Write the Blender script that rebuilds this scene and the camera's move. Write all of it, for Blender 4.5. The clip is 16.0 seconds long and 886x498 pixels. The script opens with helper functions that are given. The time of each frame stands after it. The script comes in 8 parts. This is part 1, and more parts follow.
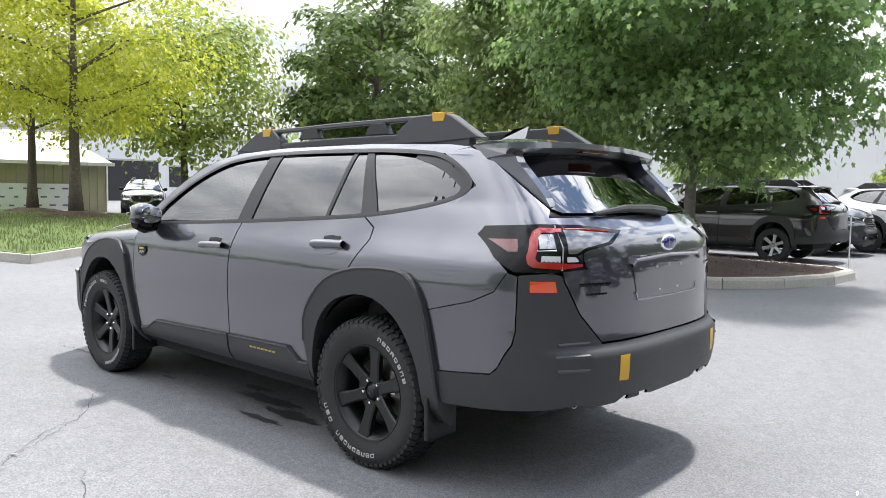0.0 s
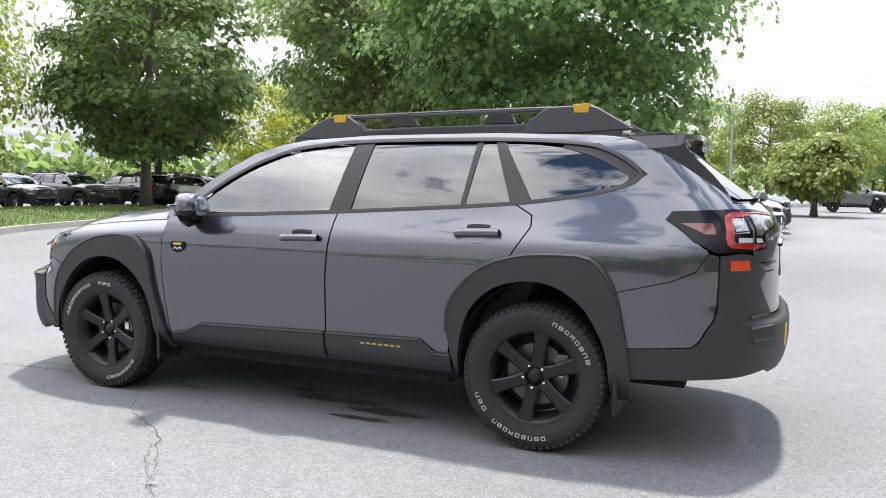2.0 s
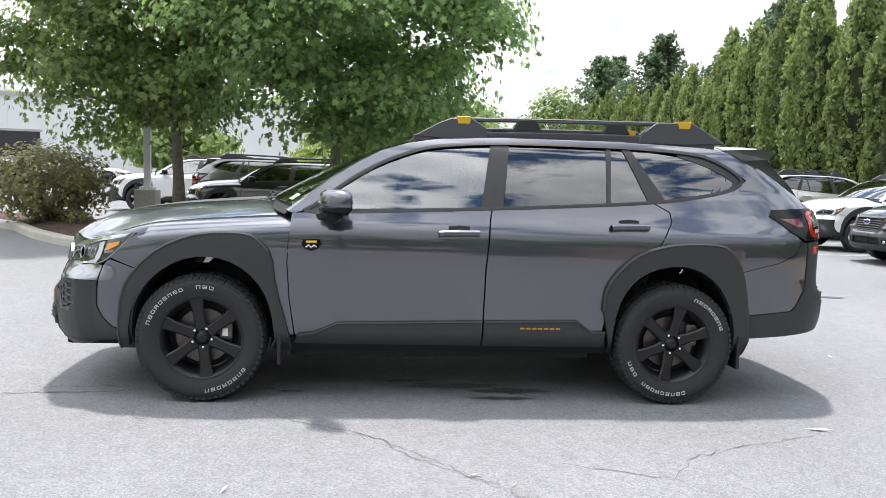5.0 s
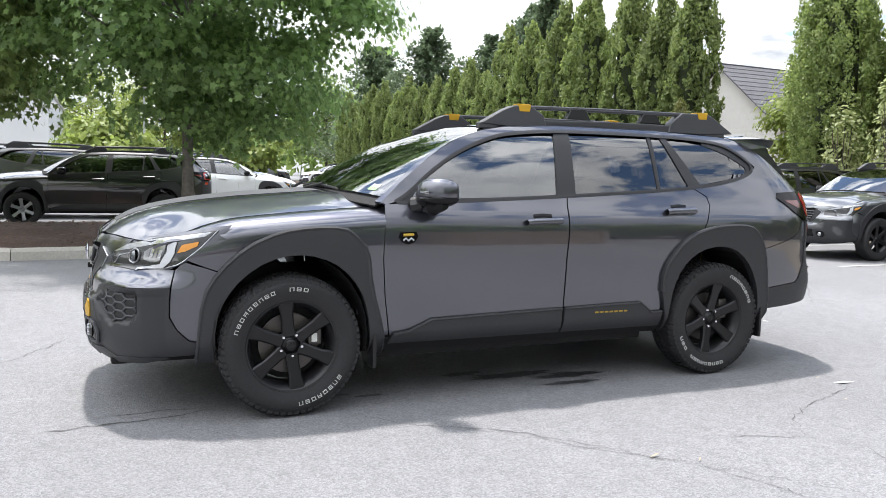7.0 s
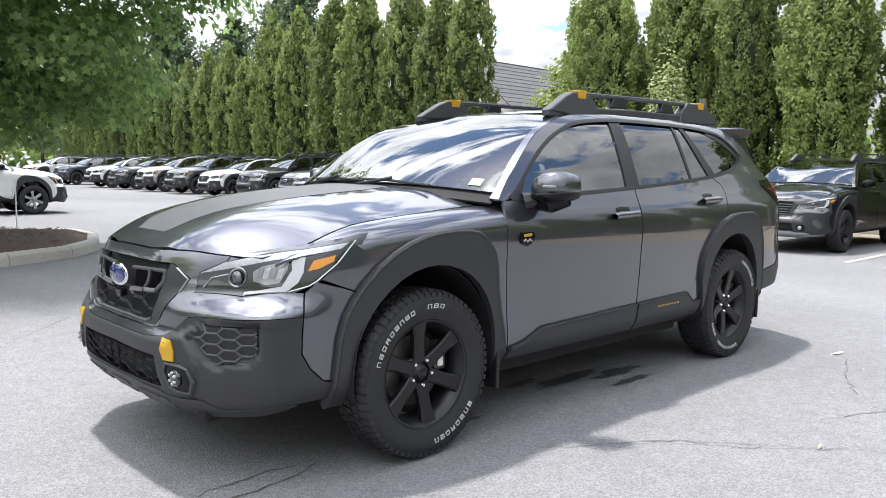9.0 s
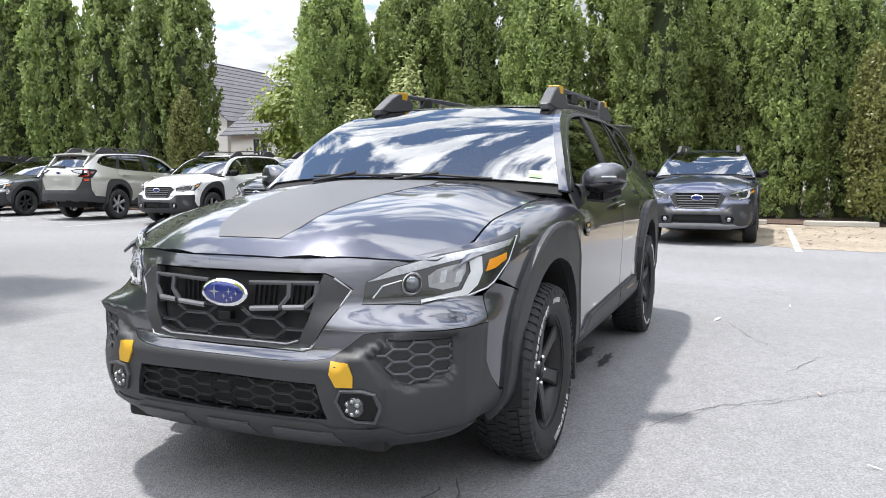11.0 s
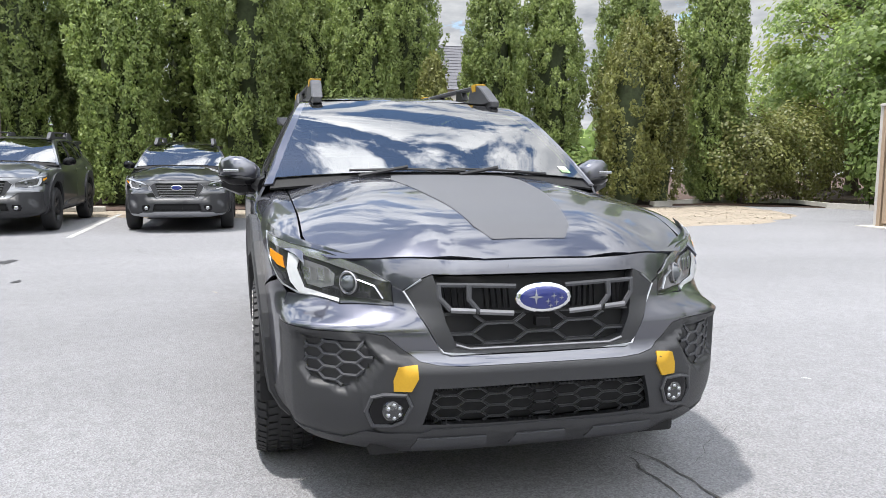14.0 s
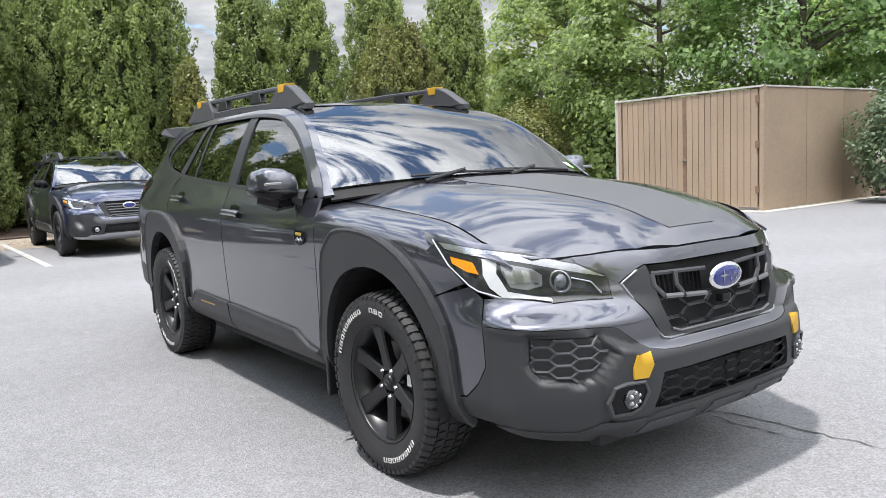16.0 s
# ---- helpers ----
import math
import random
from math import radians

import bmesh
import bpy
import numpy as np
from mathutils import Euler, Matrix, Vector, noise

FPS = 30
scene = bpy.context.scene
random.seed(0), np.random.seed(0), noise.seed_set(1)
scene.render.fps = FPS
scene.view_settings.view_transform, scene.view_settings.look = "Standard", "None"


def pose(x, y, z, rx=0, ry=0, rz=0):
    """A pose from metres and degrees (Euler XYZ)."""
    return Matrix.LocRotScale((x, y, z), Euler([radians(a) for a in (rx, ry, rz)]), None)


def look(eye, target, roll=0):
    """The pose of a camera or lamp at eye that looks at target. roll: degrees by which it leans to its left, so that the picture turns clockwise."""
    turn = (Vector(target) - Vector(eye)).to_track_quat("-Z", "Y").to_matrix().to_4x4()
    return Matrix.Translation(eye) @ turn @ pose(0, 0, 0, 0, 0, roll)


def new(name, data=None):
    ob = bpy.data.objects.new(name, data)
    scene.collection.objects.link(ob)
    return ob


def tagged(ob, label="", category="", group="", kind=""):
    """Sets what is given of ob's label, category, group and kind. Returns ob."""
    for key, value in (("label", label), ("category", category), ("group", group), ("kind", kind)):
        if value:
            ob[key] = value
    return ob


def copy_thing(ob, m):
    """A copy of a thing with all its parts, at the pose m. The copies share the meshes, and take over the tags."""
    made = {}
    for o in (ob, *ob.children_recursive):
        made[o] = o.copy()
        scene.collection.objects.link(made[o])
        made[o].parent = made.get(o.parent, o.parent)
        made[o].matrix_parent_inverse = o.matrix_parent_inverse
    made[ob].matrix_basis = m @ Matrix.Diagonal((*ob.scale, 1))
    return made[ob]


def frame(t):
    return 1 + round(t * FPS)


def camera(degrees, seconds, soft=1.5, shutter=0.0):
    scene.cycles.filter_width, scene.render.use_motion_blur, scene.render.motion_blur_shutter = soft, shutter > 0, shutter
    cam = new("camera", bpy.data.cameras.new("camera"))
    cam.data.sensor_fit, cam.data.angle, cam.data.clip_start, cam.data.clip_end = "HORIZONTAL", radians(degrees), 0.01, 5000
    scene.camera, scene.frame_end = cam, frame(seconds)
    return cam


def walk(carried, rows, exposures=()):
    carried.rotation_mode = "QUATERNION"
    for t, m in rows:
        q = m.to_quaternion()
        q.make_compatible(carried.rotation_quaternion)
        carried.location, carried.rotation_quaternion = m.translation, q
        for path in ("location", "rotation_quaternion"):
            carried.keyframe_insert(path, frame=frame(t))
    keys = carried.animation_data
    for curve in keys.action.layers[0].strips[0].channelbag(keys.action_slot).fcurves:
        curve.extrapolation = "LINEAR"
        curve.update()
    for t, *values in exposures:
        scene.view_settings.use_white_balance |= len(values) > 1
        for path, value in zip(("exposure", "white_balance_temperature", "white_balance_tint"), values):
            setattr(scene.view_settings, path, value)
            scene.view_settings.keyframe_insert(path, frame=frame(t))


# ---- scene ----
cam = camera(60.0, 16.0, soft=0.75)
PATH = [
    (0, (4.029, -3.312, 1.332), (2.699, -1.826, 1.177), 0.8),
    (0.5, (3.687, -3.625, 1.331), (2.496, -2.024, 1.186), 0.6),
    (1, (3.227, -3.87, 1.323), (2.178, -2.174, 1.175), 0.4),
    (1.5, (2.795, -4.199, 1.31), (1.887, -2.423, 1.154), 0.4),
    (2, (2.371, -4.415, 1.288), (1.604, -2.576, 1.121), 0.8),
    (2.5, (1.917, -4.648, 1.287), (1.295, -2.755, 1.111), 1.0),
    (3, (1.491, -4.866, 1.275), (1.02, -2.93, 1.097), 1.4),
    (3.2, (1.31, -4.913, 1.259), (0.901, -2.964, 1.077), 1.4),
    (5.3, (-0.756, -5.217, 1.315), (-0.452, -3.249, 1.127), 2.0),
    (5.5, (-0.935, -5.186, 1.29), (-0.567, -3.229, 1.104), 1.9),
    (6, (-1.403, -5.031, 1.294), (-0.882, -3.108, 1.109), 1.9),
    (6.5, (-1.853, -4.894, 1.27), (-1.184, -3.018, 1.082), 1.9),
    (7, (-2.239, -4.639, 1.249), (-1.428, -2.822, 1.053), 1.6),
    (7.5, (-2.625, -4.354, 1.232), (-1.673, -2.607, 1.028), 1.3),
    (8, (-2.953, -4.019, 1.225), (-1.861, -2.357, 1.017), 1.1),
    (8.2, (-3.072, -3.845, 1.228), (-1.921, -2.222, 1.018), 1.1),
    (10.3, (-4.122, -2.246, 1.162), (-2.421, -1.212, 0.962), 0.2),
    (10.5, (-4.196, -2.088, 1.144), (-2.453, -1.128, 0.943), 0.1),
    (11, (-4.386, -1.675, 1.171), (-2.552, -0.903, 0.974), -0.1),
    (11.5, (-4.571, -1.272, 1.197), (-2.667, -0.694, 0.996), -0.5),
    (12, (-4.631, -0.831, 1.188), (-2.678, -0.455, 0.972), -0.6),
    (12.5, (-4.717, -0.397, 1.187), (-2.737, -0.234, 0.953), -0.5),
    (13, (-4.71, 0.027, 1.179), (-2.726, -0.036, 0.935), 0.0),
    (13.5, (-4.66, 0.493, 1.187), (-2.695, 0.208, 0.948), 0.5),
    (14, (-4.58, 0.919, 1.202), (-2.656, 0.423, 0.975), 0.5),
    (14.5, (-4.37, 1.321, 1.207), (-2.506, 0.629, 0.99), -0.2),
    (15, (-4.205, 1.73, 1.205), (-2.419, 0.857, 0.99), -1.3),
    (15.5, (-4.003, 2.007, 1.186), (-2.304, 0.975, 0.966), -2.2),
    (16, (-3.904, 2.365, 1.214), (-2.289, 1.206, 0.988), -2.6),
]
walk(cam, [(t, look(eye, target, roll)) for t, eye, target, roll in PATH])

# ---- world, sun, exposure ----
SUN_UP, SUN_AZ = 73.5, 88.0  # degrees: height of the sun, its bearing from +x towards +y
sun_dir = Vector((math.cos(radians(SUN_UP)) * math.cos(radians(SUN_AZ)), math.cos(radians(SUN_UP)) * math.sin(radians(SUN_AZ)), math.sin(radians(SUN_UP))))
world = bpy.data.worlds.new("sky")
scene.world = world
world.use_nodes = True


def nd(tree, kind, **kw):
    n = tree.nodes.new(kind)
    for k, v in kw.items():
        if k in n.inputs:
            n.inputs[k].default_value = v
    return n


def build_sky():
    t = world.node_tree
    t.nodes.clear()
    lk = t.links.new
    out = nd(t, "ShaderNodeOutputWorld")
    sky = nd(t, "ShaderNodeTexSky")
    sky.sky_type, sky.sun_disc = "NISHITA", False
    sky.sun_elevation, sky.sun_rotation = radians(SUN_UP), radians(90 - SUN_AZ)
    sky.air_density, sky.dust_density = 1.0, 0.6
    hs = nd(t, "ShaderNodeHueSaturation", Saturation=1.06, Value=0.92)
    lk(sky.outputs[0], hs.inputs["Color"])
    bs = nd(t, "ShaderNodeBackground", Strength=0.15)
    lk(hs.outputs[0], bs.inputs["Color"])
    # broken cumulus on a flat layer
    tc = nd(t, "ShaderNodeTexCoord")
    sep = nd(t, "ShaderNodeSeparateXYZ")
    lk(tc.outputs["Generated"], sep.inputs[0])
    zz = nd(t, "ShaderNodeMath")
    zz.operation = "MAXIMUM"
    zz.inputs[1].default_value = 0.0
    lk(sep.outputs["Z"], zz.inputs[0])
    za = nd(t, "ShaderNodeMath")
    za.inputs[1].default_value = 0.16
    lk(zz.outputs[0], za.inputs[0])
    comb = nd(t, "ShaderNodeCombineXYZ")
    for i, ax in enumerate("XY"):
        dv = nd(t, "ShaderNodeMath")
        dv.operation = "DIVIDE"
        lk(sep.outputs[ax], dv.inputs[0])
        lk(za.outputs[0], dv.inputs[1])
        lk(dv.outputs[0], comb.inputs[i])
    n1 = nd(t, "ShaderNodeTexNoise", Scale=3.7, Detail=10.0, Roughness=0.60, Distortion=0.2)
    lk(comb.outputs[0], n1.inputs["Vector"])
    ramp = nd(t, "ShaderNodeValToRGB")
    ramp.color_ramp.elements[0].position, ramp.color_ramp.elements[1].position = 0.488, 0.556
    # banks of cloud close up towards the horizon
    low = nd(t, "ShaderNodeMapRange")
    low.inputs["From Min"].default_value, low.inputs["From Max"].default_value = 0.05, 0.66
    low.inputs["To Min"].default_value, low.inputs["To Max"].default_value = 0.20, 0.0
    lk(sep.outputs["Z"], low.inputs[0])
    cover = nd(t, "ShaderNodeMath")
    lk(n1.outputs[0], cover.inputs[0])
    lk(low.outputs[0], cover.inputs[1])
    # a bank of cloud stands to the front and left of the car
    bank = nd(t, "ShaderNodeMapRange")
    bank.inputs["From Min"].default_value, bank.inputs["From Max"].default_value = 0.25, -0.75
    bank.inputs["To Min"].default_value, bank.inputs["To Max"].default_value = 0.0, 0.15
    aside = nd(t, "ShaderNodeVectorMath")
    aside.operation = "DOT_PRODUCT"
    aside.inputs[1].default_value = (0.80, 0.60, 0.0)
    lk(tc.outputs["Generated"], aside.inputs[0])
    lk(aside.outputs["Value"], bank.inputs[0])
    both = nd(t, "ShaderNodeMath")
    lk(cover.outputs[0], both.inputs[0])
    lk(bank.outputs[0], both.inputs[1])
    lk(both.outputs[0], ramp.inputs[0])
    n2 = nd(t, "ShaderNodeTexNoise", Scale=4.5, Detail=6.0, Roughness=0.55)
    lk(comb.outputs[0], n2.inputs["Vector"])
    shade = nd(t, "ShaderNodeValToRGB")
    shade.color_ramp.elements[0].position, shade.color_ramp.elements[1].position = 0.3, 0.72
    shade.color_ramp.elements[0].color, shade.color_ramp.elements[1].color = (0.36, 0.385, 0.43, 1), (0.80, 0.81, 0.825, 1)
    lk(n2.outputs[0], shade.inputs[0])
    bc = nd(t, "ShaderNodeBackground", Strength=1.0)
    lk(shade.outputs[0], bc.inputs["Color"])
    # clouds are brighter towards the sun
    dot = nd(t, "ShaderNodeVectorMath")
    dot.operation = "DOT_PRODUCT"
    dot.inputs[1].default_value = sun_dir
    lk(tc.outputs["Generated"], dot.inputs[0])
    glow = nd(t, "ShaderNodeMapRange")
    glow.interpolation_type = "SMOOTHSTEP"
    glow.inputs["From Min"].default_value, glow.inputs["From Max"].default_value = 0.1, 1.0
    glow.inputs["To Min"].default_value, glow.inputs["To Max"].default_value = 0.68, 3.6
    lk(dot.outputs["Value"], glow.inputs[0])
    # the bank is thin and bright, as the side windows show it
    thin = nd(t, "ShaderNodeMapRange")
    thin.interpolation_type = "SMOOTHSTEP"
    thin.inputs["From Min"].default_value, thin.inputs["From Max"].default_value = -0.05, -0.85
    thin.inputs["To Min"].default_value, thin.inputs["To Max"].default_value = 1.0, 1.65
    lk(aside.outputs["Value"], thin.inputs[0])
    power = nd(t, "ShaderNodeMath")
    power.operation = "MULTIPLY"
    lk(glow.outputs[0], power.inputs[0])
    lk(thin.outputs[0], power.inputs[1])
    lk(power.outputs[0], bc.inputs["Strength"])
    mix = nd(t, "ShaderNodeMixShader")
    lk(ramp.outputs[0], mix.inputs[0])
    lk(bs.outputs[0], mix.inputs[1])
    lk(bc.outputs[0], mix.inputs[2])
    lk(mix.outputs[0], out.inputs[0])


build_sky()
sun = new("sun", bpy.data.lights.new("sun", "SUN"))
sun.data.energy, sun.data.angle, sun.data.color = 3.6, radians(3.0), (1.0, 0.962, 0.915)
sun.matrix_basis = look((0, 0, 0), -sun_dir)
sun.location = sun_dir * 60
scene.view_settings.exposure = 0.70

# ---- materials ----
def material(name, color, rough=0.5, metal=0.0, coat=0.0, coat_rough=0.05, coat_ior=1.5, grain=0.0, grain_scale=40.0, bump=0.0, bump_scale=120.0,
             vary=0.0, vary_scale=2.0, emit=0.0, spec=0.5, island=0.0, obj=0.0):
    """Principled material with two scales of colour variation and a fine relief, in object space metres."""
    m = bpy.data.materials.new(name)
    m.use_nodes = True
    t = m.node_tree
    b = t.nodes["Principled BSDF"]
    b.inputs["Base Color"].default_value = (*color, 1)
    b.inputs["Roughness"].default_value = rough
    b.inputs["Metallic"].default_value = metal
    b.inputs["Coat Weight"].default_value = coat
    b.inputs["Coat Roughness"].default_value = coat_rough
    b.inputs["Coat IOR"].default_value = coat_ior
    b.inputs["Specular IOR Level"].default_value = spec
    if emit:
        b.inputs["Emission Color"].default_value = (*color, 1)
        b.inputs["Emission Strength"].default_value = emit
    geo = nd(t, "ShaderNodeNewGeometry")
    val = None

    def add(sock, amount):
        nonlocal val
        mm = nd(t, "ShaderNodeMapRange")
        mm.inputs["To Min"].default_value, mm.inputs["To Max"].default_value = 1 - amount, 1 + amount
        t.links.new(sock, mm.inputs[0])
        if val is None:
            val = mm.outputs[0]
        else:
            mu = nd(t, "ShaderNodeMath")
            mu.operation = "MULTIPLY"
            t.links.new(val, mu.inputs[0])
            t.links.new(mm.outputs[0], mu.inputs[1])
            val = mu.outputs[0]
    for amount, sc in ((grain, grain_scale), (vary, vary_scale)):
        if amount:
            n = nd(t, "ShaderNodeTexNoise", Scale=sc, Detail=4.0, Roughness=0.6)
            t.links.new(geo.outputs["Position"], n.inputs["Vector"])
            add(n.outputs[0], amount * 2)
    if island:
        add(geo.outputs["Random Per Island"], island)
    if obj:
        oi = nd(t, "ShaderNodeObjectInfo")
        add(oi.outputs["Random"], obj)
    if val is not None:
        hs = nd(t, "ShaderNodeHueSaturation")
        hs.inputs["Color"].default_value = (*color, 1)
        t.links.new(val, hs.inputs["Value"])
        t.links.new(hs.outputs[0], b.inputs["Base Color"])
    if bump:
        n = nd(t, "ShaderNodeTexNoise", Scale=bump_scale, Detail=3.0, Roughness=0.6)
        t.links.new(geo.outputs["Position"], n.inputs["Vector"])
        bp = nd(t, "ShaderNodeBump", Strength=bump, Distance=0.01)
        t.links.new(n.outputs[0], bp.inputs["Height"])
        t.links.new(bp.outputs[0], b.inputs["Normal"])
    return m


def paint(name, color, metal=0.55, rough=0.34):
    """Metallic car paint under clear coat, with fine flake and thin dust."""
    return material(name, color, rough, metal, coat=1.0, coat_rough=0.025, coat_ior=1.88, grain=0.06, grain_scale=900.0, vary=0.03, vary_scale=1.5)


def glass(name, tint, gloss=1.0, ior=2.7):
    """Thin tinted pane: clear with a mirror-like skin that grows towards grazing view."""
    m = bpy.data.materials.new(name)
    m.use_nodes = True
    t = m.node_tree
    t.nodes.clear()
    out = nd(t, "ShaderNodeOutputMaterial")
    tr = nd(t, "ShaderNodeBsdfTransparent", Color=(*tint, 1))
    gl = nd(t, "ShaderNodeBsdfGlossy", Color=(gloss, gloss, gloss, 1), Roughness=0.0)
    fr = nd(t, "ShaderNodeFresnel", IOR=ior)
    mx = nd(t, "ShaderNodeMixShader")
    t.links.new(fr.outputs[0], mx.inputs[0])
    t.links.new(tr.outputs[0], mx.inputs[1])
    t.links.new(gl.outputs[0], mx.inputs[2])
    t.links.new(mx.outputs[0], out.inputs[0])
    return m


def leaf_material(name, color, color2, through_light=0.45, obj=0.12):
    """Leaves: two greens mixed leaf by leaf, a waxy skin and light passing through."""
    m = bpy.data.materials.new(name)
    m.use_nodes = True
    t = m.node_tree
    b = t.nodes["Principled BSDF"]
    out = t.nodes["Material Output"]
    geo = nd(t, "ShaderNodeNewGeometry")
    oi = nd(t, "ShaderNodeObjectInfo")
    mixc = nd(t, "ShaderNodeMix")
    mixc.data_type = "RGBA"
    mixc.inputs[6].default_value, mixc.inputs[7].default_value = (*color, 1), (*color2, 1)
    t.links.new(geo.outputs["Random Per Island"], mixc.inputs[0])
    n = nd(t, "ShaderNodeTexNoise", Scale=0.7, Detail=3.0)
    t.links.new(geo.outputs["Position"], n.inputs["Vector"])
    mr = nd(t, "ShaderNodeMapRange")
    mr.inputs["To Min"].default_value, mr.inputs["To Max"].default_value = 0.65, 1.4
    t.links.new(n.outputs[0], mr.inputs[0])
    mo = nd(t, "ShaderNodeMapRange")
    mo.inputs["To Min"].default_value, mo.inputs["To Max"].default_value = 1 - obj, 1 + obj
    t.links.new(oi.outputs["Random"], mo.inputs[0])
    mu = nd(t, "ShaderNodeMath")
    mu.operation = "MULTIPLY"
    t.links.new(mr.outputs[0], mu.inputs[0])
    t.links.new(mo.outputs[0], mu.inputs[1])
    hs = nd(t, "ShaderNodeHueSaturation")
    t.links.new(mixc.outputs[2], hs.inputs["Color"])
    t.links.new(mu.outputs[0], hs.inputs["Value"])
    t.links.new(hs.outputs[0], b.inputs["Base Color"])
    b.inputs["Roughness"].default_value = 0.45
    b.inputs["Specular IOR Level"].default_value = 0.35
    tl = nd(t, "ShaderNodeBsdfTranslucent")
    hs2 = nd(t, "ShaderNodeHueSaturation", Saturation=1.05, Value=1.7)
    t.links.new(hs.outputs[0], hs2.inputs["Color"])
    t.links.new(hs2.outputs[0], tl.inputs["Color"])
    mx = nd(t, "ShaderNodeMixShader", Fac=through_light)
    t.links.new(b.outputs[0], mx.inputs[1])
    t.links.new(tl.outputs[0], mx.inputs[2])
    t.links.new(mx.outputs[0], out.inputs[0])
    return m


PAINT = paint("magnetite_paint", (0.068, 0.070, 0.090), 0.78, 0.33)
CLAD = material("textured_plastic", (0.029, 0.0295, 0.0325), 0.48, spec=0.45, grain=0.12, grain_scale=400, bump=0.12, bump_scale=700, vary=0.05, vary_scale=6)
RAILGREY = material("rail_plastic", (0.046, 0.047, 0.053), 0.5, grain=0.08, grain_scale=300, bump=0.08, bump_scale=600)
GLOSSBLACK = material("gloss_black", (0.006, 0.006, 0.007), 0.10, spec=0.25, vary=0.1, vary_scale=5)
TRIMBLACK = material("trim_black", (0.011, 0.011, 0.0125), 0.42, grain=0.1, grain_scale=200, bump=0.05)
DEEPBLACK = material("shadow_black", (0.006, 0.006, 0.007), 0.8, grain=0.15, grain_scale=30)
RUBBER = material("tyre_rubber", (0.017, 0.017, 0.0185), 0.66, grain=0.2, grain_scale=60, bump=0.1, bump_scale=300, vary=0.12, vary_scale=4)
LETTER = material("tyre_white", (0.50, 0.50, 0.49), 0.6, grain=0.1, grain_scale=80)
WHEELBLACK = material("wheel_black", (0.010, 0.010, 0.0115), 0.36, 0.2, grain=0.08, grain_scale=100)
STEEL = material("brushed_steel", (0.45, 0.45, 0.46), 0.35, 1.0, grain=0.08, grain_scale=60)
ROTOR = material("brake_steel", (0.13, 0.12, 0.115), 0.45, 0.8, grain=0.12, grain_scale=60)
CHROME = material("chrome", (0.82, 0.83, 0.85), 0.08, 1.0, vary=0.02, vary_scale=9)
SATIN = material("satin_silver", (0.40, 0.41, 0.43), 0.3, 0.9, vary=0.03, vary_scale=9)
YELLOW = material("anodized_yellow", (0.52, 0.30, 0.018), 0.42, 0.1, grain=0.05, grain_scale=120, vary=0.05, vary_scale=10)
COPPER = material("badge_gold", (0.50, 0.33, 0.05), 0.35, 0.6, grain=0.05)
BLUE = material("emblem_blue", (0.012, 0.022, 0.16), 0.12, 0.2, coat=1.0, vary=0.1, vary_scale=20)
REDLENS = material("red_lens", (0.30, 0.014, 0.012), 0.12, coat=1.0, grain=0.1, grain_scale=150)
DARKRED = material("smoked_red_lens", (0.10, 0.006, 0.006), 0.1, coat=1.0, grain=0.1, grain_scale=150)
AMBER = material("amber_lens", (0.62, 0.24, 0.015), 0.15, coat=1.0, grain=0.1, grain_scale=150)
REFLECT = material("reflector", (0.62, 0.06, 0.012), 0.2, coat=1.0, grain=0.15, grain_scale=300)
CLEARLENS = material("lamp_clear_bowl", (0.40, 0.41, 0.43), 0.16, 0.75, coat=1.0, grain=0.15, grain_scale=70)
LAMPDARK = material("lamp_dark_bowl", (0.27, 0.275, 0.285), 0.14, 0.6, coat=1.0, grain=0.1, grain_scale=60)
SMOKELENS = material("smoked_clear_lens", (0.22, 0.22, 0.23), 0.14, 0.6, coat=1.0, grain=0.15, grain_scale=70)
LAMPBLACK = material("lamp_black_bowl", (0.022, 0.023, 0.025), 0.16, coat=1.0, coat_rough=0.02, grain=0.1, grain_scale=60)
LAMPLENS = material("projector_glass", (0.10, 0.11, 0.12), 0.05, 0.5, coat=1.0, vary=0.1, vary_scale=20)
LEDWHITE = material("led_white", (0.52, 0.53, 0.55), 0.2, grain=0.05)
GLASS_CLEAR = glass("clear_glass", (0.40, 0.45, 0.44), ior=2.6)
GLASS_DARK = glass("privacy_glass", (0.075, 0.08, 0.085), ior=2.15)
GLASS_LAMP = glass("lamp_glass", (0.9, 0.9, 0.9))
SEATCLOTH = material("seat_cloth", (0.05, 0.05, 0.054), 0.8, grain=0.2, grain_scale=60, bump=0.2)
DASH = material("dash_plastic", (0.03, 0.03, 0.032), 0.6, grain=0.15, grain_scale=90)
HEADLINER = material("headliner", (0.32, 0.32, 0.31), 0.9, grain=0.1, grain_scale=60)
PAPER = material("paper", (0.75, 0.76, 0.74), 0.7, grain=0.05)
GREENPAPER = material("green_sticker", (0.25, 0.5, 0.2), 0.6, grain=0.05)
BARK = material("bark", (0.115, 0.095, 0.078), 0.9, grain=0.35, grain_scale=14, bump=0.8, bump_scale=30, vary=0.2, vary_scale=2)
BARKGREY = material("grey_bark", (0.17, 0.15, 0.135), 0.9, grain=0.3, grain_scale=16, bump=0.7, bump_scale=30, vary=0.2, vary_scale=2)
CONCRETE = material("concrete", (0.42, 0.40, 0.36), 0.85, grain=0.14, grain_scale=30, bump=0.3, bump_scale=90, vary=0.12, vary_scale=1.2)
MULCH = material("mulch", (0.075, 0.047, 0.036), 0.95, grain=0.4, grain_scale=30, bump=1.0, bump_scale=40, vary=0.2, vary_scale=2)
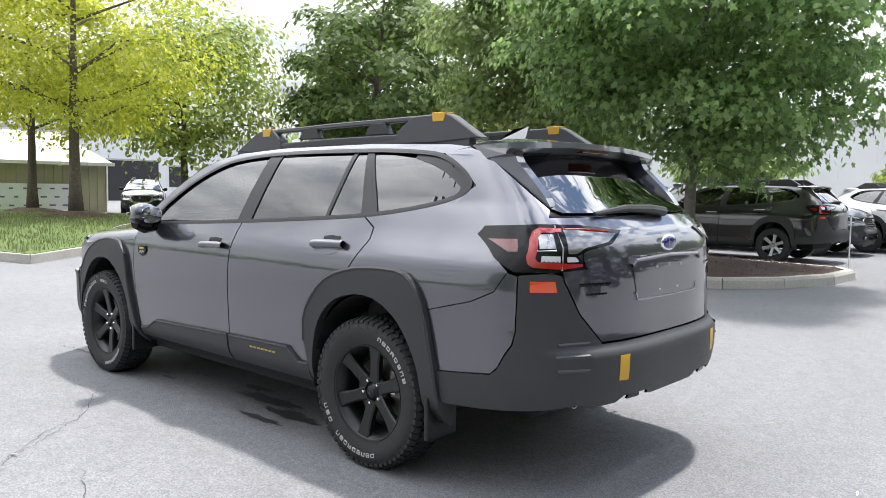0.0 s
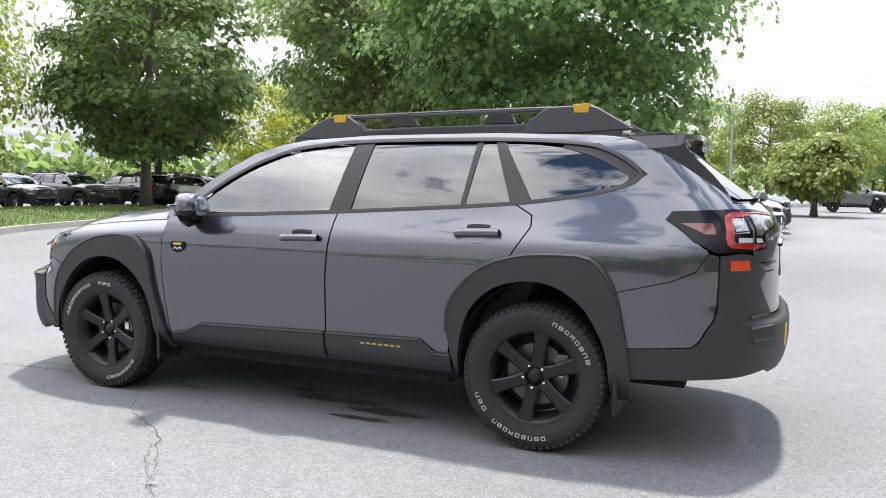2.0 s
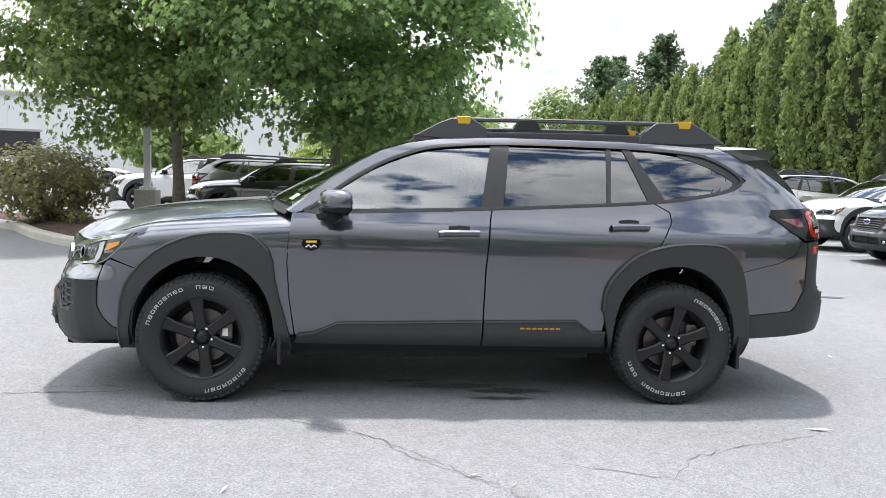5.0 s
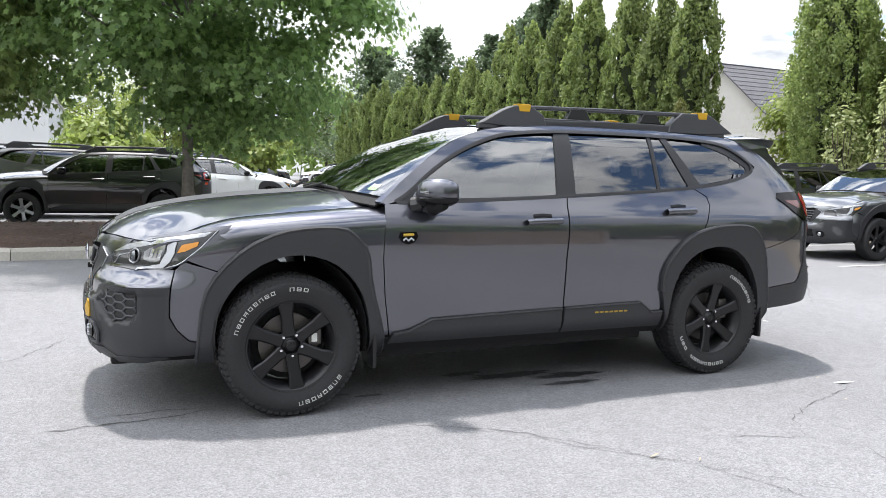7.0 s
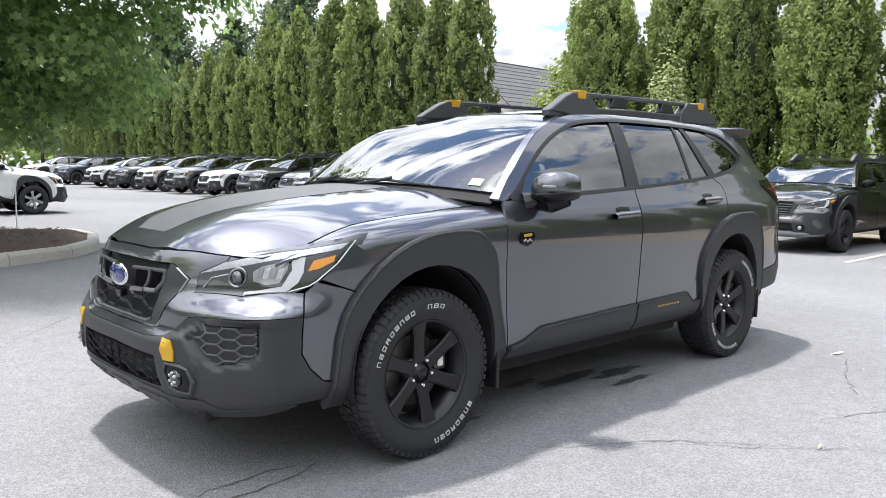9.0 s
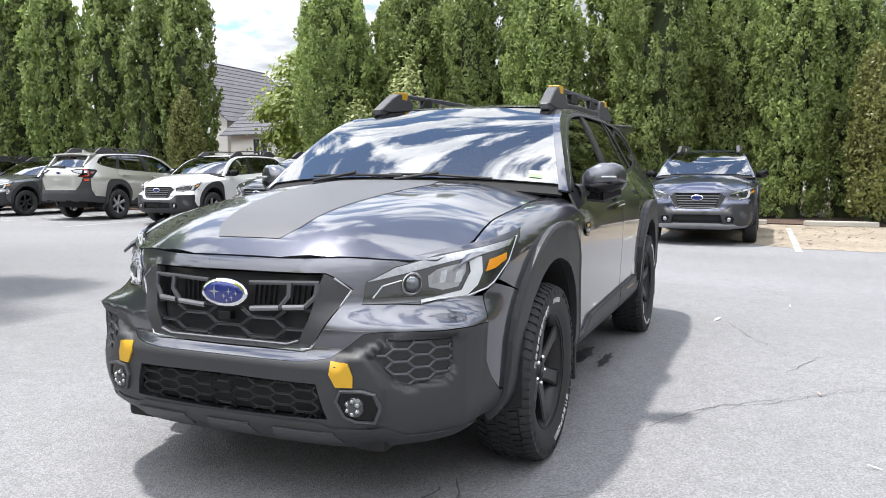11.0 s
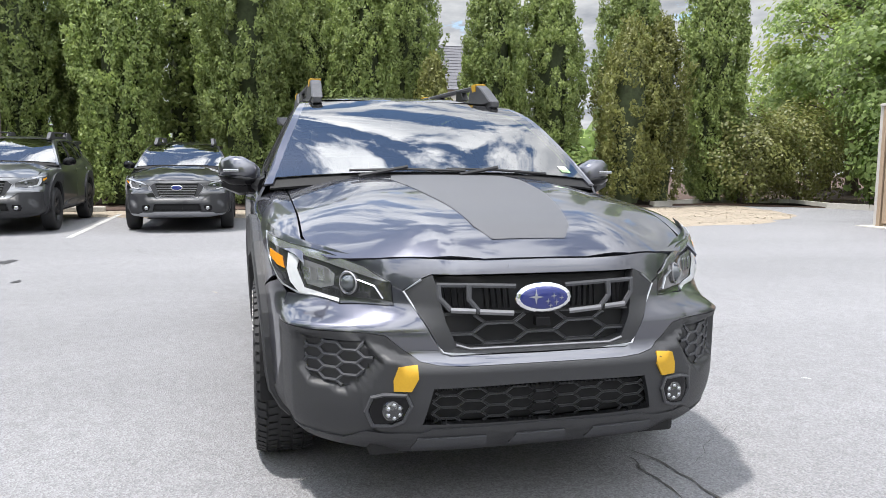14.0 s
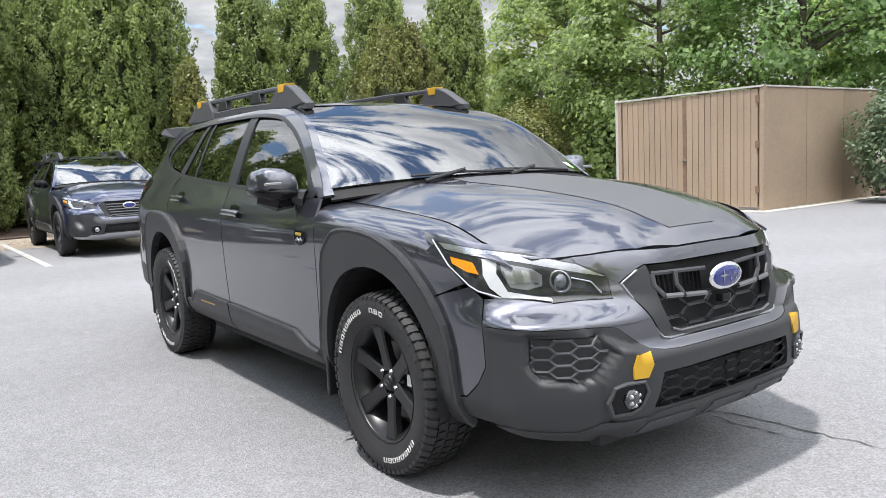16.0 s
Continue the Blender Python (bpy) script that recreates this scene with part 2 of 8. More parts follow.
MULCHBIT = material("mulch_chips", (0.095, 0.06, 0.045), 0.95, island=0.6, grain=0.1)
CHIPS = material("wood_chips", (0.27, 0.23, 0.18), 0.95, grain=0.3, grain_scale=25, bump=0.6, bump_scale=50, vary=0.22, vary_scale=0.9)
CHIPBIT = material("chip_bits", (0.31, 0.265, 0.205), 0.95, island=0.5, grain=0.1)
GRASSGROUND = material("lawn", (0.085, 0.125, 0.03), 0.95, grain=0.3, grain_scale=20, bump=0.6, bump_scale=60, vary=0.2, vary_scale=0.8)
GRASSBLADE = leaf_material("grass_blades", (0.12, 0.15, 0.05), (0.18, 0.21, 0.085), 0.25, 0.0)
WHITELINE = material("road_paint", (0.70, 0.70, 0.68), 0.8, grain=0.25, grain_scale=25, bump=0.2, vary=0.2, vary_scale=3)
WORNLINE = material("worn_road_paint", (0.36, 0.36, 0.35), 0.85, grain=0.35, grain_scale=30, bump=0.2, vary=0.3, vary_scale=3)
CRACK = material("crack_dirt", (0.075, 0.073, 0.07), 0.95, grain=0.4, grain_scale=60)
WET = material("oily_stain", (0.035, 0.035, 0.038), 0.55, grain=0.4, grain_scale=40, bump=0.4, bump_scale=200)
MAPLE = leaf_material("maple_leaves", (0.096, 0.154, 0.062), (0.235, 0.335, 0.128), 0.56)
MAPLEDARK = leaf_material("maple_leaves_far", (0.070, 0.112, 0.036), (0.165, 0.225, 0.072), 0.42)
MAPLE2 = leaf_material("maple_leaves_lit", (0.115, 0.165, 0.058), (0.265, 0.335, 0.125), 0.54)
LOCUST = leaf_material("locust_leaves", (0.27, 0.305, 0.042), (0.44, 0.445, 0.08), 0.5)
LIGHTGREEN = leaf_material("young_leaves", (0.165, 0.215, 0.055), (0.27, 0.32, 0.09), 0.42)
THUJA = leaf_material("arborvitae_sprays", (0.118, 0.162, 0.053), (0.262, 0.315, 0.110), 0.38)
THUJAYEL = leaf_material("golden_cypress_sprays", (0.105, 0.118, 0.036), (0.195, 0.20, 0.065), 0.3)
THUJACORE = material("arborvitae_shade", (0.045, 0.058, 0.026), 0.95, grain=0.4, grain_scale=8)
BROWNTWIG = material("dead_sprays", (0.14, 0.085, 0.05), 0.95, island=0.4)
SPRUCE = leaf_material("spruce_sprays", (0.080, 0.118, 0.068), (0.145, 0.195, 0.105), 0.25)
BLOSSOM = leaf_material("flowering_sprays", (0.18, 0.21, 0.08), (0.34, 0.37, 0.19), 0.35)
GREYBUSH = leaf_material("grey_green_shrub", (0.12, 0.145, 0.055), (0.22, 0.19, 0.10), 0.3)
BROWNWOOD = material("brown_cladding", (0.29, 0.215, 0.15), 0.75, grain=0.1, grain_scale=20, bump=0.15, bump_scale=80, vary=0.1, vary_scale=0.8, obj=0.06)
BROWNDARK = material("brown_steel", (0.16, 0.10, 0.065), 0.7, grain=0.25, grain_scale=10, vary=0.2, vary_scale=2)
CAPGREY = material("grey_cap", (0.42, 0.40, 0.38), 0.6, grain=0.1)
SIDING = material("pale_siding", (0.72, 0.71, 0.67), 0.7, grain=0.06, vary=0.05, obj=0.03)
SHINGLE = material("grey_shingles", (0.10, 0.10, 0.11), 0.9, grain=0.25, grain_scale=9, bump=0.4, bump_scale=20, vary=0.12, obj=0.08)
WHITEWALL = material("white_cladding", (0.74, 0.75, 0.76), 0.6, grain=0.04, vary=0.05, vary_scale=0.3)
BEIGEWALL = material("beige_metal_siding", (0.43, 0.40, 0.30), 0.55, grain=0.05, vary=0.06, vary_scale=0.4, obj=0.03)
WHITEROOF = material("white_metal_roof", (0.72, 0.72, 0.70), 0.5, grain=0.05, vary=0.06, vary_scale=0.4)
DARKOPEN = material("dark_opening", (0.03, 0.03, 0.033), 0.7, grain=0.2)
BANNER = material("banner_vinyl", (0.66, 0.67, 0.72), 0.5, vary=0.06, vary_scale=1.5, grain=0.03)
BANNERINK = material("banner_ink", (0.10, 0.12, 0.25), 0.5, grain=0.1)
POLE = material("galvanised_pole", (0.42, 0.43, 0.43), 0.5, 0.6, grain=0.1)
SIGNBLUE = material("sign_blue", (0.02, 0.06, 0.32), 0.35, grain=0.05)
WINDOWDARK = material("window_pane", (0.05, 0.06, 0.07), 0.08, spec=0.8, grain=0.1, grain_scale=3)


def asphalt_material():
    """Old grey asphalt: stones, patches, long pale stains."""
    m = bpy.data.materials.new("old_asphalt")
    m.use_nodes = True
    t = m.node_tree
    b = t.nodes["Principled BSDF"]
    geo = nd(t, "ShaderNodeNewGeometry")
    lk = t.links.new
    vor = nd(t, "ShaderNodeTexVoronoi", Scale=130.0)
    lk(geo.outputs["Position"], vor.inputs["Vector"])
    mid = nd(t, "ShaderNodeTexNoise", Scale=9.0, Detail=6.0, Roughness=0.7)
    lk(geo.outputs["Position"], mid.inputs["Vector"])
    big = nd(t, "ShaderNodeTexNoise", Scale=0.33, Detail=5.0, Roughness=0.6, Distortion=0.6)
    mp = nd(t, "ShaderNodeMapping")
    mp.inputs["Scale"].default_value = (1.0, 0.45, 1.0)
    lk(geo.outputs["Position"], mp.inputs["Vector"])
    lk(mp.outputs[0], big.inputs["Vector"])
    sp = nd(t, "ShaderNodeTexNoise", Scale=140.0, Detail=2.0)
    lk(geo.outputs["Position"], sp.inputs["Vector"])

    def rng(sock, lo, hi, a=0.25, z=0.75):
        r = nd(t, "ShaderNodeMapRange")
        r.inputs["From Min"].default_value, r.inputs["From Max"].default_value = a, z
        r.inputs["To Min"].default_value, r.inputs["To Max"].default_value = lo, hi
        lk(sock, r.inputs[0])
        return r.outputs[0]

    def mul(a, c):
        n = nd(t, "ShaderNodeMath")
        n.operation = "MULTIPLY"
        lk(a, n.inputs[0])
        lk(c, n.inputs[1])
        return n.outputs[0]
    sep = nd(t, "ShaderNodeSeparateColor")
    lk(vor.outputs["Color"], sep.inputs[0])
    v = mul(mul(rng(sep.outputs[0], 0.74, 1.22, 0, 1), rng(mid.outputs[0], 0.88, 1.12)), mul(rng(big.outputs[0], 0.84, 1.13), rng(sp.outputs[0], 0.84, 1.14)))
    hs = nd(t, "ShaderNodeHueSaturation")
    hs.inputs["Color"].default_value = (0.200, 0.200, 0.209, 1)
    lk(v, hs.inputs["Value"])
    lk(hs.outputs[0], b.inputs["Base Color"])
    b.inputs["Roughness"].default_value = 0.82
    b.inputs["Specular IOR Level"].default_value = 0.35
    bp = nd(t, "ShaderNodeBump", Strength=0.5, Distance=0.006)
    lk(vor.outputs["Distance"], bp.inputs["Height"])
    lk(bp.outputs[0], b.inputs["Normal"])
    return m


ASPHALT = asphalt_material()

# ---- mesh tools ----
def part(name, mesh, mat, parent=None, label="", smooth=None):
    """Links a mesh or a bmesh as one object, under its thing or part."""
    if isinstance(mesh, bmesh.types.BMesh):
        bm = mesh
        mesh = bpy.data.meshes.new(name)
        bm.to_mesh(mesh)
        bm.free()
    if smooth is not None:
        mesh.polygons.foreach_set("use_smooth", [smooth] * len(mesh.polygons))
    if not mesh.materials:
        mesh.materials.append(mat)
    ob = new(name, mesh)
    if parent is not None:
        ob.parent = parent
    if label:
        ob["label"] = label
    return ob


def thing(name, label, category, m=None, group="", kind=""):
    ob = new(name)
    ob.empty_display_size = 0.2
    if m is not None:
        ob.matrix_basis = m
    return tagged(ob, label, category, group, kind)


def raw(name, verts, faces):
    me = bpy.data.meshes.new(name)
    me.from_pydata([tuple(v) for v in verts], [], faces)
    return me


def box(bm, c, s, m=None, bevel=0.0):
    """A bevelled box with centre c and sizes s."""
    r = bmesh.ops.create_cube(bm, size=1.0, matrix=(m or Matrix()) @ Matrix.Translation(c) @ Matrix.Diagonal((*s, 1)))
    if bevel:
        es = list({e for v in r["verts"] for e in v.link_edges})
        bmesh.ops.bevel(bm, geom=es, offset=bevel, segments=2, affect="EDGES", profile=0.6)
    return bm


def boxmesh(c, s, bevel=0.0, m=None):
    return box(bmesh.new(), c, s, m, bevel)


def lathe(profile, n=48, axis="y"):
    """Turns (radius, along) pairs about an axis."""
    vs, fs = [], []
    k = len(profile)
    for i in range(n):
        a = 2 * math.pi * i / n
        for r, h in profile:
            p = (r * math.cos(a), h, r * math.sin(a))
            vs.append(p if axis == "y" else (p[0], p[2], p[1]) if axis == "z" else (p[1], p[0], p[2]))
    for i in range(n):
        j = (i + 1) % n
        for q in range(k - 1):
            fs.append((i * k + q, i * k + q + 1, j * k + q + 1, j * k + q))
    return raw("turned", vs, fs)


def tube(points, radius, sides=8, taper=None, closed=False):
    """A round bar along points; taper gives a radius for each point."""
    vs, fs = [], []
    n = len(points)
    P = [Vector(p) for p in points]
    for i, p in enumerate(P):
        d = (P[min(i + 1, n - 1)] - P[max(i - 1, 0)]).normalized()
        q = d.to_track_quat("Z", "Y").to_matrix()
        r = taper[i] if taper else radius
        for s in range(sides):
            a = 2 * math.pi * s / sides
            vs.append(p + q @ Vector((r * math.cos(a), r * math.sin(a), 0)))
    for i in range(n - 1):
        for s in range(sides):
            t = (s + 1) % sides
            fs.append((i * sides + s, i * sides + t, (i + 1) * sides + t, (i + 1) * sides + s))
    fs.append(tuple(range(sides))[::-1])
    fs.append(tuple((n - 1) * sides + s for s in range(sides)))
    return vs, fs


def tubemesh(points, radius, sides=8, taper=None):
    return raw("bar", *tube(points, radius, sides, taper))


def joined(pieces):
    """One mesh from several (verts, faces)."""
    V, F = [], []
    for vs, fs in pieces:
        o = len(V)
        V += list(vs)
        F += [tuple(i + o for i in f) for f in fs]
    return raw("joined", V, F)


def chaikin(poly, times=1, closed=True):
    for _ in range(times):
        out = []
        n = len(poly)
        for i in range(n if closed else n - 1):
            a, b = poly[i], poly[(i + 1) % n]
            out += [(0.75 * a[0] + 0.25 * b[0], 0.75 * a[1] + 0.25 * b[1]), (0.25 * a[0] + 0.75 * b[0], 0.25 * a[1] + 0.75 * b[1])]
        poly = out if closed else [poly[0]] + out + [poly[-1]]
    return poly


def clip_cell(poly, x0, y0, x1, y1):
    for ax, lim, sign in ((0, x0, 1), (0, x1, -1), (1, y0, 1), (1, y1, -1)):
        out = []
        n = len(poly)
        for i in range(n):
            a, b = poly[i], poly[(i + 1) % n]
            da, db = sign * (a[ax] - lim), sign * (b[ax] - lim)
            if da >= 0:
                out.append(a)
            if (da >= 0) != (db >= 0):
                f = da / (da - db)
                out.append((a[0] + f * (b[0] - a[0]), a[1] + f * (b[1] - a[1])))
        poly = out
        if len(poly) < 3:
            return []
    return poly


def inset(poly, d):
    """The outline drawn in by d."""
    n = len(poly)
    area = sum(poly[i][0] * poly[(i + 1) % n][1] - poly[(i + 1) % n][0] * poly[i][1] for i in range(n))
    s = 1 if area > 0 else -1
    out = []
    for i in range(n):
        p, a, b = Vector(poly[i]), Vector(poly[i - 1]), Vector(poly[(i + 1) % n])
        e, f = (p - a), (b - p)
        if e.length < 1e-6 or f.length < 1e-6:
            out.append(tuple(p))
            continue
        e.normalize()
        f.normalize()
        n1, n2 = Vector((-e.y, e.x)) * s, Vector((-f.y, f.x)) * s
        k = n1 + n2
        c = max(0.35, k.length_squared / 2)
        out.append(tuple(p + k * (d / c) * 1.0))
    return out


def skin(poly, lift, step=0.05, depth=0.012, mirror=False, off=0.0, stepv=None, up=False):
    """A curved panel: the outline poly in (u, v), filled by a grid, laid on the surface lift(u, v), with a turned-in rim of that depth.
    The faces take the surface's own normals, so that reflections run smoothly."""
    n = len(poly)
    if sum(poly[i][0] * poly[(i + 1) % n][1] - poly[(i + 1) % n][0] * poly[i][1] for i in range(n)) < 0:
        poly = poly[::-1]
    sv = stepv or step
    u0, u1 = min(p[0] for p in poly), max(p[0] for p in poly)
    v0, v1 = min(p[1] for p in poly), max(p[1] for p in poly)
    nu, nv = max(1, math.ceil((u1 - u0) / step)), max(1, math.ceil((v1 - v0) / sv))
    du, dv = (u1 - u0) / nu, (v1 - v0) / nv
    key, uv, faces = {}, [], []

    def vid(p):
        k = (round(p[0] * 4000), round(p[1] * 4000))
        if k not in key:
            key[k] = len(uv)
            uv.append(p)
        return key[k]
    for i in range(nu):
        col = clip_cell(poly, u0 + i * du, v0 - 1, u0 + (i + 1) * du, v1 + 1)
        if not col:
            continue
        for j in range(nv):
            c = clip_cell(col, u0 + i * du, v0 + j * dv, u0 + (i + 1) * du, v0 + (j + 1) * dv)
            ids = []
            for p in c:
                k = vid(p)
                if k not in ids:
                    ids.append(k)
            if len(ids) >= 3:
                faces.append(ids)
    e = 0.004
    P, N = [], []
    for u, v in uv:
        a = Vector(lift(u, v))
        nrm = (Vector(lift(u + e, v)) - Vector(lift(u - e, v))).cross(Vector(lift(u, v + e)) - Vector(lift(u, v - e)))
        nrm = nrm.normalized() if nrm.length > 1e-9 else Vector((0, 0, 1))
        P.append(a)
        N.append(nrm)
    # outward: away from the car's middle axis
    mid = sum(P, Vector()) / max(1, len(P))
    nm = sum(N, Vector())
    if (nm.z if up else nm.dot(mid - Vector((0.2 * mid.x, 0, 0.55)))) < 0:
        N = [-k for k in N]
        faces = [f[::-1] for f in faces]
    P = [p + k * off for p, k in zip(P, N)]
    edges = {}
    for f in faces:
        for a, b in zip(f, f[1:] + f[:1]):
            edges[(a, b)] = 1
    rim = [(a, b) for a, b in edges if (b, a) not in edges]
    V = list(P)
    F = [tuple(f) for f in faces]
    nfront = len(F)
    if depth:
        back, dup = {}, {}
        for a, b in rim:
            for q in (a, b):
                if q not in back:
                    dup[q] = len(V)
                    V.append(P[q])
                    back[q] = len(V)
                    V.append(P[q] - N[q] * depth)
        for a, b in rim:
            F.append((dup[b], dup[a], back[a], back[b]))
    if mirror:
        V = [Vector((p.x, -p.y, p.z)) for p in V]
        N = [Vector((p.x, -p.y, p.z)) for p in N]
        F = [f[::-1] for f in F]
    me = raw("panel", V, F)
    me.polygons.foreach_set("use_smooth", [True] * len(me.polygons))
    ln = []
    for i, p in enumerate(me.polygons):
        for vi in p.vertices:
            ln.append(tuple(N[vi]) if i < nfront and vi < len(N) else tuple(p.normal))
    me.normals_split_custom_set(ln)
    return me


def band(line, lift, width, off=0.006, mirror=False, closed=False, height=0.006):
    """A narrow raised strip that follows a line on a surface."""
    pts = [Vector((u, v)) for u, v in line]
    n = len(pts)
    V, F = [], []
    for i, p in enumerate(pts):
        a = pts[i - 1] if (i > 0 or closed) else p
        b = pts[(i + 1) % n] if (i < n - 1 or closed) else p
        d = (b - a).normalized()
        s = Vector((-d.y, d.x)) * width / 2
        c = Vector(lift(*p))
        l, r = Vector(lift(*(p + s))), Vector(lift(*(p - s)))
        t = Vector(lift(*(p + d * 0.01))) - Vector(lift(*(p - d * 0.01)))
        nrm = t.cross(l - r).normalized()
        if nrm.dot(c - Vector((0.2 * c.x, 0, 0.55))) < 0:
            nrm = -nrm
        V += [l, l + nrm * (off + height) * 0.8, c + nrm * (off + height), r + nrm * (off + height) * 0.8, r]
    for i in range(n if closed else n - 1):
        j = (i + 1) % n
        for k in range(4):
            F.append((i * 5 + k, j * 5 + k, j * 5 + k + 1, i * 5 + k + 1))
    if mirror:
        V = [Vector((p.x, -p.y, p.z)) for p in V]
        F = [f[::-1] for f in F]
    return V, F


def hexmesh(region, lift, size, bar, off=0.0, mirror=False, squash=0.62, slant=0.0):
    """A honeycomb of bars: outlines of long hexagons, cut off at the region's edge."""
    def inside(p):
        r, n = False, len(region)
        for i in range(n):
            a, b = region[i], region[i - 1]
            if (a[1] > p[1]) != (b[1] > p[1]) and p[0] < (b[0] - a[0]) * (p[1] - a[1]) / (b[1] - a[1]) + a[0]:
                r = not r
        return r
    u0, u1 = min(p[0] for p in region), max(p[0] for p in region)
    v0, v1 = min(p[1] for p in region), max(p[1] for p in region)
    w, h = size, size * squash
    V, F, seen = [], [], set()
    i0, i1 = int((u0 - w) / (0.75 * w)) - 1, int((u1 + w) / (0.75 * w)) + 1
    for i in range(i0, i1 + 1):
        for j in range(int((v0 - h) / h) - 2, int((v1 + h) / h) + 2):
            c = (i * 0.75 * w, j * h + (h / 2 if i % 2 else 0))
            pts = [(c[0] + a * w / 2, c[1] + b * h / 2) for a, b in ((1, 0), (0.5, 1), (-0.5, 1), (-1, 0), (-0.5, -1), (0.5, -1))]
            for a, b in zip(pts, pts[1:] + pts[:1]):
                k = tuple(sorted(((round(a[0], 3), round(a[1], 3)), (round(b[0], 3), round(b[1], 3)))))
                if k in seen:
                    continue
                seen.add(k)
                keep = [q / 12 for q in range(13) if inside((a[0] + (b[0] - a[0]) * q / 12, a[1] + (b[1] - a[1]) * q / 12))]
                if len(keep) < 3:
                    continue
                a, b = [(a[0] + (b[0] - a[0]) * q, a[1] + (b[1] - a[1]) * q) for q in (keep[0], keep[-1])]
                vs, fs = band([a, b], lift, bar, off, mirror, height=0.008)
                o = len(V)
                V += vs
                F += [tuple(q + o for q in f) for f in fs]
    return raw("honeycomb", V, F)


def dome(center, axes, rings=8, seg=20, half=True):
    """A flattened bowl or ball of points about x (forward) with half axes."""
    vs, fs = [], []
    for i in range(rings + 1):
        a = (math.pi / 2 if half else math.pi) * i / rings
        for j in range(seg):
            b = 2 * math.pi * j / seg
            vs.append(Vector(center) + Vector((-axes[0] * math.cos(a), axes[1] * math.sin(a) * math.cos(b), axes[2] * math.sin(a) * math.sin(b))))
    for i in range(rings):
        for j in range(seg):
            k = (j + 1) % seg
            fs.append((i * seg + j, i * seg + k, (i + 1) * seg + k, (i + 1) * seg + j))
    return vs, fs

# ---- the wagon's shape: half widths by height and length ----
def curve(tab, v):
    n = len(tab)
    if v <= tab[0][0]:
        return tab[0][1]
    if v >= tab[-1][0]:
        return tab[-1][1]
    i = 0
    while tab[i + 1][0] < v:
        i += 1
    x0, f0 = tab[i]
    x1, f1 = tab[i + 1]
    h = x1 - x0

    def slope(j):
        if j == 0 or j == n - 1:
            a = 1 if j == 0 else n - 1
            return (tab[a][1] - tab[a - 1][1]) / (tab[a][0] - tab[a - 1][0])
        a = (tab[j][1] - tab[j - 1][1]) / (tab[j][0] - tab[j - 1][0])
        b = (tab[j + 1][1] - tab[j][1]) / (tab[j + 1][0] - tab[j][0])
        return 0 if a * b <= 0 else 2 * a * b / (a + b)
    m0, m1 = slope(i), slope(i + 1)
    t = (v - x0) / h
    return (1 + 2 * t) * (1 - t) ** 2 * f0 + t * (1 - t) ** 2 * h * m0 + t * t * (3 - 2 * t) * f1 + t * t * (t - 1) * h * m1


class Table:
    """The curve sampled finely, for speed."""
    def __init__(self, tab, n=800, soft=0.0):
        self.a, self.b, self.n = tab[0][0], tab[-1][0], n
        self.v = [curve(tab, self.a + (self.b - self.a) * i / n) for i in range(n + 1)]
        k = int(soft / (self.b - self.a) * n / 2)
        for _ in range(3 if k else 0):  # ease the curve so that reflections run evenly
            v = self.v
            ext = [2 * v[0] - v[j] for j in range(k, 0, -1)] + v + [2 * v[-1] - v[-1 - j] for j in range(1, k + 1)]
            self.v = [sum(ext[j:j + 2 * k + 1]) / (2 * k + 1) for j in range(n + 1)]

    def __call__(self, x):
        f = (x - self.a) / (self.b - self.a) * self.n
        if f <= 0:
            return self.v[0]
        if f >= self.n:
            return self.v[-1]
        i = int(f)
        f -= i
        return self.v[i] * (1 - f) + self.v[i + 1] * f


SEC = Table([(0.15, 0.62), (0.22, 0.70), (0.30, 0.785), (0.35, 0.845), (0.41, 0.874), (0.55, 0.884), (0.70, 0.892), (0.84, 0.896), (0.93, 0.894),
             (0.985, 0.884), (1.03, 0.866), (1.08, 0.840), (1.12, 0.820), (1.25, 0.762), (1.40, 0.688), (1.50, 0.63), (1.57, 0.56), (1.66, 0.42)], 800, 0.03)
WX = Table([(-2.4, 0.985), (-1.4, 0.992), (-0.5, 1.0), (0.5, 1.0), (1.2, 0.996), (1.8, 0.992), (2.4, 0.985)])
WG = Table([(-2.4, 1.0), (-1.0, 1.0), (0.3, 1.0), (1.0, 0.985), (1.6, 0.955), (2.2, 0.915)])
PF = Table([(0.15, 0.22), (0.22, 0.15), (0.28, 0.07), (0.35, 0.02), (0.45, 0.0), (0.6, 0.0), (0.72, 0.008), (0.82, 0.022), (0.88, 0.042), (0.93, 0.078), (1.0, 0.16), (1.1, 0.3)], 800, 0.03)
PR = Table([(0.20, 0.26), (0.30, 0.14), (0.40, 0.05), (0.50, 0.01), (0.58, 0.0), (0.65, 0.0), (0.70, 0.045), (0.76, 0.05), (0.95, 0.05), (1.08, 0.055),
            (1.15, 0.085), (1.23, 0.165), (1.41, 0.39), (1.5, 0.49), (1.65, 0.64)])
HC = Table([(-2.36, 0.78), (-2.30, 0.852), (-2.246, 0.902), (-2.18, 0.950), (-2.04, 1.016), (-1.71, 1.080), (-1.45, 1.110), (-0.97, 1.148), (-0.6, 1.165)], 800, 0.16)
RC = Table([(-0.3, 1.515), (-0.18, 1.545), (0.0, 1.574), (0.3, 1.598), (0.8, 1.614), (1.3, 1.602), (1.8, 1.572), (2.1, 1.545)], 800, 0.16)
ZR = Table([(-0.95, 1.06), (-0.90, 1.09), (-0.65, 1.295), (-0.39, 1.452), (-0.07, 1.532), (0.32, 1.556), (1.06, 1.562), (1.6, 1.546), (1.9, 1.51), (2.1, 1.47)], 800, 0.08)
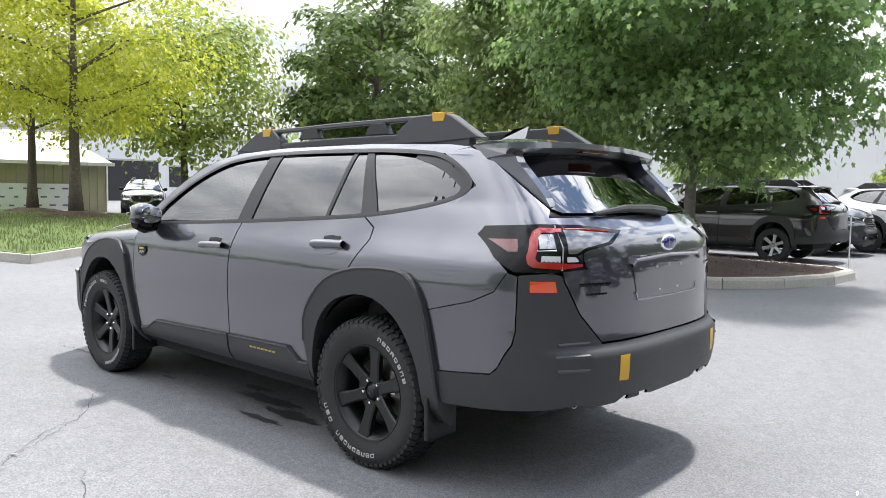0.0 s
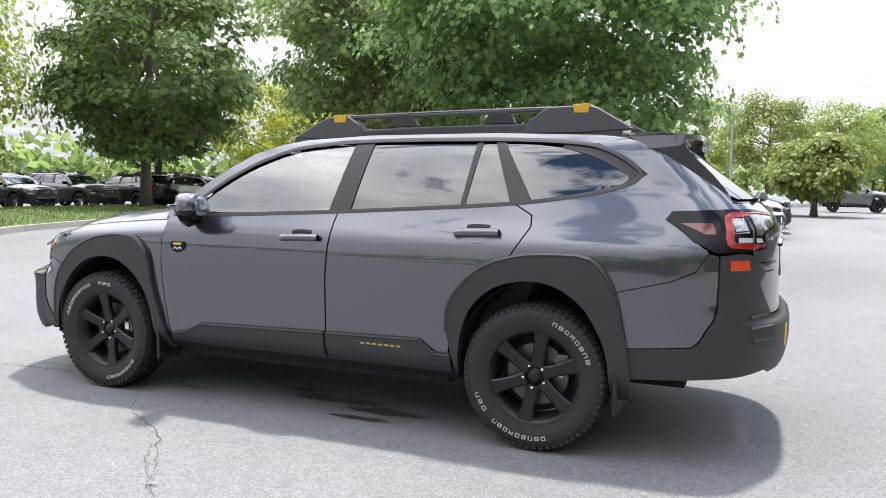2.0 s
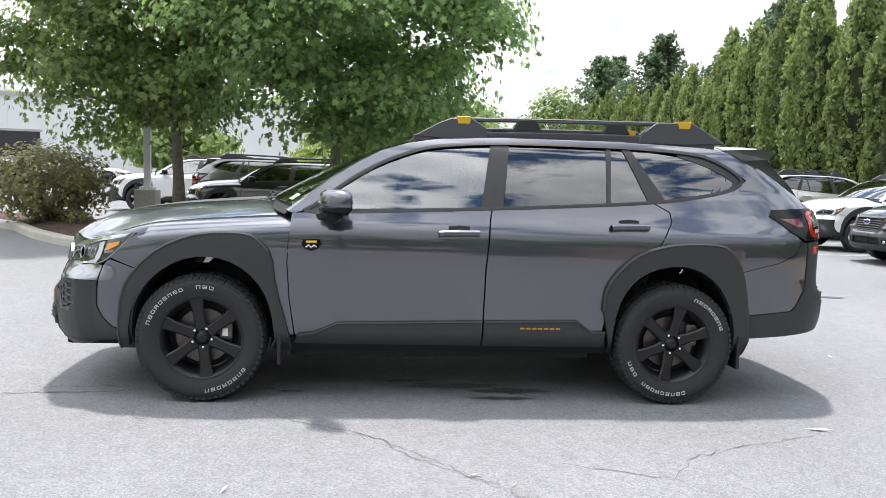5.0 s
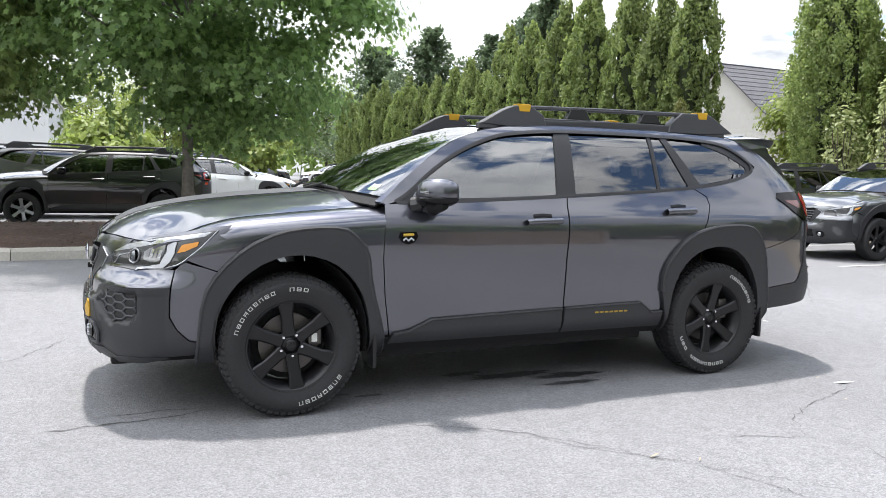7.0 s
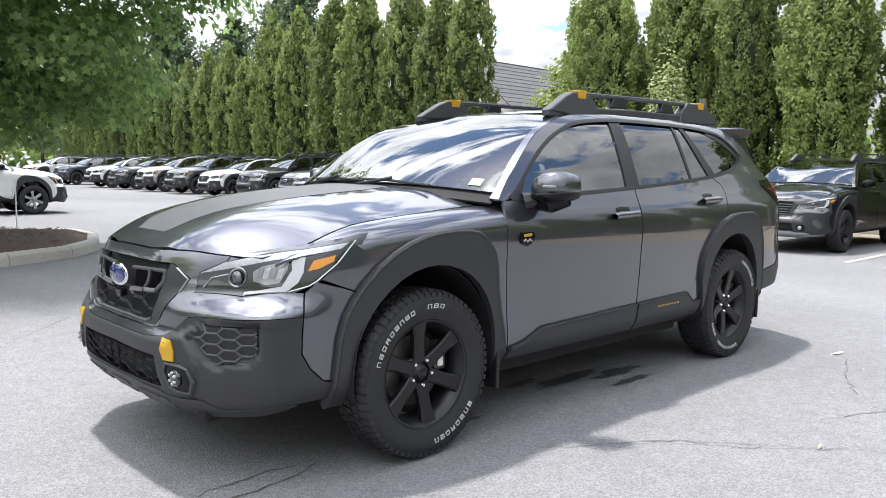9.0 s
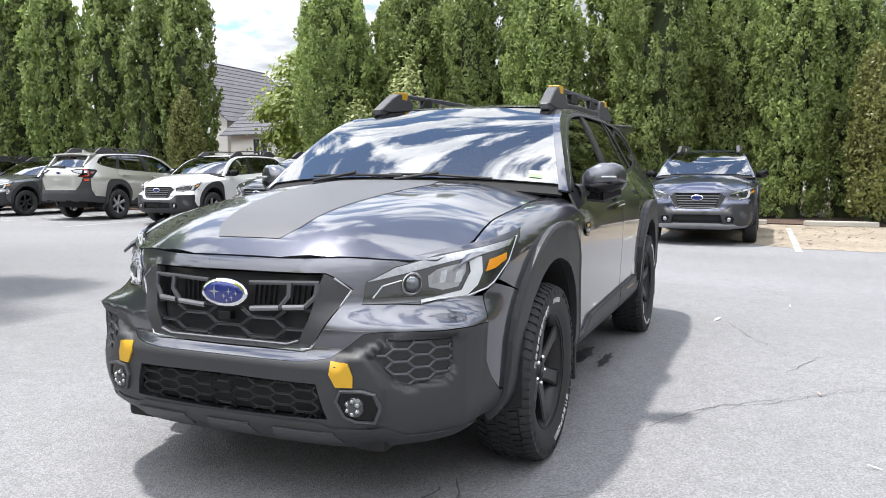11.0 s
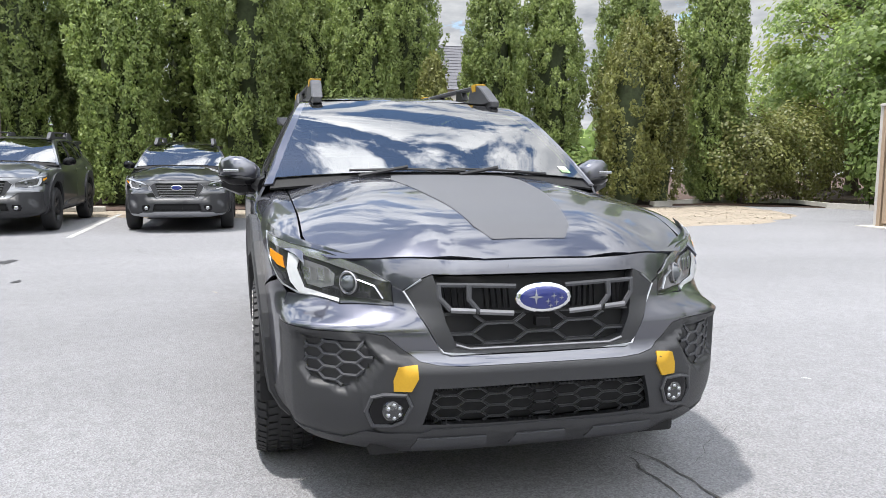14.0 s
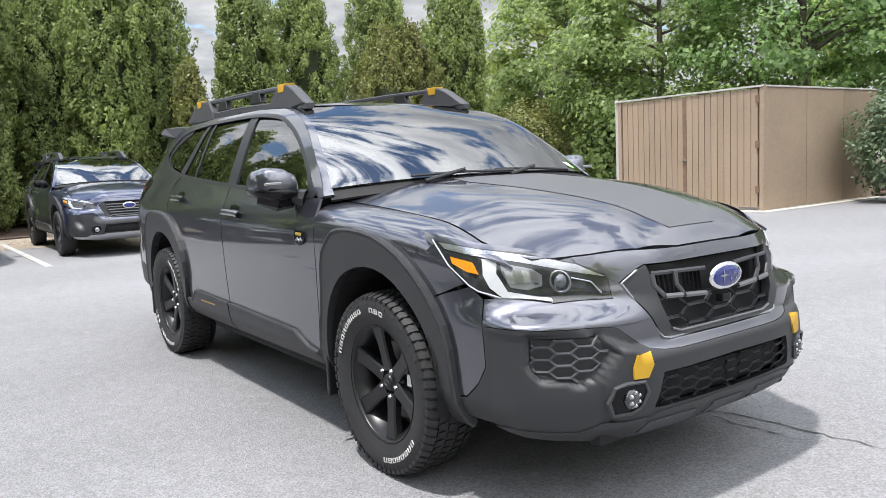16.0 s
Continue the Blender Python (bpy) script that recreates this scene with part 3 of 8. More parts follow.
NOSE, TAIL = -2.298, 2.51
F_REACH, F_POW, R_REACH, R_POW = 0.46, 3.7, 0.31, 3.5


def smin(a, b, k=10):
    a, b = max(a, 1e-3), max(b, 1e-3)
    return (a ** -k + b ** -k) ** (-1 / k)


def half(x, z):
    """Half width of the body at x and height z."""
    w = WX(x)
    g = w if z < 1.0 else w + (WG(x) - w) * min(1, (z - 1.0) / 0.3)
    s = SEC(z) * g
    if x < -1.2:
        s = smin(s, 0.93 * (max(0.0, x - NOSE - PF(z)) / F_REACH) ** (1 / F_POW))
    if x > 1.2:
        s = smin(s, 0.91 * (max(0.0, TAIL - PR(z) - x) / R_REACH) ** (1 / R_POW))
    return s


def side(x, z):
    return (x, -half(x, z), z)


def corner_table(reach, power, width):
    """Arc length along the rounded end in plan, against the distance back from the tip."""
    out, last, c = [(0.0, 0.0)], (0.0, 0.0), 0.0
    for i in range(1, 1200):
        xi = (i / 1200) ** 3 * 1.2
        y = smin(0.885, width * (xi / reach) ** (1 / power))
        c += math.hypot(xi - last[0], y - last[1])
        last = (xi, y)
        out.append((c, xi))
    return out


CF, CR = corner_table(F_REACH, F_POW, 0.93), corner_table(R_REACH, R_POW, 0.91)


def seek(tab, c, a=0, b=1):
    lo, hi = 0, len(tab) - 1
    if c <= tab[0][a]:
        return tab[0][b]
    if c >= tab[-1][a]:
        return tab[-1][b]
    while hi - lo > 1:
        m = (lo + hi) // 2
        if tab[m][a] <= c:
            lo = m
        else:
            hi = m
    f = (c - tab[lo][a]) / (tab[hi][a] - tab[lo][a])
    return tab[lo][b] + f * (tab[hi][b] - tab[lo][b])


VENT = [(0.800, 0.643), (0.578, 0.639), (0.530, 0.582), (0.600, 0.500), (0.640, 0.482), (0.773, 0.503), (0.805, 0.545)]


def within(poly, u, v):
    """Distance to the outline of a convex outline, positive inside."""
    best = 9.0
    for (ax, ay), (bx, by) in zip(poly, poly[1:] + poly[:1]):
        l = math.hypot(bx - ax, by - ay)
        best = min(best, ((bx - ax) * (v - ay) - (by - ay) * (u - ax)) / l)
    return best


SHELF = Table([(0.0, 0.0), (0.28, 0.0), (0.36, 0.022), (0.44, 0.045), (0.52, 0.066), (0.63, 0.088), (0.75, 0.090), (0.86, 0.064), (0.96, 0.030), (1.04, 0.008), (1.12, 0.0), (1.2, 0.0)], 400, 0.06)


def nosekin(c, z):
    """The front end, by arc length c from the middle (left side positive) and height."""
    xi = seek(CF, abs(c))
    x = NOSE + PF(z) + xi
    y = 0.93 * (xi / F_REACH) ** (1 / F_POW) if xi > 0 else 0.0
    y = smin(SEC(z) * WX(x), y) if y > 0.05 else y
    # the lower plastic stands proud under a line that rises from the grille to the corners; above it a shelf runs back to the lamps
    a = abs(c)
    zl = 0.585 + 0.082 * min(1, max(0, (a - 0.42) / 0.2))
    k = min(1, max(0, (zl - z) / 0.035))
    k = k * k * (3 - 2 * k) * min(1, max(0, (0.935 - a) / 0.10)) * min(1, max(0, (z - 0.24) / 0.08))
    d = 0.024 * k
    up = min(1, max(0, (z - 0.668) / 0.085))
    d -= SHELF(a) * (0.35 * up + 0.65 * up * up * (3 - 2 * up))
    d += 0.036 * max(0, 1 - abs(z - 0.668) / 0.034) * min(1, max(0, (a - 0.60) / 0.16)) * min(1, max(0, (0.96 - a) / 0.12))
    if 0.48 < a < 0.85 and 0.44 < z < 0.68:
        k = min(1, max(0, (within(VENT, a, z) + 0.012) / 0.016))
        d -= 0.024 * k * k * (3 - 2 * k)
    if a < 0.62 and z < 0.60:
        edge = 0.535 + 0.62 * (0.575 - z) if z > 0.488 else 0.589 - 0.2 * (0.488 - z) if z > 0.39 else 0.569 - 0.9 * (0.39 - z)
        k = min(1, max(0, (edge - a) / 0.022)) * min(1, max(0, (0.60 - z) / 0.02))
        d += 0.013 * k * k * (3 - 2 * k)
    if a < 0.5:
        x -= d
    else:
        f = min(1, (a - 0.5) / 0.6) * math.pi / 2
        x -= d * math.cos(f)
        y += d * math.sin(f)
    return (x, -math.copysign(y, c), z)


def tailskin(c, z):
    xi = seek(CR, abs(c))
    k = min(1, max(0, (abs(c) - 0.62) / 0.22))
    flat = PR(z) if z > 0.80 else min(PR(z), 0.0) + (0.05 * min(1, max(0, (z - 0.56) / 0.22)) if z > 0.56 else PR(z))
    x = TAIL - PR(z) * (1 - k) - flat * k - xi
    y = 0.91 * (xi / R_REACH) ** (1 / R_POW) if xi > 0 else 0.0
    w = WX(x)
    g = w if z < 1.0 else w + (WG(x) - w) * min(1, (z - 1.0) / 0.3)
    y = smin(SEC(z) * g, y) if y > 0.05 else y
    return (x, -math.copysign(y, c), z)


def cy(y, tab=CF, reach=F_REACH, power=F_POW, width=0.93):
    """Arc length for a half width y on the front end."""
    xi = reach * (abs(y) / width) ** power
    return math.copysign(seek(tab, xi, 1, 0), y)


def cx(x, z):
    """Arc length for a place x on the flank near the front."""
    return seek(CF, max(0, x - NOSE - PF(z)), 1, 0)


def ry(y):
    return cy(y, CR, R_REACH, R_POW, 0.91)


def rx(x, z):
    return seek(CR, max(0, TAIL - PR(z) - x), 1, 0)


def hood_z(x, y):
    a = abs(y)
    u, v = min(1, max(0, (a - 0.26) / 0.44)), min(1, max(0, (-1.62 - x) / 0.55))
    nip = 0.082 * u * u * (3 - 2 * u) * v * v * (3 - 2 * v)
    return HC(x) - nip - 0.095 * (a / 0.75) ** 2.6 + 0.005 * math.exp(-((a - 0.44 - 0.06 * (x + 1.5)) / 0.11) ** 2) * min(1, max(0, (x + 2.25) / 0.7))


def hood(x, y):
    return (x, y, hood_z(x, y))


def fender(x, t):
    """The rounded shoulder between bonnet and flank: t from 0 at the bonnet to 1 at the flank."""
    z0 = hood_z(x, 0.735)
    y0 = 0.735
    z1 = z0 - 0.10
    y1 = half(x, z1)
    if y1 < y0:
        y0 = y1 - 0.02
    a = t * math.pi / 2
    return (x, -(y0 + (y1 - y0) * math.sin(a)), z1 + (z0 - z1) * math.cos(a))


def roof(x, t):
    zr = ZR(x)
    ye = half(x, zr)
    return (x, -t * ye, zr + (RC(x) - zr) * (1 - abs(t) ** 3.6))


def screen(s, t):
    """The windscreen: s from the cowl (0) to the header (1), t across from -1 to 1."""
    xe = -0.905 + s * 0.84
    ze = ZR(xe)
    ye = half(xe, ze)
    xc = -1.10 + 0.92 * s
    zc = 1.132 + 0.415 * s + 0.035 * math.sin(math.pi * s)
    f = abs(t) ** 2.3
    return (xc + (xe - xc) * f, -t * ye, zc + (ze - zc) * f)

# ---- wheels ----
def ring_bars(n_list, radius, y, size, parent, mat):
    """Raised lettering on a sidewall, as plain bars along arcs: (start degree, count)."""
    for start, count, step in n_list:
        V, F = [], []
        for i in range(count):
            a = radians(start + i * step)
            for sa, w, lo, hi in ((-0.27, 0.11, -0.5, 0.5), (0.27, 0.11, -0.5, 0.5), (0.0, 0.5, 0.34, 0.5), (0.0, 0.5, -0.5, -0.34 if i % 3 else -0.5), (0.0, 0.5, -0.07, 0.09 if i % 2 else -0.07)):
                aa = a + radians(step) * sa
                for r0, r1 in (((radius + size * lo), (radius + size * hi)),):
                    if r1 - r0 < 1e-5:
                        continue
                    da = radians(abs(step)) * w / 2
                    o = len(V)
                    for rr, k in ((r0, -1), (r0, 1), (r1, 1), (r1, -1)):
                        V.append((rr * math.cos(aa + k * da), y - 0.0022, rr * math.sin(aa + k * da)))
                    for rr, k in ((r0, -1), (r0, 1), (r1, 1), (r1, -1)):
                        V.append((rr * math.cos(aa + k * da), y + 0.004, rr * math.sin(aa + k * da)))
                    F += [(o, o + 1, o + 2, o + 3), (o, o + 4, o + 5, o + 1), (o + 1, o + 5, o + 6, o + 2), (o + 2, o + 6, o + 7, o + 3), (o + 3, o + 7, o + 4, o)]
        tagged(part("sidewall_word", raw("bars", V, F), mat, parent), "raised white sidewall word as bars", kind="stuff")


def wheel(parent, x, y, spin=0.0, fine=True, spokes=6, alloy=WHEELBLACK, R=0.362, bright=None):
    """A road wheel under its car: tyre with tread blocks, rim, spokes, hub, nuts, brake."""
    w = new("wheel")
    w.parent = parent
    w.location = (x, y, R)
    w.rotation_euler = (0, 0, 0 if y < 0 else math.pi)
    rr = 0.236  # rim edge
    n = 64 if fine else 32
    prof = [(rr - 0.012, 0.088), (rr, 0.092), (rr + 0.03, 0.104), (R - 0.06, 0.112), (R - 0.03, 0.106), (R - 0.012, 0.092), (R - 0.008, 0.05), (R - 0.007, 0),
            (R - 0.008, -0.05), (R - 0.012, -0.092), (R - 0.03, -0.106), (R - 0.06, -0.112), (rr + 0.03, -0.104), (rr, -0.092), (rr - 0.012, -0.088)]
    tyre = part("tyre", lathe(prof, n), RUBBER, w, smooth=True)
    # tread: blocks in five rows, the outer ones reaching over the shoulder
    pieces = []
    nb = 62 if fine else 36
    for row, (yc, wid, sh) in enumerate(((-0.09, 0.036, 0.0), (-0.047, 0.034, 0.4), (0.0, 0.034, 0.0), (0.047, 0.034, 0.4), (0.09, 0.036, 0.0))):
        for i in range(nb):
            a = 2 * math.pi * (i + sh) / nb
            da = 2 * math.pi / nb * 0.34
            skew = 0.25 * da * (1 if row % 2 else -1)
            vs = []
            for rad in (R - 0.016, R - 0.001):
                for ya, k in ((-wid / 2, -1), (wid / 2, -1), (wid / 2, 1), (-wid / 2, 1)):
                    q = a + k * da + skew * (1 if ya > 0 else -1)
                    r2 = rad - (0.014 if abs(yc + ya) > 0.1 else 0.0)
                    vs.append((r2 * math.cos(q), yc + ya, r2 * math.sin(q)))
            pieces.append((vs, [(4, 5, 6, 7), (0, 1, 5, 4), (1, 2, 6, 5), (2, 3, 7, 6), (3, 0, 4, 7)]))
    if fine:
        for i in range(nb):
            for s in (-1, 1):
                a = 2 * math.pi * (i + 0.5 * (s > 0)) / nb
                da = 2 * math.pi / nb * 0.3
                vs = []
                for rad, yy in ((R - 0.014, 0.0935), (R - 0.045, 0.1075 if i % 2 else 0.104)):
                    for k in (-1, 1):
                        vs.append((rad * math.cos(a + k * da), s * (yy + 0.005), rad * math.sin(a + k * da)))
                for rad, yy in ((R - 0.014, 0.0935), (R - 0.045, 0.1075)):
                    for k in (-1, 1):
                        vs.append((rad * math.cos(a + k * da), s * (yy - 0.004), rad * math.sin(a + k * da)))
                pieces.append((vs, [(0, 1, 3, 2), (0, 4, 5, 1), (1, 5, 7, 3), (3, 7, 6, 2), (2, 6, 4, 0)]))
    if fine:
        part("tread", joined(pieces), RUBBER, tyre)
    if fine:
        ring_bars(((162, 9, -6.4), (92, 3, -7.0), (-82, 8, 6.6)) if x < 0 else ((68, 8, -6.6), (202, 3, 7.0), (232, 9, 6.4)), 0.294, -0.1112, 0.019, tyre, LETTER)
    barrel = [(rr - 0.004, -0.094), (rr - 0.002, -0.088), (rr - 0.012, -0.078), (rr - 0.03, -0.06), (rr - 0.045, 0.0), (rr - 0.04, 0.08), (rr - 0.004, 0.09)]
    rim = part("rim", lathe(barrel, n), alloy, w, smooth=True)
    if fine:
        part("rim_back", lathe([(0.02, 0.03), (0.19, 0.035)], 24), DEEPBLACK, rim)
    for i in range(spokes):
        a = radians(spin + 90 + 360 / spokes * i)
        m = Matrix.Rotation(-a, 4, "Y")
        vs, fs = [], []
        secs = ((0.045, 0.034, -0.052, 0.05), (0.10, 0.030, -0.060, 0.032), (0.16, 0.031, -0.068, 0.03), (0.220, 0.041, -0.078, 0.03)) if spokes == 6 else \
            ((0.04, 0.024, -0.055, 0.04), (0.10, 0.017, -0.064, 0.028), (0.17, 0.016, -0.071, 0.025), (0.222, 0.022, -0.079, 0.025))
        for r, hw, yf, dp in secs:
            for q in ((-hw, yf + dp), (-hw, yf + 0.006), (-hw + 0.008, yf), (hw - 0.008, yf), (hw, yf + 0.006), (hw, yf + dp)):
                vs.append(m @ Vector((r, q[1], q[0])))
        for k in range(len(secs) - 1):
            for q in range(5):
                fs.append((k * 6 + q, k * 6 + q + 1, (k + 1) * 6 + q + 1, (k + 1) * 6 + q))
        fs.append((5, 4, 3, 2, 1, 0))
        e = len(vs) - 6
        fs.append(tuple(range(e, e + 6)))
        part("spoke", raw("spoke", vs, fs), bright or alloy, rim)
    part("hub", lathe([(0.0, -0.064), (0.026, -0.064), (0.031, -0.058), (0.034, -0.048), (0.075, -0.042), (0.08, -0.02)], 24), alloy, rim, smooth=True)
    if fine:
        part("hub_badge", joined([band([(0.018 * math.cos(radians(q)), 0.011 * math.sin(radians(q))) for q in range(0, 360, 20)], lambda u, v: (u, -0.065, v), 0.003, 0.0, closed=True, height=-0.002)]), SATIN, rim, "small silver oval")
        for i in range(5):
            a = radians(spin + 54 + 72 * i)
            nut = lathe([(0.0, -0.062), (0.007, -0.062), (0.010, -0.056), (0.010, -0.03)], 6)
            for v in nut.vertices:
                v.co += Vector((0.056 * math.cos(a), 0, 0.056 * math.sin(a)))
            part("lug_nut", nut, CHROME, rim, "bright wheel nut")
    if fine:
        part("brake_disc", lathe([(0.02 if not fine else 0.06, 0.005), (0.155, 0.005), (0.155, 0.03), (0.06, 0.03)], 32), ROTOR, w, "bare steel brake disc")
    bm = boxmesh((0.13, 0.0, 0.05), (0.07, 0.06, 0.13), 0.012) if fine else None
    if fine:
        part("brake_caliper", bm, ROTOR, w)
        part("brake_tag", boxmesh((0.125, -0.036, 0.028), (0.03, 0.004, 0.045), 0.001), PAPER, w, "white paper tag on the brake")
    return w


# ---- the wagon ----
F_IN = [(-1.745, 0.30), (-1.745, 0.50), (-1.70, 0.62), (-1.62, 0.72), (-1.50, 0.80), (-1.37, 0.83), (-1.24, 0.815), (-1.12, 0.755), (-1.03, 0.65), (-0.985, 0.53), (-0.965, 0.38), (-0.96, 0.30)]
F_OUT = [(-1.825, 0.30), (-1.82, 0.42), (-1.80, 0.62), (-1.73, 0.745), (-1.60, 0.865), (-1.44, 0.935), (-1.28, 0.957), (-1.115, 0.955), (-1.06, 0.92), (-0.992, 0.845), (-0.972, 0.66), (-0.90, 0.42), (-0.88, 0.30)]
R_IN = [(0.985, 0.30), (0.99, 0.50), (1.03, 0.65), (1.10, 0.745), (1.20, 0.81), (1.35, 0.84), (1.48, 0.82), (1.60, 0.745), (1.68, 0.63), (1.73, 0.50), (1.745, 0.30)]
R_OUT = [(0.925, 0.56), (0.932, 0.70), (1.02, 0.82), (1.13, 0.905), (1.29, 0.95), (1.45, 0.962), (1.62, 0.96), (1.69, 0.915), (1.755, 0.81), (1.80, 0.60), (1.825, 0.42), (1.825, 0.30)]


def mir(poly):
    """The whole outline from its left half."""
    return poly + [(-u, v) for u, v in reversed(poly)]


def wagon(name, label, m=None, body=PAINT, fine=True, group="", rails="bridge", accents=True, clad=CLAD, alloy=WHEELBLACK, bright=None, spokes=6, lower=None, category="car"):
    """A tall estate car in panels, lamps, glass and wheels. fine: the near one with all its small parts."""
    car = thing(name, label, category, m, group)
    ST = 0.045 if fine else 0.13

    def pt(nm, poly, lift=side, mat=None, off=0.0, depth=0.012, gap=0.0013, parent=car, lab="", both=True, step=None):
        """One panel, or a left and right pair; returns the left one."""
        q = inset(poly, gap) if gap else poly
        first = part(nm, skin(q, lift, step or ST, depth, False, off), mat or body, parent, lab)
        if both:
            part(nm, skin(q, lift, step or ST, depth, True, off), mat or body, parent, lab)
        return first

    zs = lambda x: hood_z(x, 0.735) - 0.094
    # structure below the skin
    for nm, mid, size in (("floor_pan", (0.0, 0, 0.31), (1.78, 1.50, 0.14)), ("engine_guard", (-2.0, 0, 0.40), (0.42, 1.1, 0.30)), ("rear_guard", (2.0, 0, 0.48), (0.56, 1.3, 0.16)), ("underbody", (0.0, 0, 0.46), (4.1, 0.98, 0.34))):
        if fine or nm == "underbody":
            part(nm, boxmesh(mid, size, 0.02), DEEPBLACK, car, "black underbody")
    for sx, wy in ((-1.3725, 1), (1.3725, 1)):
        for s in (-1, 1):
            V, F = [], []
            for i in range(17):
                a = math.pi * (-0.06 + 1.12 * i / 16)
                for y in (0.88, 0.48):
                    V.append((sx + 0.405 * math.cos(a) * 0.965, s * y, 0.40 + 0.43 * math.sin(a)))
            F = [(2 * i, 2 * i + 1, 2 * i + 3, 2 * i + 2) for i in range(16)]
            part("wheel_liner", raw("liner", V, F), DEEPBLACK, car)
    # flanks
    fend = [(-0.897, zs(-0.897)), (-1.2, zs(-1.2)), (-1.5, zs(-1.5)), (-1.68, zs(-1.68)), (-1.735, 0.935), (-1.808, 0.864), (-1.876, 0.803), (-1.79, 0.769), (-1.70, 0.737)] + F_IN[3:-1] + [(-0.86, 0.39), (-0.89, 0.60), (-0.905, 0.80)]
    pt("front_fender", fend, both=True)
    pt("fender_shoulder", [(-2.02, 0.0), (-0.86, 0.0), (-0.897, 1.0), (-1.2, 1.0), (-1.5, 1.0), (-1.70, 1.0), (-1.92, 0.35)], fender, gap=0.0, step=0.06 if fine else 0.2)
    fd = pt("front_door", [(-0.885, 1.08), (-0.3, 1.112), (0.255, 1.14), (0.24, 1.08), (0.217, 0.79), (0.213, 0.36), (-0.84, 0.36), (-0.857, 0.40), (-0.887, 0.60), (-0.902, 0.80), (-0.897, 0.95)])
    rd = pt("rear_door", [(0.26, 1.14), (0.7, 1.165), (1.16, 1.192), (1.225, 1.2), (1.325, 1.145), (1.33, 1.09), (1.24, 0.94), (1.19, 0.85), (1.05, 0.765), (0.97, 0.66), (0.93, 0.46), (0.925, 0.36), (0.219, 0.36), (0.223, 0.79), (0.246, 1.08)])
    pt("rear_quarter", [(1.23, 1.202), (1.330, 1.147), (1.335, 1.09), (1.245, 0.94), (1.195, 0.853), (1.12, 0.80)] + R_IN[4:9] + [(1.755, 0.805), (2.0, 0.868), (2.106, 0.918), (2.156, 1.0), (2.08, 1.062), (1.985, 1.145), (2.04, 1.18), (2.25, 1.195), (2.225, 1.252), (2.16, 1.296), (2.04, 1.376), (1.87, 1.484), (1.80, 1.512), (1.74, 1.528), (1.60, 1.505), (1.755, 1.428), (1.853, 1.351), (1.775, 1.296), (1.51, 1.240)])
    flank = [(rx(1.757, 0.804), 0.804), (rx(2.0, 0.8665), 0.8665), (rx(2.106, 0.915), 0.915), (0.948, 0.997), (0.903, 0.985), (0.903, 0.869), (0.908, 0.765), (0.935, 0.705), (0.973, 0.664), (1.02, 0.603), (rx(2.10, 0.575), 0.575), (rx(1.83, 0.548), 0.548), (rx(1.70, 0.56), 0.56), (rx(1.69, 0.64), 0.64)]
    pt("bumper_flank", flank, tailskin, step=0.03 if fine else None)
    cheek = [(cx(-1.70, 0.734), 0.734), (cx(-1.79, 0.766), 0.766), (1.004, 0.793), (0.962, 0.753), (0.957, 0.528), (0.990, 0.468), (1.044, 0.413), (cx(-1.76, 0.40), 0.40), (cx(-1.75, 0.50), 0.50), (cx(-1.705, 0.62), 0.62)]
    pt("bumper_cheek", cheek, nosekin, step=0.03 if fine else None)
    top = [(-0.905, 1.088), (-0.78, 1.196), (-0.65, 1.295), (-0.52, 1.38), (-0.39, 1.452), (-0.23, 1.503), (-0.07, 1.532), (0.32, 1.556), (1.06, 1.562), (1.6, 1.546), (1.74, 1.531)]
    pt("roof_side", top + [(1.60, 1.502), (1.40, 1.518), (1.09, 1.532), (0.30, 1.528), (-0.05, 1.497), (-0.18, 1.467), (-0.39, 1.387), (-0.59, 1.265), (-0.78, 1.112), (-0.87, 1.078)], gap=0.0)
    # side glass and its black trim
    wf = [(-0.755, 1.108), (-0.585, 1.252), (-0.39, 1.374), (-0.18, 1.455), (-0.05, 1.485), (0.262, 1.518), (0.192, 1.14)]
    wr = [(0.372, 1.52), (0.975, 1.523), (0.945, 1.182), (0.325, 1.15)]
    w3 = [(1.005, 1.52), (1.075, 1.518), (1.205, 1.207), (0.968, 1.187)]
    wq = [(1.128, 1.513), (1.30, 1.503), (1.43, 1.487), (1.55, 1.455), (1.64, 1.42), (1.72, 1.378), (1.768, 1.345), (1.768, 1.325), (1.735, 1.299), (1.64, 1.275), (1.54, 1.257), (1.31, 1.222)]
    wt = [(-0.84, 1.088), (-0.79, 1.10), (-0.765, 1.108), (-0.72, 1.148), (-0.735, 1.148)]
    pt("door_window", wf, mat=GLASS_CLEAR, off=-0.012, depth=0.004, parent=fd, lab="clear side window", both=False)
    part("door_window", skin(wf, side, ST, 0.004, True, -0.012), GLASS_CLEAR, car, "clear side window")
    for poly in (wr, w3, wq):
        pt("side_window", poly, mat=GLASS_DARK, off=-0.010, depth=0.004, lab="dark privacy glass")
    pt("pillar_trim", [(0.190, 1.139), (0.260, 1.52), (0.376, 1.523), (0.323, 1.149)], mat=TRIMBLACK, off=-0.004, lab="black door pillar")
    pt("pillar_trim", [(1.074, 1.52), (1.13, 1.515), (1.31, 1.222), (1.203, 1.206)], mat=TRIMBLACK, off=-0.004, lab="black rear pillar")
    pt("window_bar", [(0.973, 1.523), (1.007, 1.522), (0.97, 1.186), (0.943, 1.181)], mat=TRIMBLACK, off=-0.005)
    pt("mirror_sail", [(-0.885, 1.085), (-0.74, 1.096), (-0.66, 1.185), (-0.70, 1.16)], mat=TRIMBLACK, off=-0.002)
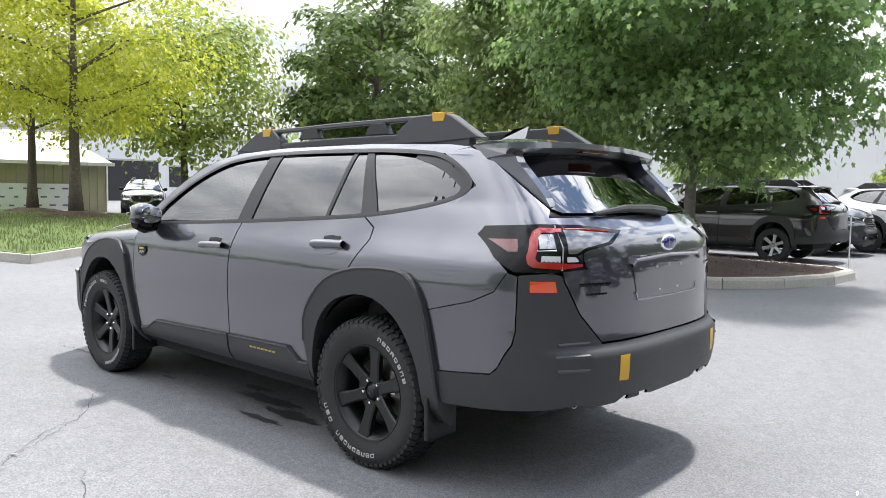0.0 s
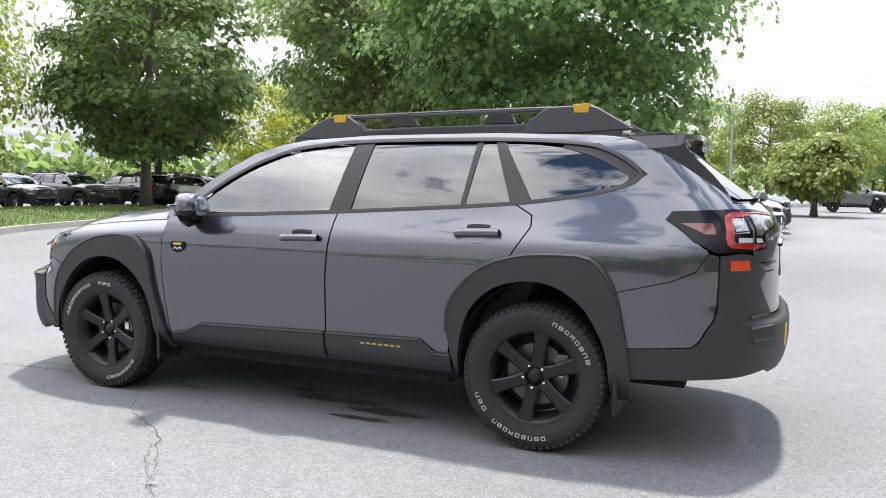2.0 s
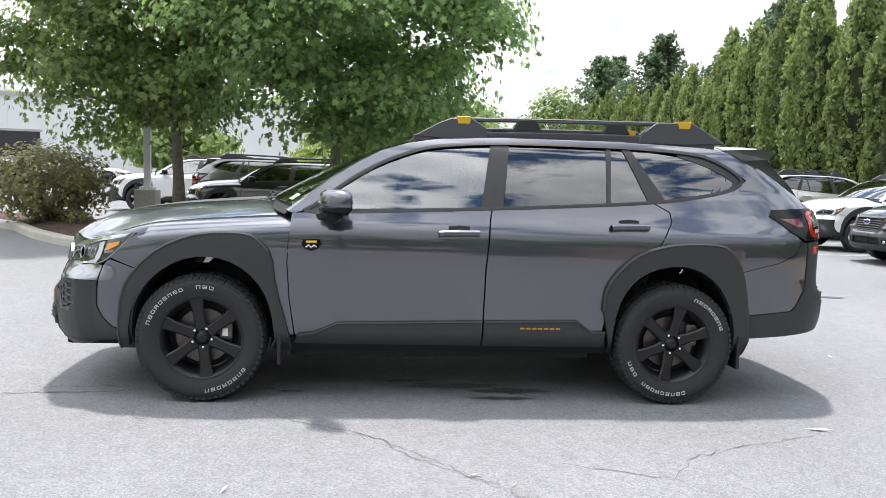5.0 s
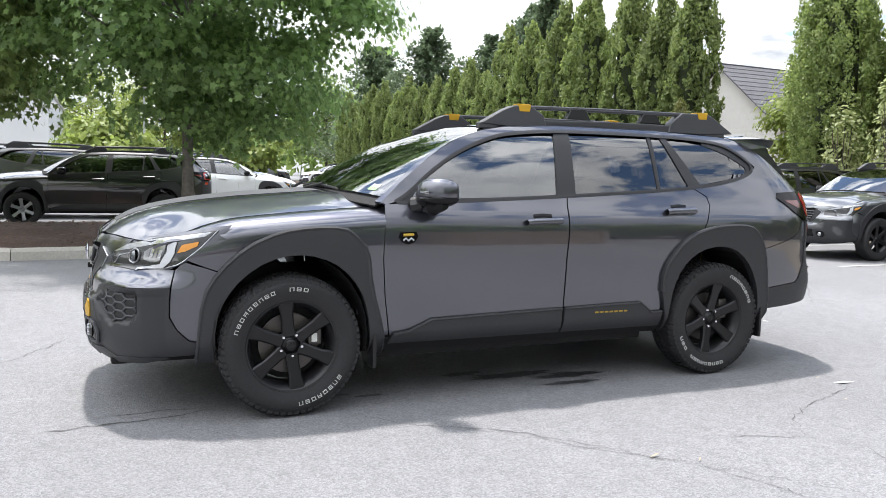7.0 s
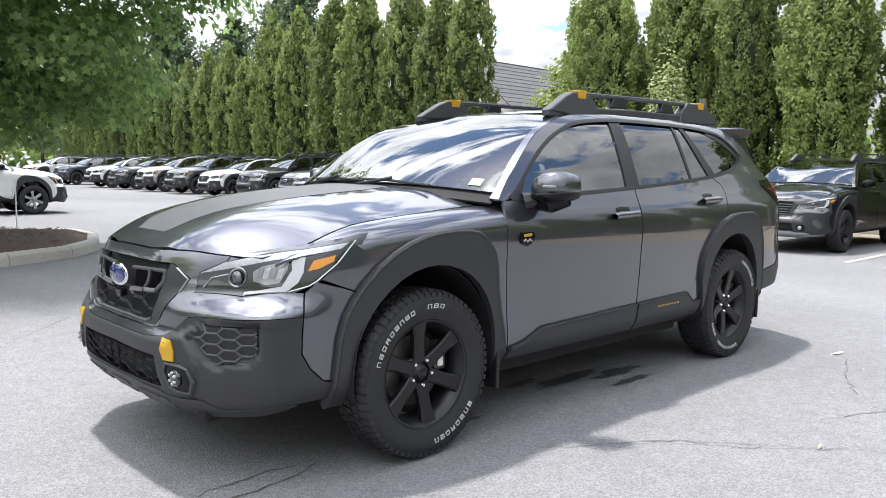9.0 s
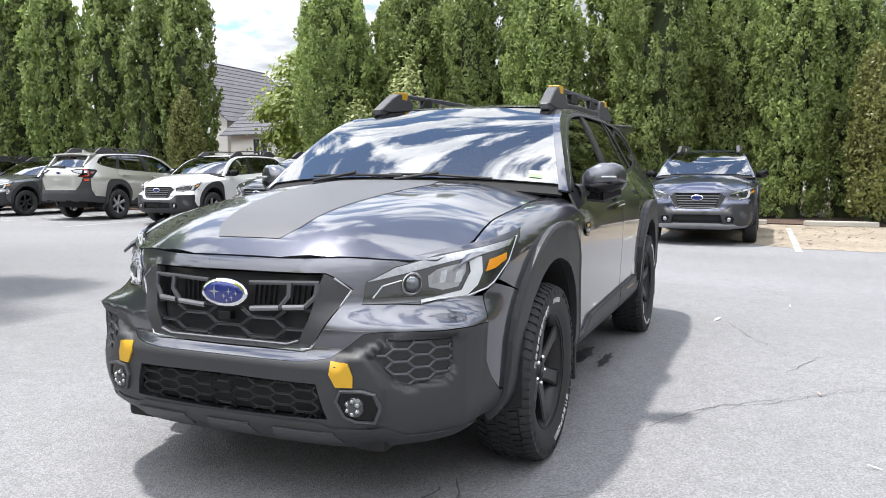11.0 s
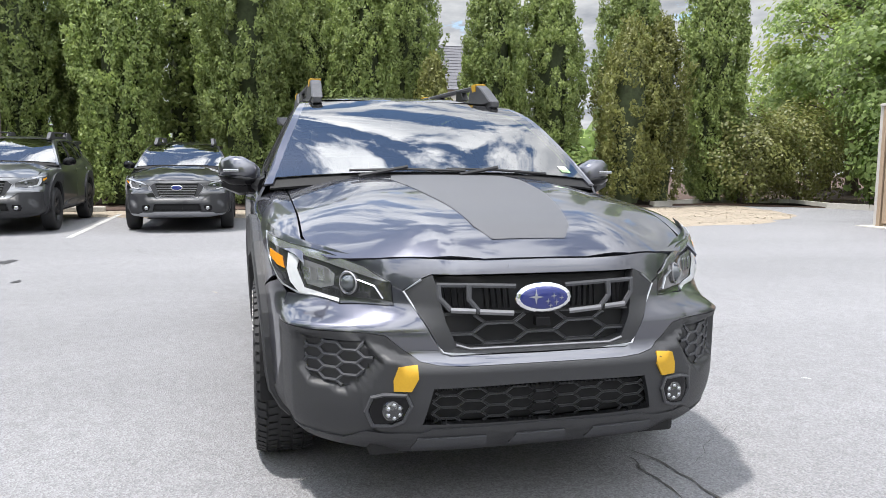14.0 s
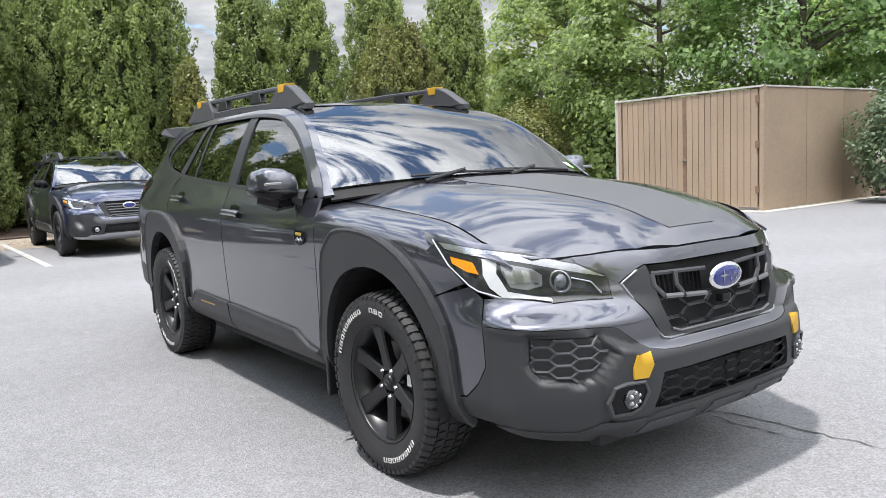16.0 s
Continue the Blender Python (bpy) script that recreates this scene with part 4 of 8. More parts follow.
    for s in (False, True):
        ring = chaikin([(-0.86, 1.08), (-0.3, 1.108), (0.25, 1.135), (0.7, 1.162), (1.2, 1.195), (1.51, 1.235), (1.765, 1.291), (1.842, 1.349), (1.755, 1.422), (1.61, 1.494), (1.42, 1.515), (1.08, 1.529), (0.3, 1.526), (-0.05, 1.494), (-0.18, 1.464), (-0.39, 1.384), (-0.59, 1.262), (-0.76, 1.122)], 2)
        part("window_trim", joined([band(ring, side, 0.02, -0.004, s, True)]), TRIMBLACK, car, "black window surround")
        if fine:
            part("quarter_trim", skin([(1.43, 1.513), (1.61, 1.497), (1.76, 1.424), (1.850, 1.350), (1.775, 1.299), (1.60, 1.263), (1.64, 1.277), (1.735, 1.301), (1.766, 1.326), (1.766, 1.345), (1.72, 1.376), (1.64, 1.418), (1.55, 1.453), (1.43, 1.486)], side, ST, 0.01, s, -0.006), TRIMBLACK, car)
    # cladding: arches, sills
    arch_f = chaikin(F_OUT, 1, False) + chaikin(F_IN, 1, False)[::-1]
    arch_r = chaikin(R_OUT, 1, False) + chaikin(R_IN, 1, False)[::-1]
    pt("arch_cladding", arch_f, mat=clad, off=0.022, depth=0.05, gap=0, lab="dark plastic wheel arch")
    pt("arch_cladding", arch_r, mat=clad, off=0.022, depth=0.05, gap=0, lab="dark plastic wheel arch")
    # the sill's black carries the shade below the doors, darker than the cladding
    pt("sill", [(-0.965, 0.372), (0.955, 0.372), (0.985, 0.285), (-0.98, 0.285)], mat=DEEPBLACK, off=0.0, depth=0.05, gap=0, lab="dark plastic sill, blackened for shade under the doors")
    pt("door_cladding", [(-0.86, 0.345), (-0.84, 0.395), (-0.745, 0.41), (-0.62, 0.468), (0.207, 0.49), (0.21, 0.345)], mat=clad, off=0.014, depth=0.03, parent=car)
    pt("door_cladding", [(0.222, 0.345), (0.222, 0.49), (0.77, 0.502), (0.86, 0.435), (0.945, 0.438), (0.945, 0.345)], mat=clad, off=0.014, depth=0.03, parent=car)
    for s in (False, True) if fine else ():
        for edge in (F_OUT, R_OUT):
            part("arch_ridge", joined([band(inset(chaikin(edge, 1, False), 0.0), side, 0.020, 0.022, s, False, 0.006)]), clad, car)
        for line in ([(-0.835, 0.392), (-0.745, 0.405), (-0.62, 0.462), (0.205, 0.484)], [(0.224, 0.484), (0.77, 0.496), (0.86, 0.430), (0.94, 0.432)]):
            part("cladding_ridge", joined([band(line, side, 0.014, 0.013, s, False, 0.006)]), clad, car)
    for s in (-1, 1):
        for x0, x1 in ((-0.955, -0.925), (1.755, 1.785)) if fine else ():
            part("mud_flap", boxmesh(((x0 + x1) / 2, s * 0.79, 0.32), (0.022, 0.20, 0.20), 0.008), TRIMBLACK, car, "black mud flap")
    # bonnet, roof, screen
    lead = lambda y: NOSE + 0.052 + F_REACH * (abs(y) / 0.93) ** F_POW + SHELF(abs(y))
    bon = [(lead(y), y) for y in (-0.66, -0.58, -0.5, -0.42, -0.35, -0.18, 0, 0.18, 0.35, 0.42, 0.5, 0.58, 0.66)]
    bon += [(-1.95, 0.712), (-1.85, 0.730), (-1.5, 0.733), (-0.90, 0.733), (-0.94, 0.55), (-1.03, 0.3), (-1.06, 0.0), (-1.03, -0.3), (-0.94, -0.55), (-0.90, -0.733), (-1.5, -0.733), (-1.85, -0.730), (-1.95, -0.712)]
    part("bonnet", skin(inset(bon, 0.003), hood, ST, 0.015), body, car)
    if fine:
        decal = [(-1.09, -0.27), (-1.11, 0.0), (-1.09, 0.27), (-1.25, 0.30), (-1.71, 0.245), (-2.10, 0.175), (-2.17, 0.13), (-2.17, -0.13), (-2.10, -0.175), (-1.71, -0.245), (-1.25, -0.30)]
        part("bonnet_decal", skin(decal, hood, 0.06, 0.0, False, 0.0016), TRIMDECAL, car, "matt anti-glare bonnet sheet")
    part("cowl", skin([(-0.02, -0.97), (0.05, -0.97), (0.05, 0.97), (-0.02, 0.97)], screen, ST, 0.01, False, -0.012), DEEPBLACK, car, "black plastic cowl")
    part("windscreen", skin([(0.045, -0.955), (0.975, -0.95), (0.975, 0.95), (0.045, 0.955)], screen, 0.06 if fine else 0.2, 0.005, False, 0.0), GLASS_SCREEN, car, "windscreen")
    for s in (-1, 1):
        part("screen_pillar", skin([(0.0, s * 0.953), (0.985, s * 0.948), (0.985, s * 1.0), (0.0, s * 1.0)], screen, ST, 0.01), body, car)
    part("roof_panel", skin([(-0.19, 0.0), (-0.18, -0.35), (-0.145, -0.65), (-0.085, -0.9), (-0.06, -1.0), (1.76, -1.0), (1.90, -0.8), (1.90, 0.8), (1.76, 1.0), (-0.06, 1.0), (-0.085, 0.9), (-0.145, 0.65), (-0.18, 0.35)], roof, 0.09 if fine else 0.25, 0.0), body, car)
    # wipers
    for a, b, c in ((0.62, 0.0, 0.30), (0.10, -0.55, -0.30)):
        q = [Vector(screen(0.03, a)) + Vector((-0.03, 0, 0.012)), Vector(screen(0.042, (a + b) / 2)) + Vector((-0.012, 0, 0.012)), Vector(screen(0.045, b)) + Vector((-0.01, 0, 0.012))]
        if not fine:
            continue
        wip = part("wiper", tubemesh(q, 0.007, 6), TRIMBLACK, car, "black wiper")
        part("wiper_arm", tubemesh([Vector(screen(0.0, c * 0.2 + b * 0.8)) + Vector((-0.02, 0, 0.01)), q[1] + Vector((0, 0, 0.012))], 0.009, 6), TRIMBLACK, wip)
    # nose
    rim_z = lambda y: hood_z(lead(y), y) - 0.002
    left = [(0.0, 0.846), (0.352, 0.846), (0.386, 0.831), (0.441, 0.793), (0.476, 0.808), (0.478, 0.822), (0.568, 0.862), (cy(0.57), rim_z(0.57)), (cy(0.5), rim_z(0.5)), (cy(0.42), rim_z(0.42)), (cy(0.34), rim_z(0.34)), (cy(0.18), rim_z(0.18)), (0.0, rim_z(0.0))]
    part("front_panel", skin(left, nosekin, 0.035 if fine else 0.09, 0.012), body, car)
    part("front_panel", skin([(-u, v) for u, v in left], nosekin, 0.035 if fine else 0.09, 0.012), body, car)
    frame_out = [(0.0, 0.592), (0.298, 0.594), (0.326, 0.603), (0.437, 0.789), (0.382, 0.828), (0.350, 0.843)]
    frame_in = [(0.338, 0.806), (0.315, 0.697), (0.287, 0.634), (0.241, 0.620), (0.0, 0.618)]
    outer = mir([(0.0, 0.594), (0.30, 0.596), (0.33, 0.61), (0.435, 0.79), (0.38, 0.83), (0.35, 0.845), (0.0, 0.845)])
    part("grille_back", skin([(u * 1.02, v) for u, v in outer], nosekin, 0.06, 0.0, False, -0.035), DEEPBLACK, car, "black radiator opening")
    gr = part("grille", skin(frame_out + frame_in, nosekin, 0.03 if fine else 0.09, 0.035, False, 0.006), clad, car, "dark grey grille frame")
    part("grille_frame", skin([(-u, v) for u, v in frame_out + frame_in], nosekin, 0.03 if fine else 0.09, 0.035, False, 0.006), clad, gr)
    lowl = [(-u, v) for u, v in frame_out[4:0:-1]] + frame_out[1:5]
    part("grille_line", joined([band(lowl, nosekin, 0.007, 0.008, False, False, 0.003)]), SATIN, gr, "thin satin outer line")
    part("grille_line", joined([band([(-0.285, 0.627), (-0.24, 0.613), (0.24, 0.613), (0.285, 0.627)], nosekin, 0.008, 0.008, False, False, 0.004)]), GUNMETAL, gr)
    if fine:
        part("grille_mesh", hexmesh(mir([(0.0, 0.615), (0.25, 0.615), (0.292, 0.632), (0.322, 0.72), (0.0, 0.72)]), nosekin, 0.185, 0.011, -0.016, squash=0.34), RAILGREY, gr)
        for s in (-1, 1):
            for wing, low in (([(0.334, 0.812), (0.331, 0.772), (0.298, 0.735)], (0.222, 0.731)), ([(0.240, 0.812), (0.241, 0.768), (0.208, 0.729)], (0.095, 0.721))):
                part("grille_wing", joined([band([(s * u, v) for u, v in wing], nosekin, 0.016, -0.004, False, False, 0.014)]), RAILGREY, gr, "grey grille wing")
                part("grille_wing", joined([band([(s * wing[2][0], wing[2][1]), (s * low[0], low[1])], nosekin, 0.016, -0.002, False, False, 0.016)]), GUNMETAL, gr, "satin grey lower wing edge")
                for i in range(5):
                    yy = low[0] + 0.016 + 0.020 * i
                    part("grille_slat", joined([band([(s * yy, 0.805), (s * (yy - 0.004), 0.737)], nosekin, 0.004, -0.022, False, False, 0.010)]), TRIMBLACK, gr)
            part("grille_wing", joined([band([(s * 0.338, 0.813), (s * 0.085, 0.806)], nosekin, 0.014, -0.004, False, False, 0.014)]), RAILGREY, gr)
        part("grille_bar", joined([band([(-0.32, 0.722), (0.32, 0.722)], nosekin, 0.010, -0.018, False, False, 0.012)]), clad, gr)
        part("front_camera", boxmesh((NOSE - 0.002, 0.0, 0.695), (0.03, 0.05, 0.03), 0.005), GLOSSBLACK, gr, "small black camera")
    else:
        part("grille_bar", joined([band([(-0.36 + k * 0.01, zz), (0.36 - k * 0.01, zz)], nosekin, 0.014, -0.012, False, False, 0.012) for k, zz in ((3, 0.80), (3, 0.76), (5, 0.72), (7, 0.68), (9, 0.64))]), GUNMETAL, gr)
    def emblem(px, pz, py, s, facing):
        e = part("emblem", raw("oval", *dome((px, py, pz), (facing * 0.012, 0.096 * s, 0.049 * s))), CHROME, car, "chrome-edged blue oval")
        part("emblem_field", raw("oval", *dome((px - facing * 0.003, py, pz), (facing * 0.0125, 0.085 * s, 0.040 * s))), BLUE, e)
        if fine:
            for k, (oy, oz, r) in enumerate(((0.03, 0.004, 0.026), (-0.03, 0.006, 0.012), (-0.01, -0.010, 0.011), (-0.04, -0.014, 0.011), (-0.058, 0.0, 0.010), (-0.02, -0.024, 0.009))):
                vs = []
                for q in range(8):
                    rr = r if q % 2 == 0 else r * 0.22
                    a = math.pi * q / 4
                    fx = 0.0155 * math.sqrt(max(0.02, 1 - ((oy + rr * math.cos(a)) / 0.096) ** 2 - ((oz + rr * math.sin(a)) / 0.049) ** 2))
                    vs.append((px - facing * (0.0025 + fx * 0.95), py + (oy + rr * math.cos(a)) * s * facing, pz + (oz + rr * math.sin(a)) * s))
                part("emblem_mark", raw("mark", vs, [tuple(range(8)), tuple(range(7, -1, -1))][:1]), SATIN, e)
        return e
    emblem(NOSE - 0.012, 0.772, 0.0, 1.0, 1)
    # bumper
    seam = [(0.0, 0.563), (0.274, 0.563), (0.345, 0.567), (0.400, 0.578), (0.459, 0.620), (0.506, 0.657), (0.553, 0.663), (0.80, 0.669), (0.90, 0.669), (0.9545, 0.668)]
    upper = [(0.0, 0.589), (0.30, 0.591), (0.328, 0.600), (0.440, 0.788), (0.473, 0.804), (0.469, 0.740), (0.57, 0.738), (0.69, 0.731), (0.707, 0.743), (0.897, 0.752), (0.958, 0.751)] + seam[::-1]
    lowclad = [(u, v - 0.002) for u, v in seam] + [(0.952, 0.528), (0.986, 0.466), (1.04, 0.409), (cx(-1.80, 0.395), 0.395), (cx(-1.80, 0.34), 0.34),
               (cy(0.80), 0.325), (cy(0.62), 0.315), (cy(0.56), 0.345), (cy(0.40), 0.345), (cy(0.36), 0.36), (0.0, 0.362), (0.0, 0.375), (0.395, 0.380), (0.362, 0.497), (0.0, 0.502)]
    for s in (-1, 1):
        part("bumper_face", skin([(s * u, v) for u, v in upper], nosekin, 0.018 if fine else 0.1, 0.014, False, 0.003), body, car)
    part("front_bumper", skin(lowclad, nosekin, 0.016 if fine else 0.1, 0.02, False, 0.005), clad, car, "textured dark plastic bumper")
    part("front_bumper", skin([(-u, v) for u, v in lowclad], nosekin, 0.016 if fine else 0.1, 0.02, False, 0.005), clad, car, "textured dark plastic bumper")
    lip = mir([(0.0, 0.27), (cy(0.50), 0.27), (cy(0.60), 0.285), (cy(0.75), 0.30), (cy(0.84), 0.325), (cy(0.80), 0.332), (cy(0.62), 0.322), (cy(0.56), 0.352), (cy(0.40), 0.352), (cy(0.36), 0.366), (0.0, 0.368)])
    part("bumper_lip", skin(lip, nosekin, 0.06, 0.03, False, 0.010), lower or clad, car, "dull grey bumper lip")
    intake = mir([(0.0, 0.37), (0.41, 0.374), (0.372, 0.505), (0.0, 0.508)])
    part("intake_back", skin(intake, nosekin, 0.08, 0.0, False, -0.03), DEEPBLACK, car, "black lower air intake")
    if fine:
        part("intake_mesh", hexmesh(mir([(0.0, 0.383), (0.385, 0.383), (0.355, 0.493), (0.0, 0.493)]), nosekin, 0.105, 0.007, -0.014, squash=0.36), CLAD, car, "black honeycomb mesh")
        for a, b in ((-0.10, 0.10), (0.17, 0.42), (-0.42, -0.17)):
            part("lip_pad", skin([(cy(a), 0.295), (cy(b), 0.295), (cy(b - 0.015), 0.335), (cy(a + 0.015), 0.335)], nosekin, 0.05, 0.02, False, 0.014), RAILGREY, car)
    if accents:
        for s in (-1, 1):
            hk = [(s * u, v) for u, v in ((0.472, 0.568), (0.411, 0.566), (0.409, 0.532), (0.431, 0.491), (0.486, 0.492), (0.487, 0.527))]
            part("tow_cover", skin(hk, nosekin, 0.05, 0.014, False, 0.012), YELLOW, car, "yellow tow hook cover")
    for s in (-1, 1):
        fog = [(s * u, v) for u, v in ((0.550, 0.470), (0.515, 0.480), (0.447, 0.480), (0.432, 0.445), (0.455, 0.395), (0.490, 0.380), (0.543, 0.380), (0.562, 0.425))]
        fh = part("fog_housing", skin(fog, nosekin, 0.03, 0.01, False, 0.009), GLOSSBLACK, car, "black fog lamp housing")
        if fine:
            part("fog_rim", joined([band(fog, nosekin, 0.012, 0.009, False, True, 0.008)]), RAILGREY, fh)
        cxp = nosekin(s * cy(0.485), 0.428)
        part("fog_lens", raw("bowl", *dome((cxp[0] - 0.001, cxp[1], cxp[2]), (0.020, 0.037, 0.037), 6, 18)), LAMPBLACK if fine else CLEARLENS, fh)
        if fine:
            for i in range(6):
                a = math.pi / 6 + i * math.pi / 3
                part("fog_led", raw("led", *dome((cxp[0] - 0.010, cxp[1] + 0.021 * math.cos(a), cxp[2] + 0.021 * math.sin(a)), (0.014, 0.0095, 0.0095), 4, 8)), CLEARLENS, fh)
            vent = [(s * u, v) for u, v in VENT]
            md = part("bumper_vent", skin(vent, nosekin, 0.02, 0.0, False, 0.0065), TRIMBLACK, car, "dark recessed vent panel")
            part("vent_mesh", hexmesh([(s * u, v) for u, v in inset(VENT, 0.004)], nosekin, 0.092, 0.010, 0.006, squash=0.44), RAILGREY, md, "honeycomb relief")
        # head lamps
        lens = [(1.088, 0.945), (0.93, 0.916), (0.755, 0.896), (0.69, 0.883), (0.57, 0.861), (0.476, 0.816), (0.471, 0.743), (0.57, 0.741), (0.69, 0.734), (0.707, 0.746), (0.897, 0.755), (0.974, 0.778), (1.002, 0.796), (1.065, 0.861)]
        wrap = [(0.44, 0.735), (0.44, 0.86), (0.57, 0.885), (0.70, 0.905), (0.93, 0.94), (1.12, 0.975), (1.14, 0.90), (1.0, 0.785), (0.90, 0.745), (0.6, 0.728)]
        part("lamp_surround", skin([(s * u, v) for u, v in wrap], nosekin, 0.04 if fine else 0.1, 0.0, False, -0.006), body, car)
        hl = part("head_lamp", skin([(s * u, v) for u, v in lens], nosekin, 0.03 if fine else 0.1, 0.012, False, 0.004), LAMPBLACK, car, "clear head lamp with dark bowl and amber marker")

        def inlay(nm, pts, mat, off, lab="", step=0.03):
            return part(nm, skin([(s * u, v) for u, v in pts], nosekin, step, 0.004, False, off), mat, hl, lab)
        inlay("marker_lens", ((1.046, 0.891), (0.973, 0.872), (0.962, 0.833), (1.0, 0.842), (1.048, 0.869)), AMBER, 0.009, "amber side marker")
        inlay("running_light", ((0.938, 0.883), (0.887, 0.879), (0.900, 0.835), (0.868, 0.775), (0.69, 0.746), (0.69, 0.735), (0.892, 0.757), (0.932, 0.79), (0.948, 0.83)), LEDWHITE, 0.010, "white C-shaped light guide")
        inlay("lamp_brow", ((1.070, 0.938), (0.93, 0.912), (0.69, 0.879), (0.57, 0.857), (0.48, 0.815), (0.60, 0.836), (0.72, 0.856), (0.90, 0.884), (1.0, 0.902), (1.055, 0.915)), CLEARLENS, 0.007, "bright upper band")
        if fine:
            inlay("lamp_bowl", ((0.878, 0.868), (0.755, 0.846), (0.715, 0.826), (0.722, 0.790), (0.79, 0.778), (0.855, 0.788), (0.880, 0.835)), LAMPDARK, 0.007)
            for k in range(4):
                u0 = 0.735 + 0.034 * k
                inlay("lamp_facet", ((u0, 0.800), (u0 + 0.028, 0.803), (u0 + 0.034, 0.845), (u0 + 0.006, 0.838)), CLEARLENS if k % 2 else SMOKELENS, 0.0095)
            part("lamp_rim", joined([band([(s * u, v) for u, v in lens[8:] + lens[:1]], nosekin, 0.006, 0.004, False, False, 0.004)]), SATIN, hl)
            part("projector_ring", joined([band([(s * (0.645 + 0.040 * math.cos(a)), 0.803 + 0.034 * math.sin(a)) for a in [2 * math.pi * i / 20 for i in range(20)]], nosekin, 0.009, 0.006, False, True, 0.008)]), SMOKELENS, hl)
            part("lamp_fin", joined([band([(s * 0.60, 0.815), (s * 0.53, 0.800), (s * 0.50, 0.762)], nosekin, 0.005, 0.006, False, False, 0.004)]), SATIN, hl)
        pc = nosekin(s * 0.645, 0.803)
        part("projector", raw("bowl", *dome((pc[0] - 0.004, pc[1], pc[2]), (0.020, 0.031, 0.029), 8, 20)), LAMPLENS, hl, "round projector lens")
    # tail
    gate = mir([(0.0, 0.705), (ry(0.515), 0.705), (ry(0.545), 0.74), (ry(0.625), 0.83), (ry(0.692), 0.965), (ry(0.705), 1.02), (ry(0.745), 1.17), (ry(0.715), 1.222), (0.0, 1.228)])
    tg = part("tailgate", skin(inset(gate, 0.003), tailskin, ST, 0.012), body, car)
    def raked(c, z):
        q = tailskin(c, z)
        r = max(0.0, z - 1.235)
        return (q[0] - 0.13 * r - 0.16 * q[1] ** 2 * min(1.0, r / 0.12), q[1], z)
    surround = mir([(0.0, 1.232), (ry(0.725), 1.226), (ry(0.715), 1.30), (ry(0.70), 1.42), (ry(0.66), 1.50), (0.0, 1.51)])
    part("rear_window_frame", skin(surround, raked, ST, 0.01, False, -0.008), GLOSSBLACK, tg, "gloss black window frame")
    rw = mir([(0.0, 1.238), (ry(0.60), 1.240), (ry(0.63), 1.26), (ry(0.60), 1.37), (ry(0.53), 1.492), (0.0, 1.5)])
    part("rear_window", skin(rw, raked, ST, 0.004, False, 0.001), GLASS_REAR, tg, "dark rear window")
    rec = mir([(0.0, 0.868), (ry(0.285), 0.868), (ry(0.33), 1.02), (0.0, 1.03)])
    part("plate_recess", skin(rec, tailskin, 0.08, 0.0, False, 0.0025), PAINT_SHADE if body is PAINT else body, tg, "empty number plate recess")
    if fine:
        part("recess_edge", joined([band([(ry(-0.30), 0.90), (ry(-0.285), 0.868), (0, 0.866), (ry(0.285), 0.868), (ry(0.30), 0.90)], tailskin, 0.010, 0.003, False, False, 0.004)]), SATIN, tg, "thin bright recess edge")
    if fine:
        part("gate_rib", joined([band([(ry(-0.34), 1.02), (ry(-0.31), 1.04), (0, 1.05), (ry(0.31), 1.04), (ry(0.34), 1.02)], tailskin, 0.016, 0.002, False, False, 0.012)]), body, tg)
    if fine:
        for y, z in ((-0.12, 1.0), (0.0, 1.006), (0.12, 1.0), (-0.09, 0.895), (0.09, 0.895)):
            px = tailskin(ry(y), z)
            part("plate_screw", raw("stud", *dome((px[0] + 0.002, y, z), (-0.006, 0.009, 0.007), 3, 8)), SATIN, tg)
        part("gate_letters", joined([band([(ry(0.475 + 0.027 * i), 0.95), (ry(0.475 + 0.027 * i + 0.019), 0.95)], tailskin, 0.013, 0.002, False, False, 0.003) for i in range(6)] +
                                    [band([(ry(0.495 + 0.018 * i), 0.91), (ry(0.495 + 0.018 * i + 0.013), 0.91)], tailskin, 0.007, 0.002, False, False, 0.003) for i in range(6)]), GLOSSBLACK, tg, "black model lettering as bars")
        part("gate_letters", joined([band([(ry(-0.62 + 0.028 * i), 0.985), (ry(-0.62 + 0.028 * i + 0.019), 0.985)], tailskin, 0.018, 0.002, False, False, 0.003) for i in range(6)]), CHROME, tg)
        part("rear_badge", skin([(ry(-0.56), 0.92), (ry(-0.62), 0.92), (ry(-0.625), 0.955), (ry(-0.555), 0.955)], tailskin, 0.03, 0.004, False, 0.008), GLOSSBLACK, tg)
    ex = tailskin(0, 1.105)
    emblem(ex[0] + 0.006, 1.105, 0.0, 0.80, -1)
    q = [Vector(tailskin(0.46, 1.225)) + Vector((0.012, 0, 0.012)), Vector(tailskin(0.22, 1.245)) + Vector((0.02, 0, 0.014)), Vector(tailskin(0.0, 1.240)) + Vector((0.03, 0, 0.014)), Vector(tailskin(-0.12, 1.23)) + Vector((0.02, 0, 0.012))]
    part("rear_wiper", tubemesh(q, 0.012, 8, [0.009, 0.017, 0.022, 0.024]), TRIMBLACK, tg, "black rear wiper")
    for s in (-1, 1):
        def on(*pts):
            return [(s * u, v) for u, v in pts]
        base = on((1.12, 1.142), (1.07, 1.178), (0.78, 1.192), (0.60, 1.19), (0.36, 1.165), (0.46, 1.112), (0.59, 1.092), (0.65, 1.07), (0.60, 1.015), (0.72, 1.005), (0.92, 1.0), (1.02, 1.05))
        tl = part("tail_lamp", skin(base, tailskin, 0.03 if fine else 0.09, 0.02, False, 0.006), GLOSSBLACK, car, "black and red tail lamp")
